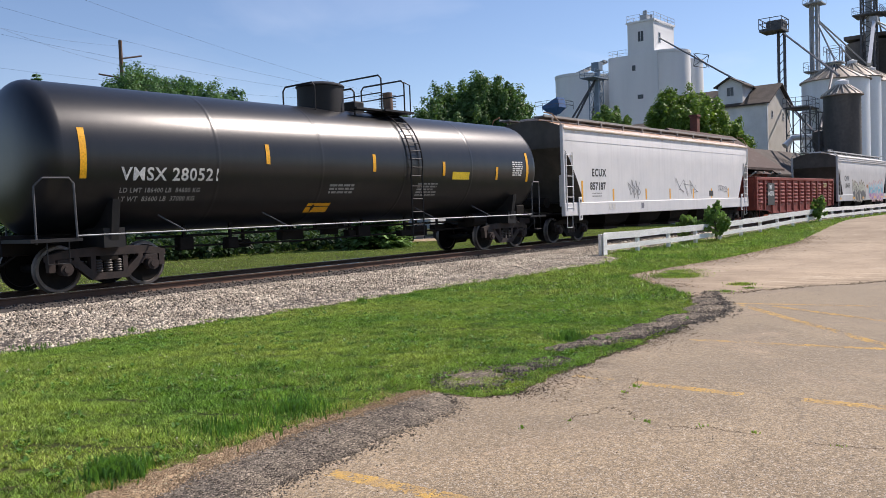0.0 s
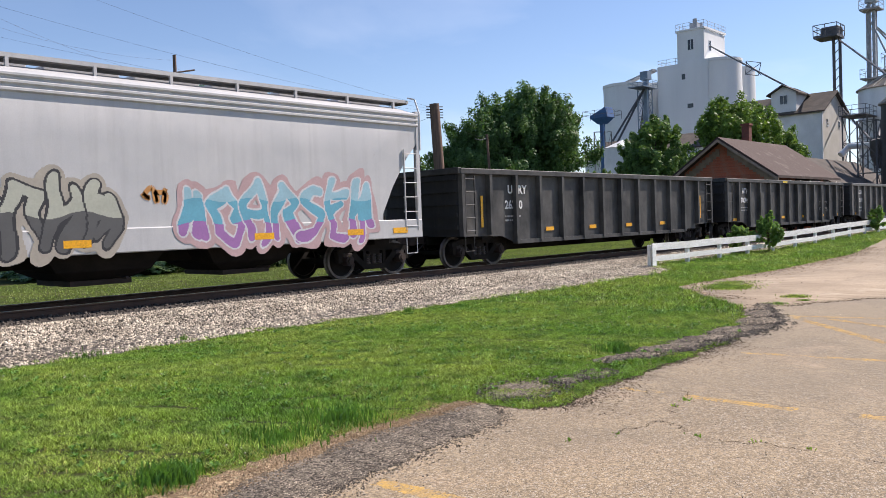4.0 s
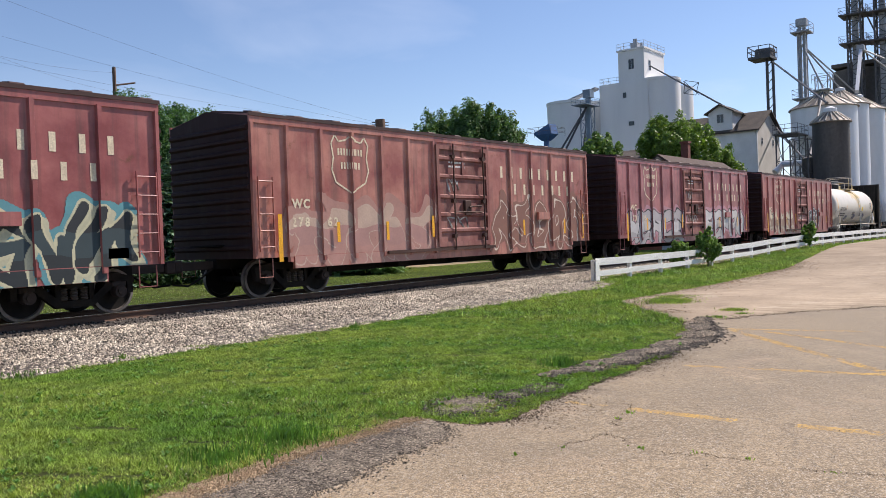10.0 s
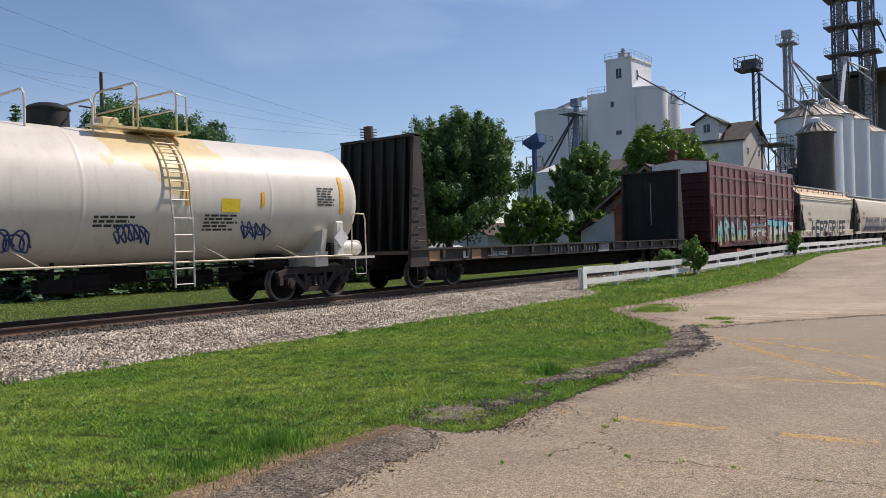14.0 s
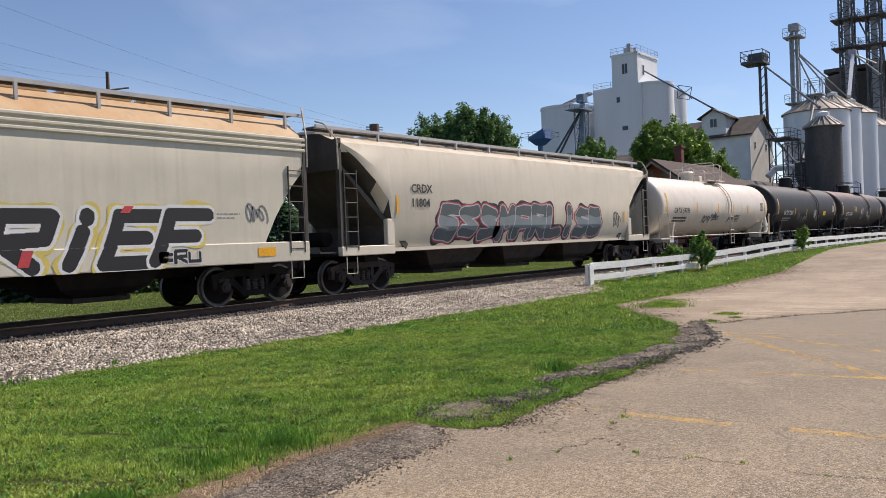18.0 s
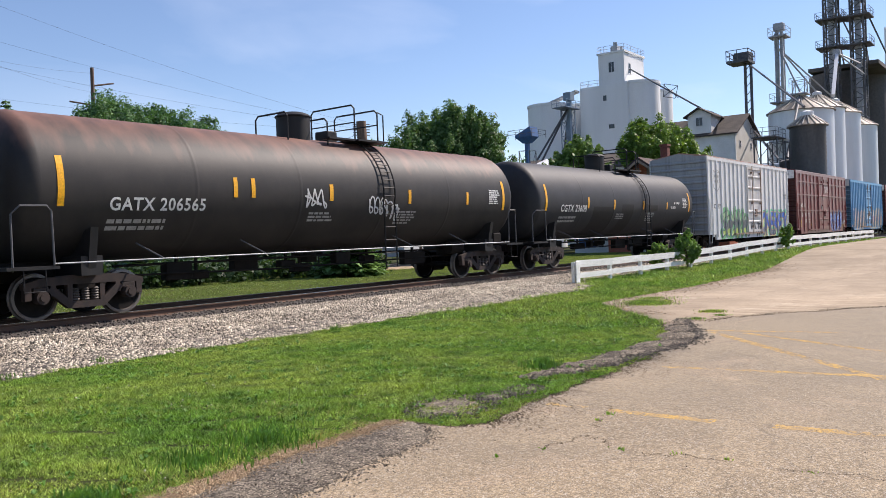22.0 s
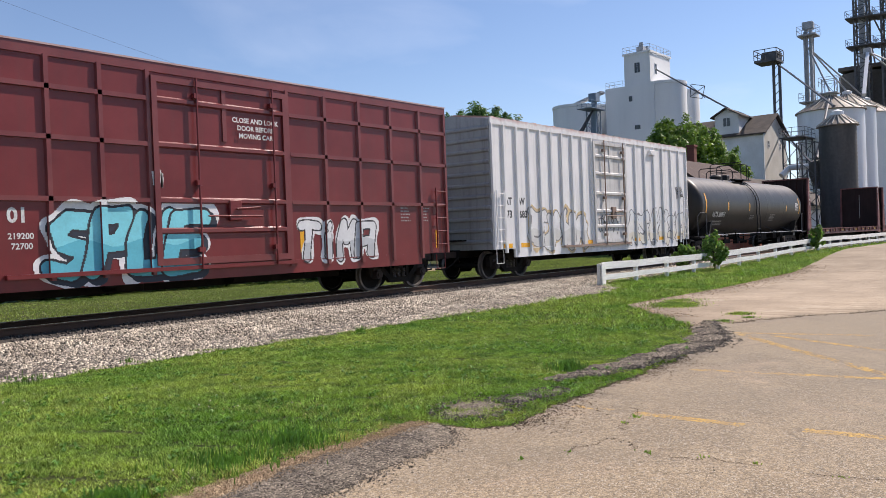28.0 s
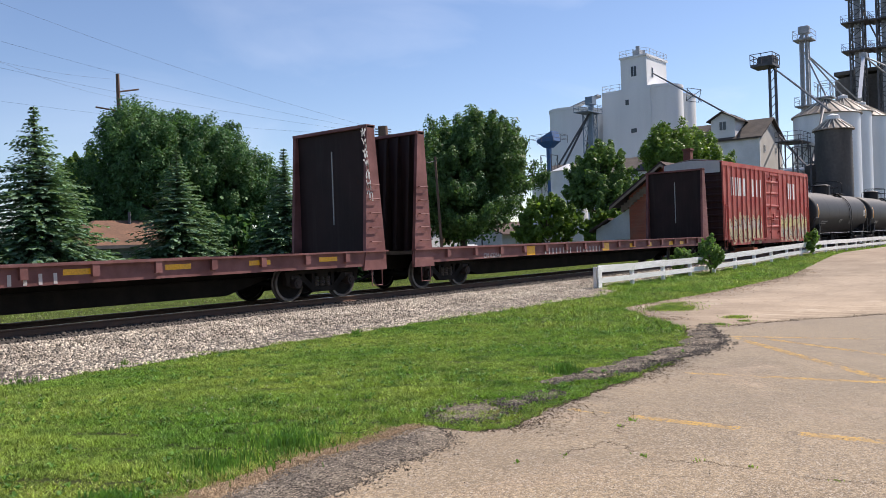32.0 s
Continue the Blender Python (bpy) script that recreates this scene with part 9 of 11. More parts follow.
def bulkhead_flat(X, L, label, mat_, bulk_mat, truck_in=1.95):
    car = new_car("bulkhead_flatcar", label, X)
    deck = part("deck", Geo().box(0, L, -1.42, 1.42, 1.02, 1.12), plain("deck_planks", (0.1, 0.075, 0.055), (0.16, 0.13, 0.1), 0.9, scale=2, fine=20, bump=0.004), car, "worn timber deck")
    for k in range(26):
        x = 0.95 + (L - 1.9) * (k + 0.5) / 26
        part("plank", Geo().box(x - 0.33, x + 0.33, -1.4, 1.4, 1.12, 1.15), TIE_WOOD, deck)
    for sy in (-1, 1):
        a, b = sorted((sy * 1.38, sy * 1.43))
        pts = [(0.0, 0.76), (4.2, 0.78), (L - 4.2, 0.78), (L, 0.76), (L, 1.13), (0.0, 1.13)]
        part("side_sill", Geo().prism_y(pts, a, b), mat_, car, "deep side sill with stake pockets")
        part("top_flange", Geo().box(0, L, min(sy * 1.38, sy * 1.53), max(sy * 1.38, sy * 1.53), 1.13, 1.17), mat_, car)
        for k in range(15):
            x = 1.5 + (L - 3.0) * k / 14
            part("stake_pocket", Geo().box(x - 0.07, x + 0.07, min(sy * 1.43, sy * 1.52), max(sy * 1.43, sy * 1.52), 0.9, 1.13), mat_, car)
        for x in (0.45, L - 0.45):
            stirrup(car, x, sy * 1.5, mat_, 0.68)
    part("fish_belly", Geo().prism_y([(3.0, 0.62), (4.4, 0.24), (L - 4.4, 0.24), (L - 3.0, 0.62)], -0.4, 0.4), UNDER, car, "deep fish-belly centre sill")
    part("centre_sill", Geo().box(-0.05, L + 0.05, -0.3, 0.3, 0.6, 1.02).box(truck_in - 0.25, truck_in + 0.25, -1.35, 1.35, 0.75, 1.02).box(L - truck_in - 0.25, L - truck_in + 0.25, -1.35, 1.35, 0.75, 1.02), UNDER, car)
    for x, sg in ((0.0, 1), (L, -1)):
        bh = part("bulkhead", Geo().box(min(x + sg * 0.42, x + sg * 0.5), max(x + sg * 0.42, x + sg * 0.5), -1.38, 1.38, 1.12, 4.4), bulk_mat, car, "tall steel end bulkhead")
        for sy in (-1, 1):
            a, b = sorted((sy * 1.36, sy * 1.46))
            prof = [(x + sg * 0.02, 0.66), (x + sg * 0.88, 0.66), (x + sg * 0.8, 1.15), (x + sg * 0.6, 4.45), (x + sg * 0.34, 4.45), (x + sg * 0.05, 1.15)]
            part("bulkhead_post", Geo().prism_y(prof[::sg], a, b), mat_, bh, "tapered corner post")
            ladder(car, x + sg * 0.45, sy * 1.46, 1.4, 2.9, 0.36, 4, mat_, rails=False)
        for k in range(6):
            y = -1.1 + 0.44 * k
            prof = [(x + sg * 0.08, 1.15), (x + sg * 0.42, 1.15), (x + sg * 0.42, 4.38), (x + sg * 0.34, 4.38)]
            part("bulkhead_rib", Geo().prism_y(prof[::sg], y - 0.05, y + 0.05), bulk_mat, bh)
        part("bulkhead_seam", Geo().box(min(x + sg * 0.5, x + sg * 0.514), max(x + sg * 0.5, x + sg * 0.514), -0.02, 0.02, 1.9, 3.9), GREY_INK, bh, "pale worn weld seam")
        part("bulkhead_cap", Geo().box(min(x + sg * 0.3, x + sg * 0.62), max(x + sg * 0.3, x + sg * 0.62), -1.46, 1.46, 4.4, 4.48), mat_, bh)
    add_truck(car, truck_in)
    add_truck(car, L - truck_in)
    add_couplers(car, 0.0, L)
    return car


# --- paints ---
P_BLACK = paint("gloss_black_tank", (0.008, 0.009, 0.011), (0.012, 0.013, 0.015), rusty=0.05, dirt=0.15, rough=0.3, spec=0.5)
P_BLACK2 = paint("dull_black_tank", (0.012, 0.012, 0.0135), (0.02, 0.0195, 0.02), rusty=0.08, dirt=0.2, rough=0.58)
P_RUSTBLACK = paint("rust_bloom_tank", (0.022, 0.021, 0.021), (0.038, 0.034, 0.032), rusty=0.12, dirt=0.2, rough=0.58, topcoat=(3.45, (0.19, 0.1, 0.075), 0.45))
P_GREYTANK = paint("charcoal_tank", (0.024, 0.025, 0.029), (0.034, 0.035, 0.039), rusty=0.05, dirt=0.2, rough=0.6, panels=((3.7, 5.6, 1.0, 2.34, (0.011, 0.011, 0.013)), (6.3, 7.5, 1.0, 2.46, (0.011, 0.011, 0.013)), (8.85, 10.1, 2.14, 2.45, (0.011, 0.011, 0.013))))
P_NATX = paint("sooty_tank", (0.017, 0.0165, 0.016), (0.03, 0.027, 0.025), rusty=0.15, dirt=0.3, rough=0.45, topcoat=(3.35, (0.1, 0.087, 0.075), 0.5), panels=((9.6, 11.4, 2.2, 2.8, (0.011, 0.011, 0.013)), (12.1, 12.9, 1.7, 2.9, (0.011, 0.011, 0.013))))
P_WHITE_T = paint("white_tank", (0.69, 0.65, 0.57), (0.62, 0.585, 0.51), rust=(0.5, 0.33, 0.12), rusty=0.12, dirt=0.16, rough=0.4, panels=((5.2, 7.9, 3.05, 4.5, (0.66, 0.5, 0.22), 0.4), (6.2, 6.9, 2.3, 4.2, (0.66, 0.53, 0.28), 0.35)))
P_CREAM_T = paint("cream_tank", (0.72, 0.645, 0.54), (0.645, 0.575, 0.475), rust=(0.4, 0.25, 0.12), rusty=0.1, dirt=0.2, rough=0.42)
P_GREYHOP = paint("light_grey_hopper", (0.66, 0.66, 0.66), (0.73, 0.72, 0.71), rust=(0.38, 0.2, 0.1), rusty=0.14, dirt=0.12, rough=0.55, topcoat=(4.02, (0.42, 0.23, 0.12), 0.22))
P_CNW = paint("grey_hopper_tagged", (0.48, 0.485, 0.49), (0.56, 0.555, 0.55), rusty=0.1, dirt=0.14, rough=0.55)
P_TANHOP = paint("tan_hopper", (0.56, 0.52, 0.41), (0.64, 0.59, 0.47), rust=(0.42, 0.25, 0.1), rusty=0.12, dirt=0.14, rough=0.55, topcoat=(4.3, (0.5, 0.36, 0.2), 0.12))
P_CREAMHOP = paint("cream_hopper", (0.65, 0.585, 0.46), (0.7, 0.63, 0.5), rust=(0.5, 0.28, 0.1), rusty=0.16, dirt=0.12, rough=0.5, topcoat=(4.0, (0.52, 0.36, 0.17), 0.5))
P_MP = paint("faded_red_gondola", (0.2, 0.036, 0.027), (0.28, 0.07, 0.052), rusty=0.3, dirt=0.5, rough=0.65, dent=0.02)
P_GON = paint("black_gondola", (0.03, 0.031, 0.032), (0.095, 0.092, 0.087), rust=(0.2, 0.13, 0.09), rusty=0.25, dirt=0.5, rough=0.55, dent=0.05)
P_GON2 = paint("brown_black_gondola", (0.072, 0.074, 0.074), (0.125, 0.121, 0.115), rust=(0.2, 0.13, 0.095), rusty=0.3, dirt=0.3, rough=0.5, dent=0.035,
               tags=((2.8, 14.5, 1.1, 2.0, ((0.078, 0.08, 0.08), (0.095, 0.092, 0.088), (0.105, 0.1, 0.095), (0.15, 0.128, 0.112)), (0.115, 0.107, 0.1), 0.8),))
P_GON3 = paint("blue_grey_gondola", (0.13, 0.142, 0.17), (0.17, 0.182, 0.21), rusty=0.06, dirt=0.2, rough=0.5, dent=0.012)
# shade on the gondola ends is put into this near-black paint
P_GON_END = paint("shaded_gondola_end", (0.016, 0.017, 0.019), (0.03, 0.031, 0.034), rusty=0.1, dirt=0.4, rough=0.7)
P_WC = [paint("maroon_boxcar", a, b, rust=(0.16, 0.062, 0.032), rusty=0.95, dirt=0.75, rough=0.4, dent=0.02, spec=0.5) for a, b in (
    ((0.24, 0.054, 0.053), (0.44, 0.15, 0.135)), ((0.27, 0.07, 0.058), (0.5, 0.215, 0.16)), ((0.22, 0.048, 0.055), (0.45, 0.155, 0.155)), ((0.25, 0.055, 0.053), (0.45, 0.14, 0.118)))]
P_DOOR_WC = paint("rusty_maroon_door", (0.17, 0.052, 0.046), (0.38, 0.19, 0.16), rust=(0.2, 0.095, 0.05), rusty=0.7, dirt=0.75, rough=0.7)
P_GEAR_WC = paint("rust_dark_gear", (0.045, 0.022, 0.018), (0.09, 0.045, 0.033), rusty=0.5, dirt=0.4, rough=0.75)
P_AOK = [paint("oxblood_boxcar", (0.145, 0.019, 0.02), (0.19, 0.028, 0.029), rusty=0.12, dirt=0.2, rough=0.36, spec=0.4) for t in range(3)]
P_UCRY = paint("white_boxcar_tagged", (0.58, 0.6, 0.605), (0.66, 0.67, 0.675), rust=(0.4, 0.25, 0.15), rusty=0.12, dirt=0.18, rough=0.55, topcoat=(5.02, (0.4, 0.2, 0.13), 0.06))
P_ATW = paint("white_boxcar_worn", (0.68, 0.685, 0.69), (0.76, 0.755, 0.75), rust=(0.5, 0.33, 0.26), rusty=0.3, dirt=0.3, rough=0.55, topcoat=(5.02, (0.42, 0.2, 0.17), 0.09))
P_BLUE = paint("sky_blue_boxcar", (0.1, 0.29, 0.5), (0.16, 0.36, 0.56), rusty=0.1, dirt=0.15, rough=0.5)
P_REDBOX = paint("bright_red_boxcar_faded", (0.36, 0.05, 0.04), (0.44, 0.13, 0.1), rust=(0.34, 0.2, 0.12), rusty=0.45, dirt=0.35, rough=0.6)
P_FLAT = paint("faded_maroon_flatcar", (0.13, 0.046, 0.042), (0.26, 0.115, 0.105), rusty=0.2, dirt=0.3, rough=0.65)
# maroon of the frame with the bulkheads' shade put into it
P_BULK = paint("shaded_maroon_bulkhead", (0.016, 0.007, 0.0065), (0.028, 0.012, 0.011), rusty=0.2, dirt=0.35, rough=0.7)
P_FLAT_D = paint("dark_grey_flatcar", (0.03, 0.026, 0.023), (0.06, 0.05, 0.042), rusty=0.35, dirt=0.3, rough=0.7)
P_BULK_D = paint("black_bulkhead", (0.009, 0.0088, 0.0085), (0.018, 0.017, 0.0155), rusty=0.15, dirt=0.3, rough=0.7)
FADED_INK = ink((0.52, 0.46, 0.44))
P_TANROOF = paint("tan_roof", (0.48, 0.3, 0.15), (0.54, 0.39, 0.23), rusty=0.3, dirt=0.2, rough=0.6)
P_DOOR_WHITE = paint("rust_streaked_white_door", (0.5, 0.495, 0.485), (0.64, 0.63, 0.61), rust=(0.26, 0.13, 0.07), rusty=0.7, dirt=0.5, rough=0.6)
P_HARD = paint("rusty_door_gear", (0.2, 0.125, 0.09), (0.34, 0.27, 0.22), rusty=0.5, dirt=0.4, rough=0.7)
P_REDROOF = paint("red_primer_roof", (0.34, 0.17, 0.12), (0.42, 0.27, 0.21), rusty=0.3, dirt=0.2, rough=0.6)
P_WORN_EDGE = paint("worn_pink_edge", (0.42, 0.27, 0.27), (0.55, 0.42, 0.41), rusty=0.2, dirt=0.2, rough=0.5)
P_AOK_RIB = paint("worn_oxblood_ribs", (0.15, 0.026, 0.027), (0.21, 0.05, 0.047), rust=(0.4, 0.26, 0.24), rusty=0.2, dirt=0.2, rough=0.34, spec=0.5)
# end shade put into darker copies of the side paints; the white also sooty
P_AOK_END = paint("shaded_oxblood_end", (0.04, 0.01, 0.01), (0.06, 0.017, 0.016), rusty=0.1, dirt=0.5, rough=0.6)
P_BLUE_END = paint("shaded_blue_end", (0.05, 0.12, 0.19), (0.08, 0.17, 0.25), rusty=0.1, dirt=0.4, rough=0.6)
P_UCRY_END = paint("shaded_sooty_white_end", (0.28, 0.295, 0.305), (0.36, 0.37, 0.38), rust=(0.3, 0.18, 0.11), rusty=0.25, dirt=0.5, rough=0.6)
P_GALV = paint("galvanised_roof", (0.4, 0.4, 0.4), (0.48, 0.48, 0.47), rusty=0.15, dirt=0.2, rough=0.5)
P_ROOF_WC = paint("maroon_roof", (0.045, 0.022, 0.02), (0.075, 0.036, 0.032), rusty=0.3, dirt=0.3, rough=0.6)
# darkened maroon holds the shade on the boxcar ends
P_END = paint("shaded_maroon_end", (0.026, 0.01, 0.0095), (0.042, 0.017, 0.016), rusty=0.2, dirt=0.4, rough=0.7)
P_RUST_EAVE = paint("rusting_eave", (0.62, 0.57, 0.5), (0.55, 0.44, 0.33), rust=(0.42, 0.2, 0.08), rusty=1.0, dirt=0.2, rough=0.6)
P_RUSTROOF = paint("rusty_roof_walk", (0.27, 0.262, 0.25), (0.37, 0.35, 0.325), rusty=0.3, dirt=0.25, rough=0.6)
YS = -HW - 0.004          # just proud of a car's near side
YP = -HW - 0.07           # just proud of its posts

# --- consist, in order of passing; X of each car's first end at the start ---
c = tank(7.46, 14.9, "glossy black tank car with yellow stripes and white lettering", P_BLACK, P_BLACK2, R=1.52, cz=2.6, dome_x=7.6, dome_r=0.62, mark="VMSX 280521", mark_x=0.76, mark_w=2.22,
         stripes=((4.3, 0.11, 2.72, 0.45), (7.75, 0.11, 2.6, 0.45), (10.6, 0.11, 2.5, 0.4), (13.2, 0.11, 2.4, 0.4)), rusty=True, weights=("LD LMT 186400 LB  84600 KG", "LT WT  83600 LB  37000 KG"))
for x0_, x1_, z0_, z1_, m_ in ((5.75, 6.5, 1.38, 1.6, REFLECT), (11.0, 11.8, 2.2, 2.42, YELLOW_INK)):
    part("placard", Geo().add([(x0_, wrap(1.52, 2.6, z0_) - 0.01, z0_), (x1_, wrap(1.52, 2.6, z0_) - 0.01, z0_), (x1_, wrap(1.52, 2.6, z1_) - 0.01, z1_), (x0_, wrap(1.52, 2.6, z1_) - 0.01, z1_)], [(0, 1, 2, 3)]), m_, c, "yellow placard")
c = hopper(24.63, 18.6, "light grey covered hopper with rusty roof edge and black lettering", P_GREYHOP, P_RUSTROOF, H=4.12, bays=4, eave_mat=P_RUST_EAVE)
flat_text(c, "ECUX", 2.0, 2.38, 0.38, YS, BLACK_INK, bold=0.014, spacing=1.15)
flat_text(c, "857187", 1.85, 1.88, 0.38, YS, BLACK_INK, bold=0.014, spacing=1.05)
bars(c, 2.0, 1.72, 1.1, 0.06, 2, YS, GREY_INK)
for z_, h_ in ((3.62, 0.012), (3.93, 0.01)):
    part("weld_seam", Geo().box(0.1, 18.5, -HW - 0.009, -HW - 0.001, z_, z_ + h_), P_GREYHOP, c)
for x_ in (1.02, 17.58):
    part("jacking_plate", Geo().box(x_ - 0.12, x_ + 0.12, -HW - 0.07, -HW - 0.036, 0.78, 1.62, 0.02), P_GREYHOP, c, "pale pulling plate on the sill")
    for z_ in (0.9, 1.48):
        part("plate_hole", Geo().cyl((x_, -HW - 0.075, z_), (x_, -HW - 0.06, z_), 0.055, 12), BLACK_INK, c)
for x_, m_ in ((3.2, (0.66, 0.64, 0.6)), (3.5, (0.66, 0.64, 0.6)), (5.98, (0.2, 0.2, 0.24))):
    part("sill_patch", Geo().box(x_, x_ + 0.22, -HW - 0.042, -HW - 0.037, 1.12, 1.34), ink(m_), c, "painted square on the sill")
for x in (1.27, 3.65, 6.5, 8.85, 11.4, 13.6, 15.8):
    strip(c, x, 1.75 if x < 2 else 1.68, 0.12, 0.9 if x < 2 else 0.45, YS)
for x, z, w, h, q_ in ((9.6, 1.6, 2.6, 0.75, 91), (14.6, 1.75, 1.2, 0.3, 92), (5.0, 1.55, 1.1, 0.75, 93)):
    scribble(c, x, z, w, h, (0.24, 0.24, 0.25), flat_side, q_, 5, 0.014)
part("stencil_panel", Geo().box(13.3, 13.8, YS - 0.003, YS, 1.55, 1.8), BLACK_INK, c)
c = gondola(44.62, 15.8, "faded red gondola car with pressed ribs and white lettering", P_MP, H=2.52, bottom=0.72, post_n=12, ribs=True, belly=0.22)
part("painted_panel", Geo().box(1.8, 2.98, -HW - 0.03, -HW + 0.05, 0.95, 2.2), BLACK_INK, c)
flat_text(c, "MP", 2.1, 1.85, 0.35, -HW - 0.034, WHITE_INK, bold=0.014)
flat_text(c, "642512", 1.86, 1.5, 0.32, -HW - 0.034, WHITE_INK, bold=0.012)
bars(c, 13.3, 1.35, 0.7, 0.07, 3, -HW + 0.05, WHITE_INK)
scribble(c, 13.2, 1.95, 0.95, 0.3, (0.6, 0.52, 0.22), lambda x, z: -HW - 0.03, 76, 6, 0.016)
for x in (1.45, 4.05, 6.6, 9.2, 11.7, 14.4):
    strip(c, x, 1.75, 0.1, 0.5, -HW + 0.045)
c = hopper(61.59, 16.3, "grey covered hopper sprayed with colourful graffiti", P_CNW, P_GALV, H=4.15, style="ribbed", cut=1.3)
flat_text(c, "CNW", 1.92, 2.42, 0.5, YS, BLACK_INK, bold=0.012, spacing=1.15)
flat_text(c, "180419", 1.93, 1.89, 0.5, YS, BLACK_INK, bold=0.012)
for x in (0.6, 4.5, 7.4, 11.4, 14.0, 15.5):
    strip(c, x, 1.15, 0.5, 0.14, -HW - 0.045)
graffiti(c, 4.2, 8.2, 1.0, 2.35, 6, ((0.1, 0.1, 0.1), (0.45, 0.46, 0.38)), (0.03, 0.03, 0.035), sill_side, 11, 0.1, 0.045, (0.4, 0.36, 0.3), 0.1)
scribble(c, 8.7, 1.9, 0.6, 0.3, (0.6, 0.28, 0.08), sill_side, 75, 3, 0.05)
graffiti(c, 9.4, 14.6, 1.0, 2.4, 7, ((0.35, 0.16, 0.4), (0.12, 0.38, 0.5), (0.3, 0.5, 0.58)), (0.6, 0.6, 0.62), sill_side, 12, 0.1, 0.035, (0.5, 0.34, 0.34), 0.12)
GONS = ((79.49, 15.9, P_GON, "black gondola car with tall ribbed sides", "UCRY", "26380"), (96.85, 15.95, P_GON, "dark grey gondola car with dented panels and yellow stripes", "ATW", "700047"),
        (114.34, 16.1, P_GON2, "brown-black gondola car with faint graffiti and white lettering", "COER", "805110"), (131.98, 16.1, P_GON3, "blue-grey gondola car with yellow upright stripes", "NOKL", "323742"))
for k, (X, L, m, lab, a, b) in enumerate(GONS):
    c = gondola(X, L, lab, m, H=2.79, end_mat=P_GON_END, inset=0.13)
    yy = -HW + 0.098
    ax, az, bx_, bz, hs = ((2.2, 2.1, 2.05, 1.65, 0.34), (1.87, 2.15, 1.71, 1.73, 0.31), (1.56, 2.15, 1.54, 1.67, 0.31), (1.59, 2.01, 1.48, 1.57, 0.31))[k]
    flat_text(c, a, ax, az, hs, yy, WHITE_INK, bold=0.014, spacing=1.05)
    flat_text(c, b, bx_, bz, hs, yy, WHITE_INK, bold=0.012)
    if k > 1:
        for j, tx_ in enumerate((("LD LMT  220200", "LT WT    65790"), ("LD LMT  217200", "LT WT    68800"))[k - 2]):
            flat_text(c, tx_, bx_ - 0.02, bz - 0.38 - 0.2 * j, 0.125, yy, WHITE_INK, bold=0.003)
    else:
        bars(c, bx_, bz - 0.25, 0.95, 0.07, 2, yy, GREY_INK)
    bars(c, 14.6, 1.6, 0.5, 0.05, 4, yy, GREY_INK)
    if k == 1:
        for j in range(4):
            scribble(c, 12.0 + 0.9 * (j % 2), 1.2 + 0.35 * (j // 2), 0.5, 0.25, (0.4, 0.4, 0.38), lambda x, z: -HW + 0.06, 120 + j, 3, 0.012)
        strip(c, 6.8, 2.71, 0.6, 0.07, -HW - 0.036, YELLOW_INK, "chord_mark")
    if k == 2:
        for j in range(6):
            scribble(c, 6.2 + 1.25 * j, 1.5, 0.7, 0.55, ((0.3, 0.29, 0.28), (0.3, 0.18, 0.22), (0.4, 0.38, 0.36))[j % 3], lambda x, z: -HW + 0.06, 80 + j, 4, 0.016)
    if k == 3:
        strip(c, 0.64, 1.56, 0.12, 0.9, -HW - 0.02)
        strip(c, L - 0.64, 1.56, 0.12, 0.9, -HW - 0.02)
        for x in (4.03, 8.3, 12.2):
            strip(c, x, 1.3, 0.1, 0.42, yy)
    elif k == 0:
        strip(c, 14.95, 1.58, 0.1, 0.9, yy)
        strip(c, 1.0, 1.58, 0.1, 0.9, yy)
        for x in (4.3, 6.8, 9.2, 11.7):
            strip(c, x, 1.0, 0.42, 0.12, yy)
    else:
        for x in ((1.0, 3.95, 6.8, 9.7, 12.6, 15.0), (1.2, 4.27, 6.35, 8.45, 10.6, 12.7, 14.8))[k - 1]:
            strip(c, x, 0.98, 0.42, 0.12, yy)
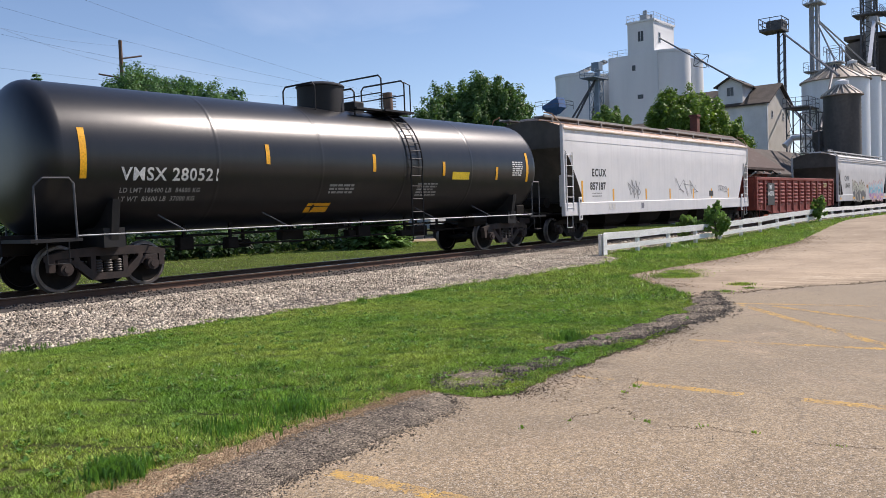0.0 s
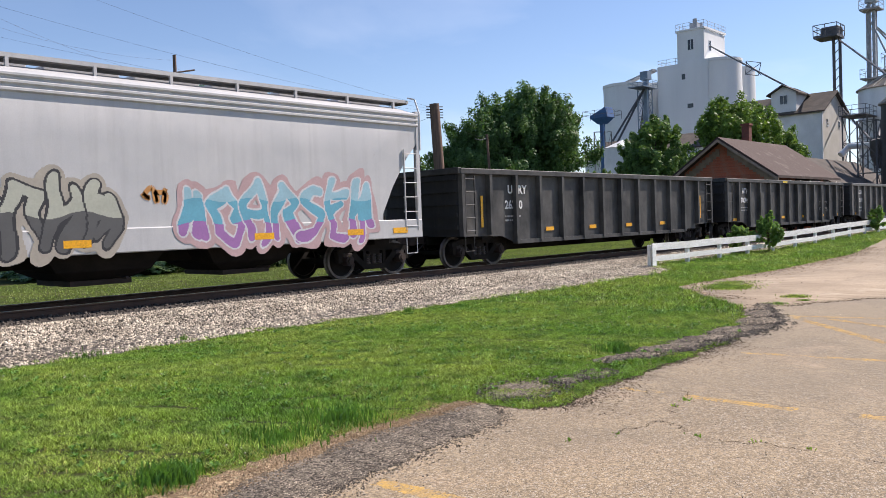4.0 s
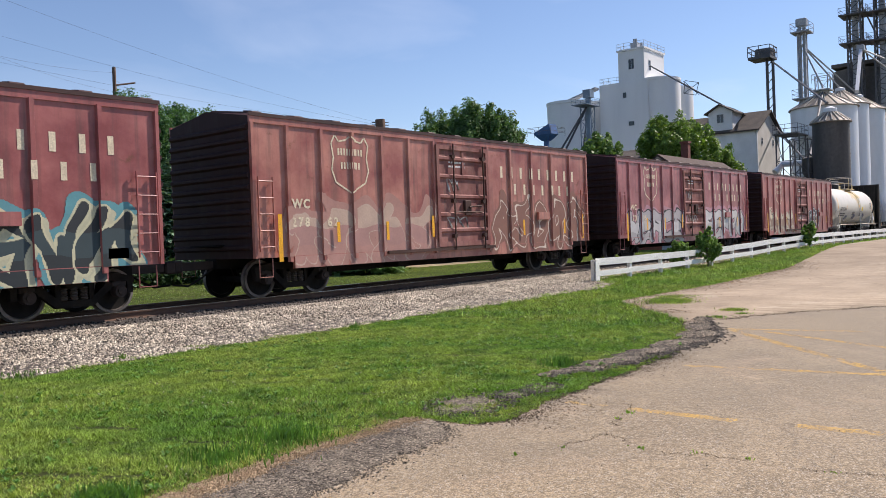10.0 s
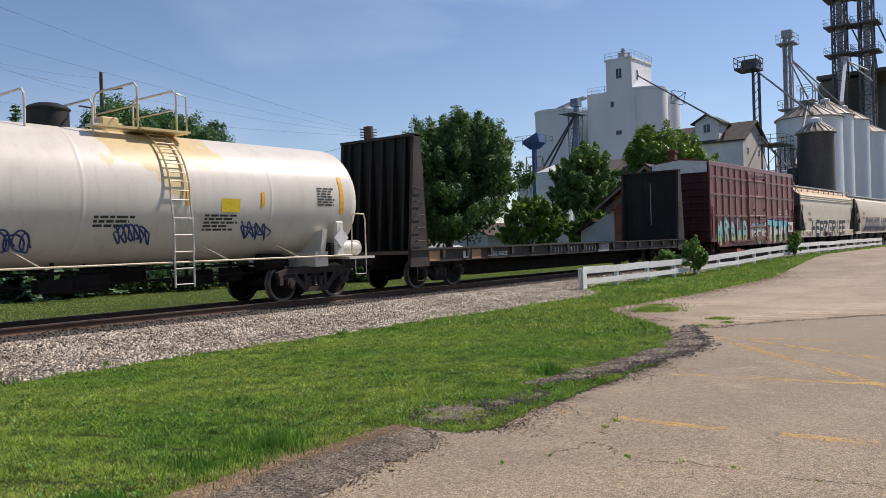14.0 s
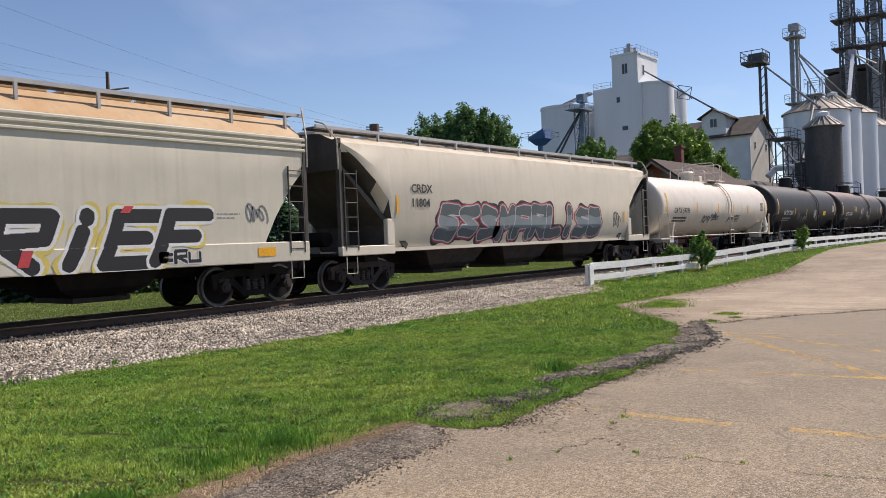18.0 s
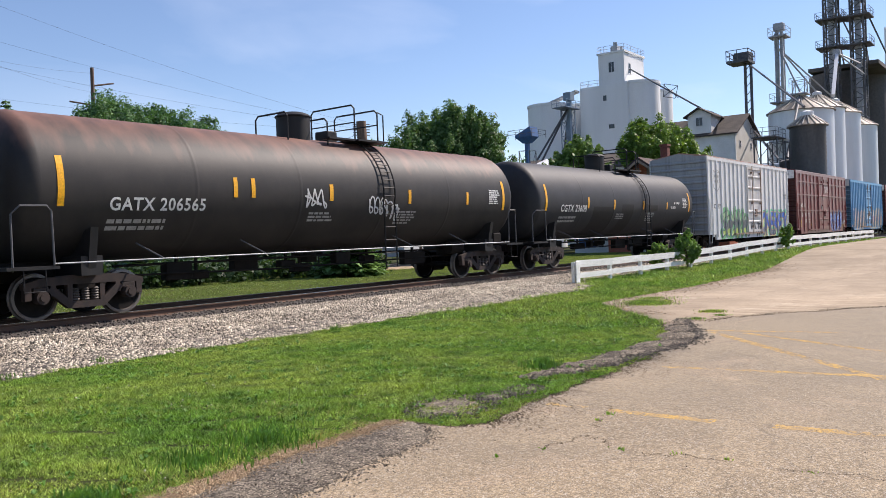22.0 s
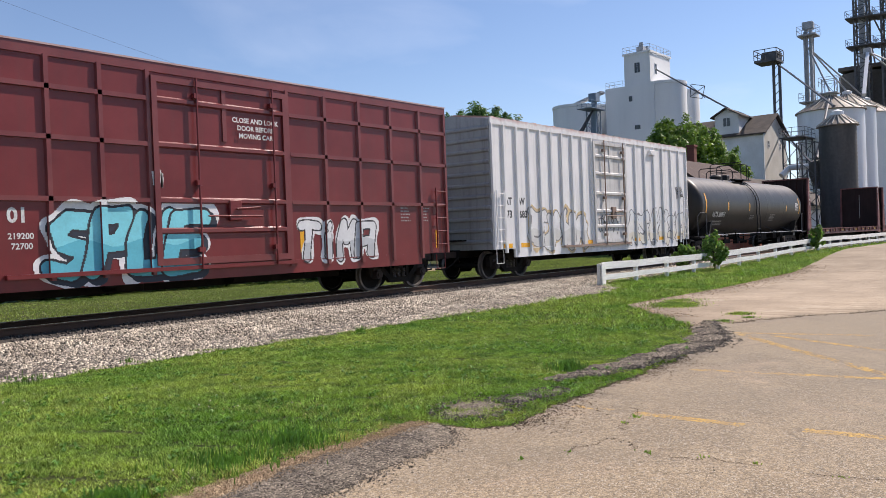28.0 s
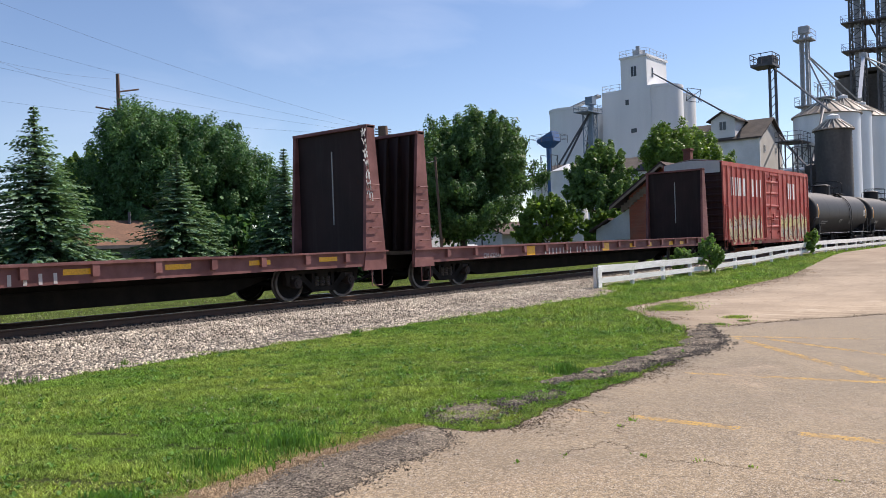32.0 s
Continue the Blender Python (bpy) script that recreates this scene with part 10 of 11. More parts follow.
for k, (X, num) in enumerate(((150.12, "273"), (167.76, "278"), (185.59, "273"), (203.48, "276"))):
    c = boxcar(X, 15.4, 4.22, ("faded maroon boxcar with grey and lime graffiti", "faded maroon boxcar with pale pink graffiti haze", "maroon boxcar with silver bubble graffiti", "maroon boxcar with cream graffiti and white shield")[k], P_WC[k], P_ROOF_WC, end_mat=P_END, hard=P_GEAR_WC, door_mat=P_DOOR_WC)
    flat_text(c, "WC", 1.19, 2.1, 0.3, YS - 0.006, CREAM_INK, bold=0.012, spacing=1.2)
    flat_text(c, num, 1.15, 1.66, 0.3, YS - 0.006, CREAM_INK, bold=0.01, spacing=1.4)
    flat_text(c, ("31", "62", "95", "95")[k], 2.3, 1.66, 0.3, YS - 0.008, CREAM_INK, bold=0.01, spacing=1.4)
    side = box_side(15.4, (6, 5), (0.42, 0.59), 4.22)
    shield(c, 3.16, 2.49, 1.3, 1.43, side)
    blocks(c, 9.6, 3.1, 0.36, "XXXXXXXXX", side, CREAM_INK, 0.56)
    blocks(c, 10.35, 2.58, 0.34, "XXXXXXX", side, CREAM_INK, 0.56)
    for x, w, h, z in ((1.7, 0.55, 0.2, 1.05), (4.9, 0.5, 0.14, 1.0), (7.0, 0.5, 0.14, 1.0), (14.4, 0.5, 0.2, 1.2)) if k == 0 else ((0.75, 0.12, 1.1, 1.4), (2.6, 0.1, 0.5, 1.5), (4.4, 0.1, 0.5, 1.5), (6.3, 0.1, 0.6, 1.6), (11.0, 0.1, 0.5, 1.5), (13.6, 0.1, 0.5, 1.5), (14.9, 0.12, 0.9, 1.5)):
        strip(c, x, z, w, h, YP - 0.006 if h > 0.3 else YS - 0.002)
    bars(c, 1.2, 1.42, 0.7, 0.06, 3, YS, CREAM_INK)
    part("placard_board", Geo().box(11.9, 12.6, -HW - 0.1, -HW - 0.01, 1.75, 2.0), P_WC[k], c)
    bars(c, 7.1, 3.55, 0.9, 0.07, 3, -HW - 0.056, WHITE_INK)
    scribble(c, 7.0, 1.5, 1.2, 0.5, (0.5, 0.48, 0.44), side, 40 + k, 4)
    scribble(c, 7.0, 2.6, 0.7, 0.45, (0.45, 0.42, 0.4), side, 50 + k, 3)
    if k == 0:
        graffiti(c, 2.3, 6.2, 0.74, 1.95, 4, ((0.085, 0.085, 0.1), (0.15, 0.155, 0.17)), (0.012, 0.012, 0.012), side, 1, 0.15, 0.035, (0.5, 0.6, 0.03), 0.07, slant=0.12, gap=1.22, shade=(0.012, 0.012, 0.012))
        graffiti(c, 8.9, 14.6, 0.72, 2.1, 6, ((0.02, 0.028, 0.032), (0.035, 0.06, 0.068), (0.02, 0.025, 0.03)), (0.58, 0.56, 0.37), side, 2, 0.115, 0.05, (0.1, 0.3, 0.34), 0.14, shade=(0.5, 0.49, 0.34), gap=1.14)
        scribble(c, 1.0, 2.35, 0.85, 0.9, (0.62, 0.56, 0.5), side, 3, 5, 0.016)
    elif k == 1:
        graffiti(c, 0.9, 6.2, 0.7, 2.1, 5, ((0.45, 0.24, 0.2), (0.42, 0.23, 0.2), (0.5, 0.36, 0.28)), (0.52, 0.38, 0.3), side, 3, 0.2, 0.03, (0.42, 0.22, 0.18), 0.2, warp=0.09)
        graffiti(c, 9.4, 14.8, 0.8, 2.4, 5, ((0.26, 0.12, 0.085), (0.24, 0.11, 0.08)), (0.66, 0.56, 0.46), side, 4, 0.17, 0.035, (0.25, 0.115, 0.085), 0.12, warp=0.09)
    elif k == 2:
        graffiti(c, 0.8, 6.45, 0.7, 2.05, 5, ((0.4, 0.38, 0.38), (0.56, 0.54, 0.53), (0.42, 0.39, 0.4)), (0.02, 0.02, 0.02), side, 5, 0.2, 0.05, (0.46, 0.24, 0.28), 0.1, warp=0.07, word="WEACE", gap=1.1)
        graffiti(c, 9.2, 14.6, 0.72, 2.1, 5, ((0.45, 0.44, 0.43), (0.58, 0.57, 0.55)), (0.02, 0.02, 0.02), side, 6, 0.18, 0.05, (0.5, 0.26, 0.3), 0.16, warp=0.06, slant=0.1, word="REPAQ", gap=1.14)
    else:
        graffiti(c, 1.3, 6.1, 0.75, 2.05, 5, ((0.5, 0.42, 0.32), (0.34, 0.22, 0.16), (0.56, 0.5, 0.38)), (0.06, 0.045, 0.04), side, 7, 0.13, 0.03, (0.5, 0.4, 0.3), 0.06, warp=0.08)
        graffiti(c, 9.55, 12.1, 1.05, 2.15, 4, ((0.011, 0.011, 0.013), (0.04, 0.04, 0.045)), (0.66, 0.66, 0.64), side, 8, 0.11, 0.04, (0.02, 0.02, 0.02), 0.05, warp=0.06, word="RESP", gap=1.1)
c = tank(221.41, 11.46, "white tank car with yellow stain below the platform", P_WHITE_T, P_WHITE_T, R=1.42, cz=2.5, dome_x=4.9, dome_r=0.4, dome_h=0.3, mark="GATX 61348", mark_x=0.77, mark_z=2.13, mark_w=1.86, ink=BLACK_INK, stripes=((2.75, 0.1, 2.45, 0.4), (6.9, 0.1, 2.45, 0.35), (8.9, 0.1, 2.45, 0.35)), dome_mat=P_BLACK2, white_rail=True, rusty=True)
for x, z, q_ in ((0.9, 1.4, 61), (2.9, 1.4, 62), (5.3, 1.5, 67), (8.4, 1.55, 63)):
    scribble(c, x, z, 0.95, 0.4, (0.03, 0.06, 0.2), shell_side(1.42, 2.5), q_, 7, 0.018)
part("placard", Geo().add([(7.75, wrap(1.42, 2.5, 2.15) - 0.01, 2.15), (8.25, wrap(1.42, 2.5, 2.15) - 0.01, 2.15), (8.25, wrap(1.42, 2.5, 2.45) - 0.01, 2.45), (7.75, wrap(1.42, 2.5, 2.45) - 0.01, 2.45)], [(0, 1, 2, 3)]), YELLOW_INK, c, "yellow placard")
c = bulkhead_flat(235.45, 20.4, "dark weathered bulkhead flatcar, empty", P_FLAT_D, P_BULK_D)
flat_text(c, "BCOL 86425", 3.9, 0.86, 0.19, -1.436, WHITE_INK, bold=0.004, spacing=1.1)
blocks(c, 8.0, 0.86, 0.18, "XXXXXXXX XXXXXXX", lambda x, z: -1.432, GREY_INK, 0.24)
for x, w_, m_ in ((3.0, 0.5, (0.4, 0.2, 0.1)), (0.9, 0.5, (0.45, 0.25, 0.12)), (11.5, 0.9, (0.3, 0.3, 0.29))):
    part("sprayed_panel", Geo().box(x, x + w_, -1.44, -1.432, 0.8, 1.1), ink(m_), c, "worn sprayed panel")
part("lading_plate", Geo().box(2.55, 2.8, -1.445, -1.432, 0.84, 1.06), WHITE_INK, c, "small white plate")
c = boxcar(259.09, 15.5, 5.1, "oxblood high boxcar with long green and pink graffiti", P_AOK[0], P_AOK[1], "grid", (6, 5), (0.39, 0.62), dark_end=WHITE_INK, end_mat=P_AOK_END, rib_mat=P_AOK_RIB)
side = box_side(15.5, (6, 5), (0.39, 0.62), 5.1, grid=True)
graffiti(c, 0.9, 5.9, 0.8, 2.2, 5, ((0.38, 0.5, 0.25), (0.24, 0.5, 0.47), (0.3, 0.55, 0.55)), (0.02, 0.03, 0.03), side, 13, 0.130, 0.05, (0.24, 0.06, 0.1), 0.06)
graffiti(c, 6.4, 9.6, 0.75, 2.05, 3, ((0.5, 0.6, 0.28), (0.55, 0.62, 0.5), (0.24, 0.6, 0.62)), (0.02, 0.03, 0.03), side, 14, 0.144, 0.055, (0.4, 0.1, 0.16), 0.08)
graffiti(c, 9.7, 13.9, 0.75, 2.15, 3, ((0.5, 0.66, 0.3), (0.66, 0.7, 0.62), (0.2, 0.62, 0.66)), (0.02, 0.03, 0.03), side, 46, 0.17, 0.06, (0.62, 0.24, 0.36), 0.09, word="TAM", warp=0.02, shade=(0.02, 0.02, 0.03))
part("sprayed_panel", Geo().box(13.85, 14.95, -HW - 0.115, -HW - 0.105, 1.35, 2.0), ink((0.66, 0.66, 0.64)), c, "white sprayed panel")
scribble(c, 13.95, 1.45, 0.9, 0.42, (0.03, 0.03, 0.03), lambda x, z: -HW - 0.116, 15, 4)
part("placard", Geo().box(14.55, 14.72, -HW - 0.12, -HW - 0.112, 1.4, 1.75), REFLECT, c, "yellow reflector on the sprayed panel")
bars(c, 12.2, 2.75, 0.5, 0.06, 6, YS, WHITE_INK)
bars(c, 13.7, 2.75, 0.6, 0.06, 5, YS, WHITE_INK)
c = hopper(276.35, 16.3, "tan covered hopper with large black and red graffiti letters", P_TANHOP, P_TANROOF, H=3.9, style="ribbed", cut=1.3, rise=0.6, rail_y=1.2, steep=0.6, rail_up=-0.04, rail_mat=P_GALV)
flat_text(c, "SIRX", 2.0, 2.5, 0.3, YS, BLACK_INK, bold=0.012, spacing=1.35)
flat_text(c, "17056", 2.0, 2.06, 0.3, YS - 0.008, BLACK_INK, bold=0.012, spacing=1.35)
graffiti(c, 2.9, 7.35, 0.93, 2.2, 4, ((0.011, 0.011, 0.013),), (0.68, 0.68, 0.66), sill_side, 16, 0.14, 0.065, (0.66, 0.52, 0.12), 0.035, slant=0.42, word="HEAZ", warp=0.0, cut=0.95, gap=1.1)
graffiti(c, 7.75, 13.35, 0.93, 2.25, 5, ((0.011, 0.011, 0.013),), (0.68, 0.68, 0.66), sill_side, 17, 0.14, 0.065, (0.66, 0.52, 0.12), 0.035, slant=0.42, word="GRIEF", warp=0.0, cut=0.95, gap=1.08)
graffiti(c, 1.2, 2.4, 1.0, 1.37, 3, ((0.011, 0.011, 0.013),), (0.6, 0.6, 0.58), sill_side, 18, 0.034, 0.02, slant=0.1, word="THE", warp=0.0, cut=0.96)
graffiti(c, 6.6, 7.6, 1.0, 1.35, 3, ((0.011, 0.011, 0.013),), (0.6, 0.6, 0.58), sill_side, 19, 0.031, 0.02, slant=0.1, word="CHC", warp=0.0, cut=0.96)
graffiti(c, 12.25, 13.2, 1.02, 1.35, 3, ((0.011, 0.011, 0.013),), (0.6, 0.6, 0.58), sill_side, 20, 0.034, 0.02, slant=0.1, word="CRU", warp=0.0, cut=0.96)
for x, z, w, h in ((2.75, 2.2, 0.5, 0.12), (2.5, 1.2, 0.3, 0.4), (5.0, 2.2, 0.35, 0.1), (7.6, 1.2, 0.3, 0.35), (9.6, 1.25, 0.3, 0.3), (11.6, 2.15, 0.3, 0.14)):
    part("graffiti", Geo().add([(x - w / 2, sill_side(x, z) - 0.009, z - h / 2), (x + w / 2 - 0.1, sill_side(x, z) - 0.009, z - h / 2), (x + w / 2, sill_side(x, z) - 0.009, z + h / 2), (x - w / 2 + 0.1, sill_side(x, z) - 0.009, z + h / 2)], [(0, 1, 2, 3)]), RED_INK, c)
scribble(c, 0.9, 1.65, 0.7, 0.4, (0.2, 0.4, 0.36), flat_side, 21, 4)
scribble(c, 14.5, 1.9, 0.6, 0.4, (0.2, 0.2, 0.2), flat_side, 22, 4)
bars(c, 13.7, 2.05, 0.7, 0.05, 2, YS, GREY_INK)
for x in (0.9, 15.0):
    strip(c, x, 1.2, 0.5, 0.2, -HW - 0.045)
c = hopper(293.76, 18.3, "cream round-sided covered hopper with dark bubble graffiti", P_CREAMHOP, P_GALV, H=3.95, style="round", cut=1.8, rise=0.3, rail_y=1.0)
round_side = lambda x, z: -float(np.interp(z, (1.1, 1.73, 2.52, 3.65), (1.316, 1.558, 1.6, 1.53)))
part("bottom_lip", Geo().box(1.9, 16.4, -HW * 0.9 - 0.03, -HW * 0.86, 1.06, 1.16), P_CREAMHOP, c)
flat_text(c, "CRDX", 2.7, 2.68, 0.33, YS - 0.075, BLACK_INK, bold=0.008)
flat_text(c, "11804", 2.68, 2.28, 0.33, YS - 0.075, BLACK_INK, bold=0.008)
strip(c, 2.1, 2.33, 0.09, 0.5, YS - 0.075)
strip(c, 15.9, 2.0, 0.09, 0.45, YS - 0.075)
for gx0, gx1, gn, gw, gs in ((3.8, 6.9, 3, None, 23), (6.9, 13.9, 7, "MARLISB", 47)):
    graffiti(c, gx0, gx1, 1.22, 2.42, gn, ((0.1, 0.115, 0.12), (0.22, 0.26, 0.27), (0.1, 0.115, 0.115)), (0.5, 0.54, 0.54), round_side, gs, 0.165, 0.03, (0.025, 0.025, 0.03), 0.08, slant=0.05, rim=(0.45, 0.06, 0.08), word=gw, gap=1.1, warp=0.022)
scribble(c, 15.0, 1.6, 0.6, 0.6, (0.1, 0.1, 0.1), round_side, 24, 4)
c = tank(314.45, 14.17, "cream tank car with black scribbled tags", P_CREAM_T, P_CREAM_T, R=1.42, cz=2.52, dome_x=6.3, dome_r=0.34, dome_h=0.35, mark="GATX 59796", mark_x=0.82, mark_z=2.17, mark_w=1.86, ink=BLACK_INK, stripes=((3.6, 0.11, 2.45, 0.5), (6.5, 0.11, 2.42, 0.47), (8.75, 0.11, 2.42, 0.47), (11.1, 0.11, 2.42, 0.45)), white_rail=True, rusty=True)
for x, z, w, h, n_, q_ in ((4.6, 1.7, 0.9, 0.38, 4, 64), (5.5, 1.85, 0.8, 0.36, 3, 65), (8.15, 1.75, 0.75, 0.32, 3, 66)):
    graffiti(c, x, x + w, z, z + h, n_, ((0.06, 0.06, 0.065),), (0.16, 0.15, 0.14), shell_side(1.42, 2.52), q_, 0.028, 0.012)
c = tank(331.15, 14.17, "dull black tank car with white lettering", P_BLACK2, P_BLACK2, R=1.5, cz=2.58, dome_x=7.2, dome_r=0.42, mark="GATX 72560", mark_x=1.19, mark_w=2.0, stripes=((3.67, 0.1, 2.3, 0.46), (6.4, 0.1, 2.3, 0.44), (8.94, 0.1, 2.3, 0.42)), rusty=True, seed=2)
for x, z, w, q_, col in ((4.4, 1.75, 0.7, 68, (0.14, 0.14, 0.14)), (5.3, 1.55, 1.7, 69, (0.2, 0.2, 0.2)), (8.2, 2.0, 0.75, 70, (0.65, 0.65, 0.64)), (8.5, 1.95, 0.4, 74, (0.65, 0.65, 0.64))):
    scribble(c, x, z, w, 0.5, col, shell_side(1.5, 2.58), q_, 5)
part("placard", Geo().add([(10.77, wrap(1.5, 2.58, 2.08) - 0.01, 2.08), (11.45, wrap(1.5, 2.58, 2.08) - 0.01, 2.08), (11.45, wrap(1.5, 2.58, 2.38) - 0.01, 2.38), (10.77, wrap(1.5, 2.58, 2.38) - 0.01, 2.38)], [(0, 1, 2, 3)]), YELLOW_INK, c, "yellow placard")
c = tank(348.06, 14.94, "black tank car with rust-brown upper shell", P_RUSTBLACK, P_BLACK2, R=1.5, cz=2.58, dome_x=7.4, dome_r=0.45, mark="GATX 206565", mark_x=0.97, mark_z=2.08, mark_w=2.24, stripes=((4.0, 0.11, 2.6, 0.45), (4.5, 0.11, 2.6, 0.45), (7.0, 0.13, 2.55, 0.42), (10.1, 0.12, 2.5, 0.4), (12.9, 0.11, 2.5, 0.38)), rusty=True, seed=3)
for x, z, q_ in ((6.1, 2.15, 71), (8.4, 2.0, 72), (9.0, 1.9, 73)):
    scribble(c, x, z, 0.8, 0.5, (0.6, 0.6, 0.6), shell_side(1.5, 2.58), q_, 4)
c = tank(365.87, 13.93, "charcoal grey tank car with darker repainted patches", P_GREYTANK, P_BLACK2, R=1.47, cz=2.55, dome_x=7.0, dome_r=0.42, mark="CGTX 23608", mark_x=1.08, mark_w=2.04, stripes=((3.26, 0.11, 2.47, 0.44), (5.58, 0.11, 2.42, 0.4), (8.49, 0.1, 2.42, 0.36), (11.14, 0.1, 2.42, 0.34)), rusty=True, seed=4, extra=(("SR 13450", 11.95, 2.5, 0.16), ("SR 8754", 11.6, 2.28, 0.16)))
c = boxcar(382.25, 15.3, 5.08, "white high boxcar with green and blue graffiti", P_UCRY, P_REDROOF, "posts", (9, 7), (0.42, 0.61), depth=0.062, hard=P_HARD, end_mat=P_UCRY_END, door_mat=P_DOOR_WHITE)
for px0, px1 in ((0.78, 1.3), (1.58, 2.08)):
    part("mark_panel", Geo().box(px0, px1, YS - 0.002, YS, 2.28, 2.62), WHITE_INK, c, "white mark panel")
YM = YS - 0.006
flat_text(c, "UC", 0.82, 2.34, 0.32, YM, BLACK_INK, bold=0.01)
flat_text(c, "RY", 1.6, 2.34, 0.32, YM, BLACK_INK, bold=0.01)
side = box_side(15.3, (9, 7), (0.42, 0.61), 5.08, depth=0.062)
shield(c, 1.45, 3.25, 1.1, 1.12, side, GREY_INK)
graffiti(c, 2.1, 6.3, 0.76, 2.15, 5, ((0.4, 0.52, 0.12), (0.1, 0.11, 0.12), (0.35, 0.5, 0.3)), (0.02, 0.02, 0.025), side, 25, 0.122, 0.055, (0.16, 0.42, 0.2), 0.16)
graffiti(c, 6.5, 9.2, 0.8, 2.3, 3, ((0.06, 0.065, 0.07), (0.45, 0.47, 0.48)), (0.55, 0.56, 0.56), side, 26, 0.101, 0.04, None)
graffiti(c, 9.3, 14.9, 0.76, 2.2, 6, ((0.1, 0.12, 0.16), (0.03, 0.1, 0.45), (0.06, 0.16, 0.55)), (0.02, 0.02, 0.04), side, 27, 0.12, 0.04, (0.1, 0.48, 0.26), 0.16, word="ONEKEY", warp=0.02, gap=1.1, rim=(0.75, 0.42, 0.34), shade=(0.62, 0.72, 0.2))
scribble(c, 14.3, 3.05, 0.7, 0.4, (0.05, 0.05, 0.05), side, 28, 4, 0.018)
for (X, L, i, a, lab) in ((399.72, 15.8, 1, "52", "oxblood high boxcar with blue graffiti beside the door"), (434.76, 15.4, 2, "01", "oxblood high boxcar with cyan graffiti letters")):
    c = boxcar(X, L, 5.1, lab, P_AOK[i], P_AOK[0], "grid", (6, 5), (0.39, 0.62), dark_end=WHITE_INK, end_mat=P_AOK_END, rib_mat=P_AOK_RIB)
    for txt, x, z in (("AO", 1.3, 2.55), ("K", 2.3, 2.55), ("11", 1.42, 1.9), ("51", 2.4, 1.9), (a, 3.25, 1.9)):
        flat_text(c, txt, x, z, 0.36, YS, WHITE_INK, bold=0.012)
    for txt, y0_ in (("EXCESS HEIGHT CAR", 1.25), ("AOK 1151" + a, -0.3)):
        P, faces = letters(txt, 0.17, 1.0, 0.004)
        part("end_lettering", Geo().add([(-0.09, y0_ - p[0] * 0.95, 4.78 + p[1]) for p in P], faces), BLACK_INK, c)
    for txt, x, z in (("LD LMT", 2.4, 1.6), ("219200", 3.25, 1.6), ("LT WT", 2.4, 1.42), ("72700", 3.3, 1.42)):
        flat_text(c, txt, x, z, 0.15, YS, WHITE_INK, bold=0.003)
    for x, z in ((1.25, 1.4), (4.0, 1.4), (9.9, 1.4), (14.9, 1.35)):
        strip(c, x, z, 0.24 if x < 2 else 0.12, 0.5, YS - 0.001)
    for j, s in enumerate(("CLOSE AND LOCK", "DOOR BEFORE", "MOVING CAR")):
        flat_text(c, s, 8.6, 4.05 - 0.17 * j, 0.15, -HW - 0.09, WHITE_INK, align="CENTER", bold=0.004)
    bars(c, 13.4, 2.2, 0.4, 0.05, 5, YS, GREY_INK)
    bars(c, 14.2, 2.2, 0.4, 0.05, 5, YS, GREY_INK)
    side = box_side(L, (6, 5), (0.39, 0.62), 5.1, grid=True)
    if i == 1:
        graffiti(c, 10.0, 13.9, 0.85, 2.15, 5, ((0.04, 0.07, 0.3), (0.09, 0.18, 0.48)), (0.55, 0.58, 0.6), side, 29, 0.115, 0.04, (0.05, 0.07, 0.2), 0.1)
        graffiti(c, 14.2, 15.3, 0.85, 1.7, 2, ((0.4, 0.25, 0.08), (0.4, 0.4, 0.42)), (0.1, 0.06, 0.05), side, 30, 0.072, 0.03)
        scribble(c, 7.0, 2.35, 0.6, 0.4, (0.6, 0.6, 0.6), side, 31, 3)
    else:
        graffiti(c, 3.9, 7.1, 0.78, 2.2, 4, ((0.1, 0.48, 0.6), (0.2, 0.66, 0.76)), (0.02, 0.02, 0.03), side, 32, 0.16, 0.05, (0.78, 0.78, 0.78), 0.11, slant=0.25, word="SPUE", warp=0.02, gap=1.16, shade=(0.02, 0.03, 0.05))
        scribble(c, 6.0, 2.6, 0.35, 0.4, (0.7, 0.7, 0.7), side, 131, 2, 0.03)
        graffiti(c, 9.75, 12.3, 0.88, 1.95, 4, ((0.5, 0.52, 0.54), (0.7, 0.71, 0.72)), (0.03, 0.03, 0.035), side, 33, 0.1, 0.035, (0.75, 0.75, 0.75), 0.05, word="TIMA", warp=0.02, gap=1.1)
c = boxcar(417.69, 15.0, 5.08, "sky blue high boxcar with yellow and pink graffiti", P_BLUE, P_GALV, "posts", (9, 7), (0.42, 0.6), dark_end=P_GALV, end_mat=P_BLUE_END, depth=0.062, hard=P_HARD)
flat_text(c, "AT", 1.0, 2.4, 0.33, YS, WHITE_INK, bold=0.01)
flat_text(c, "W", 1.72, 2.4, 0.33, YS, WHITE_INK, bold=0.01)
side = box_side(15.0, (9, 7), (0.42, 0.6), 5.08, depth=0.062)
graffiti(c, 0.6, 6.2, 0.85, 2.2, 6, ((0.55, 0.42, 0.26), (0.6, 0.52, 0.45), (0.55, 0.55, 0.55)), (0.5, 0.36, 0.14), side, 34, 0.144, 0.04, (0.5, 0.46, 0.42), 0.2)
graffiti(c, 6.5, 8.8, 0.9, 2.2, 3, ((0.1, 0.2, 0.35), (0.5, 0.55, 0.55)), (0.6, 0.6, 0.55), side, 35, 0.086, 0.04)
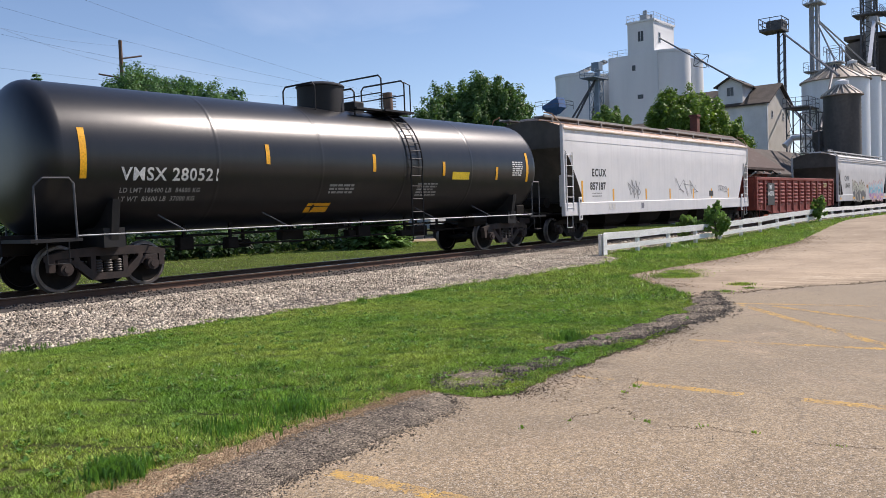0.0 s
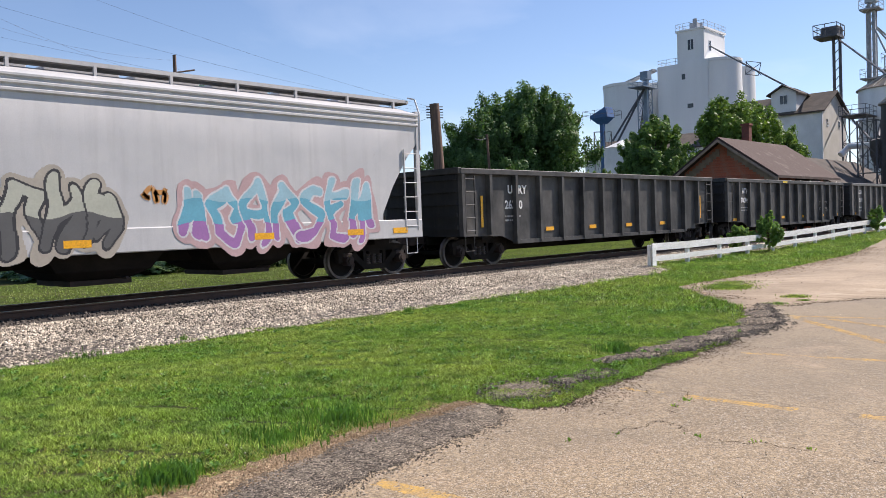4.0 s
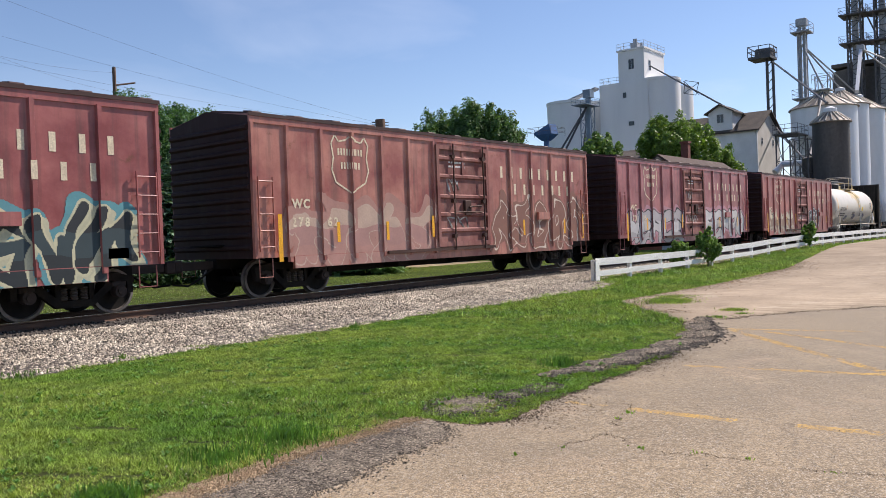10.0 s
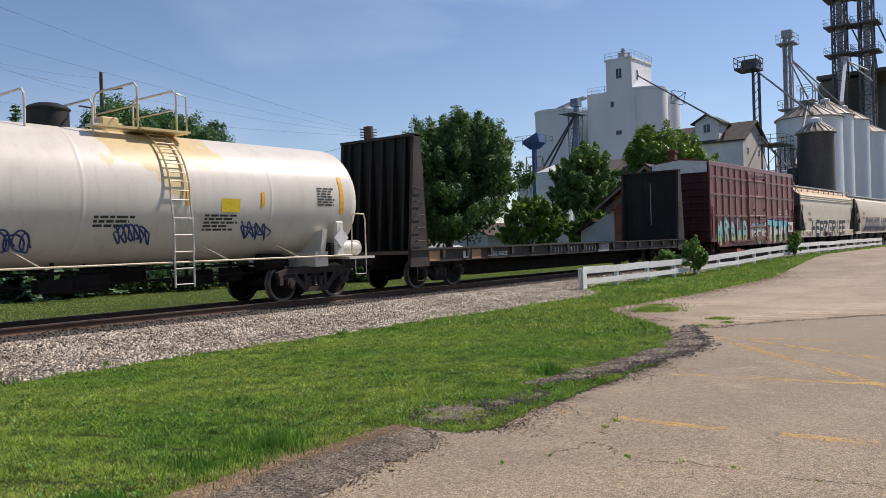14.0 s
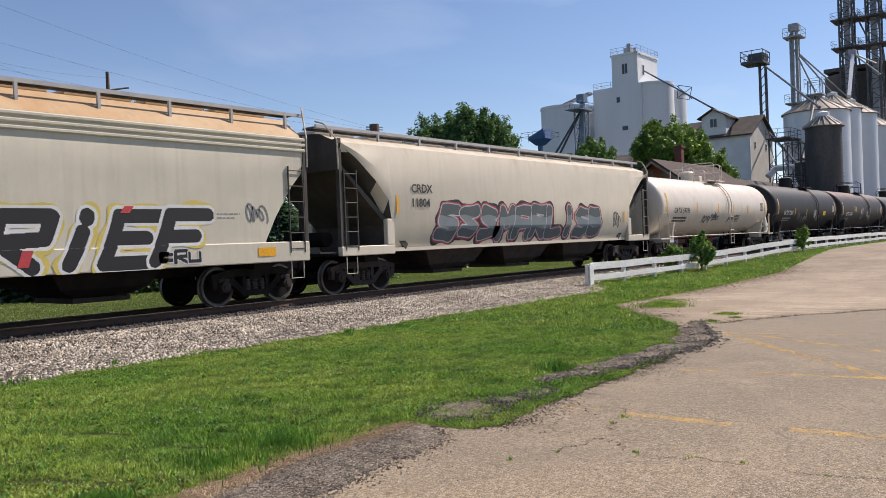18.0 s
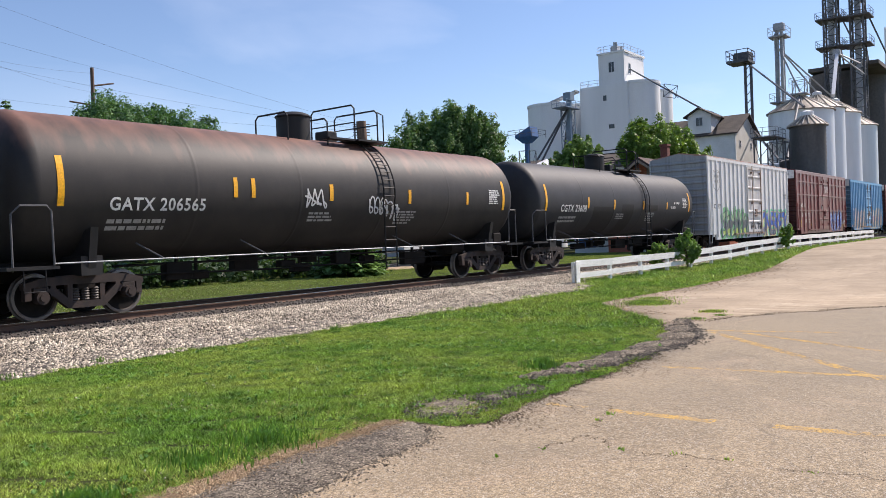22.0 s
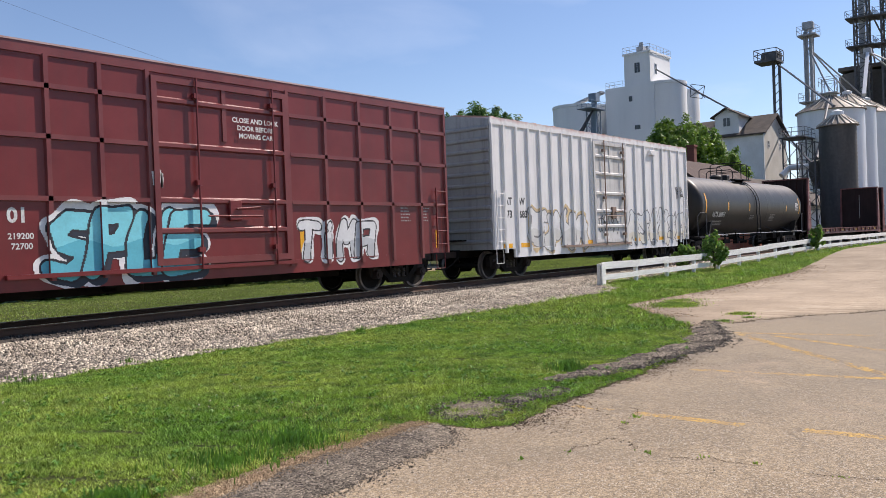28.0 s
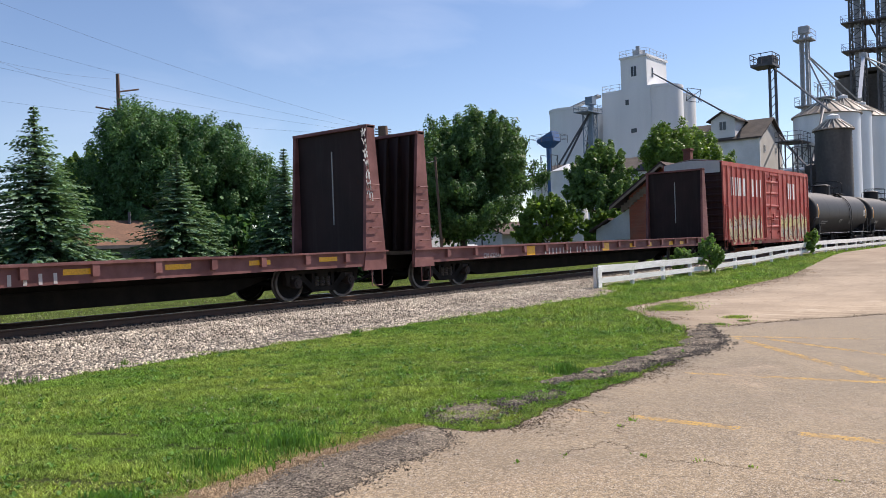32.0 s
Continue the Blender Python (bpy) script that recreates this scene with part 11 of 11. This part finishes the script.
graffiti(c, 9.2, 14.7, 0.85, 2.4, 6, ((0.5, 0.42, 0.3), (0.55, 0.4, 0.4), (0.5, 0.52, 0.5)), (0.25, 0.2, 0.2), side, 36, 0.130, 0.04, (0.5, 0.45, 0.3), 0.16)
c = boxcar(452.38, 15.15, 5.08, "worn white high boxcar with grey outline graffiti", P_ATW, P_REDROOF, "posts", (9, 7), (0.42, 0.6), depth=0.062, hard=P_HARD, end_mat=P_UCRY_END, door_mat=P_DOOR_WHITE)
for txt, x, z in (("AT", 0.69, 2.37), ("W", 1.5, 2.37), ("173", 0.62, 1.95), ("683", 1.5, 1.95)):
    flat_text(c, txt, x, z, 0.32, YS, BLACK_INK, bold=0.01)
side = box_side(15.15, (9, 7), (0.42, 0.6), 5.08, depth=0.062)
graffiti(c, 2.0, 6.0, 0.85, 2.2, 4, ((0.6, 0.6, 0.58), (0.7, 0.7, 0.7)), (0.2, 0.2, 0.2), side, 37, 0.19, 0.045, (0.6, 0.46, 0.26), 0.06, slant=0.25, warp=0.07)
graffiti(c, 9.2, 14.8, 0.85, 2.25, 6, ((0.68, 0.64, 0.54), (0.7, 0.69, 0.66), (0.68, 0.7, 0.7)), (0.17, 0.17, 0.175), side, 38, 0.185, 0.045, warp=0.075, gap=1.12)
scribble(c, 13.95, 2.75, 0.9, 0.6, (0.08, 0.08, 0.08), side, 83, 6, 0.018)
part("rust_streak", Geo().add([(11.6, -HW - 0.012, 2.3), (11.75, -HW - 0.012, 2.35), (11.85, -HW - 0.012, 1.5), (11.68, -HW - 0.012, 1.2), (11.55, -HW - 0.012, 1.55)], [(0, 4, 3, 2, 1)]), ink((0.5, 0.3, 0.14)), c, "brown rust streak")
part("cable_bracket", Geo().box(11.25, 11.75, -HW - 0.1, -HW - 0.002, 4.55, 4.75, 0.02).cyl((11.35, -HW - 0.14, 4.66), (11.35, -HW - 0.09, 4.66), 0.08, 10), P_ATW, c)
scribble(c, 6.7, 1.4, 1.6, 0.7, (0.15, 0.15, 0.15), side, 39, 6)
for x in (0.8, 1.8, 6.2, 10.0, 12.3, 14.2):
    strip(c, x, 1.05, 0.5, 0.14, YS - 0.006)
c = tank(470.0, 15.15, "sooty black tank car with yellow end stripes", P_NATX, P_BLACK2, R=1.48, cz=2.55, dome_x=5.5, dome_r=0.3, dome_h=0.12, mark="NATX 888813", mark_x=0.9, mark_z=1.96, mark_w=1.68, stripes=((2.95, 0.11, 2.5, 0.42), (6.1, 0.1, 2.48, 0.4), (12.5, 0.1, 2.45, 0.35)), rusty=True, seed=5)
for X, lab in ((487.07, "faded maroon bulkhead flatcar, empty"), (509.66, "faded maroon bulkhead flatcar with shade-darkened bulkheads, empty")):
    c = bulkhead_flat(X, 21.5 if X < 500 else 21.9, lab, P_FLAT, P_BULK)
    flat_text(c, "CN 322600", 4.2, 0.8, 0.2, -1.436, FADED_INK, bold=0.004, spacing=1.1) if X < 500 else None
    blocks(c, 8.2, 0.8, 0.2, "XXXXXXXX XXXXXXXX", lambda x, z: -1.432, FADED_INK, 0.27) if X < 500 else None
    if X < 500:
        for k in range(9):
            strip(c, 2.6 + 2.1 * k, 1.0, 0.6, 0.11, -1.436)
        for k in range(7):
            z = 2.5 + 0.27 * k
            scribble(c, 0.42 + 0.012 * k, z + 0.15, 0.2, 0.26, (0.6, 0.6, 0.58), lambda x, z: -1.462, 110 + k, 2, 0.014)
            scribble(c, 20.85 - 0.03 * k, z, 0.2, 0.26, (0.6, 0.6, 0.58), lambda x, z: -1.462, 100 + k, 2, 0.014)
    else:
        flat_text(c, "CN 622547", 3.3, 0.8, 0.2, -1.436, FADED_INK, bold=0.004)
        blocks(c, 6.8, 0.8, 0.2, "XXXXXXXX XXXXXXXX", lambda x, z: -1.432, FADED_INK, 0.24)
        for x, w in ((6.0, 0.5), (11.3, 0.55), (13.6, 0.5), (15.2, 0.4), (17.4, 0.4), (18.6, 0.4)):
            strip(c, x, 0.95, w, 0.3 if x < 12 else 0.16, -1.436)
c = boxcar(533.32, 15.35, 4.95, "bright red boxcar with faded white lettering and yellow graffiti", P_REDBOX, P_RUSTROOF, "posts", (9, 7), (0.42, 0.6), end_mat=P_END, dark_end=P_GALV)
side = box_side(15.35, (9, 7), (0.42, 0.6), 4.95)
graffiti(c, 0.8, 6.0, 0.9, 2.1, 6, ((0.55, 0.46, 0.26), (0.5, 0.42, 0.34)), (0.05, 0.05, 0.04), side, 44, 0.13, 0.04, (0.5, 0.36, 0.2), 0.14)
graffiti(c, 9.4, 14.8, 0.9, 2.1, 6, ((0.5, 0.46, 0.34), (0.55, 0.48, 0.2)), (0.06, 0.05, 0.04), side, 45, 0.12, 0.04, (0.5, 0.38, 0.24), 0.14)
for x, n_ in ((1.1, 4), (4.3, 3), (10.7, 3)):
    blocks(c, x, 3.25, 0.95, "X" * n_, side, WHITE_INK, 0.62)
for k, X in enumerate((551.5, 568.6)):
    c = tank(X, 14.2, "black tank car with dark fittings", P_BLACK2, P_BLACK2, R=1.48, cz=2.55, dome_x=7.0, mark=None, mark_x=1.2, rusty=True, seed=6 + k)


# ---- the train runs ----
RUN_T = (0, 4, 8, 12, 16, 20, 24, 28, 32)
RUN_S = (0.0, 62.77, 125.23, 187.25, 248.74, 309.91, 370.94, 431.93, 492.72)


def motions():
    for car, X in CARS:
        walk(car, [(t, pose(X - s, TRACK_Y, RAIL_Z)) for t, s in zip(RUN_T, RUN_S)])
    # every wheel rolls as far as the train runs; all turn alike and share one action
    rows, n = [], 960
    for k in range(n + 1):
        t = 32.0 * k / n
        s = float(np.interp(t, RUN_T, RUN_S))
        rows.append((t, pose(0, 0, 0, 0, -math.degrees(s / WR), 0)))
    walk(WHEELS[0], rows)
    act = WHEELS[0].animation_data
    for w in WHEELS[1:]:
        w.rotation_mode = "QUATERNION"
        w.animation_data_create()
        w.animation_data.action = act.action
        w.animation_data.action_slot = act.action_slot


motions()
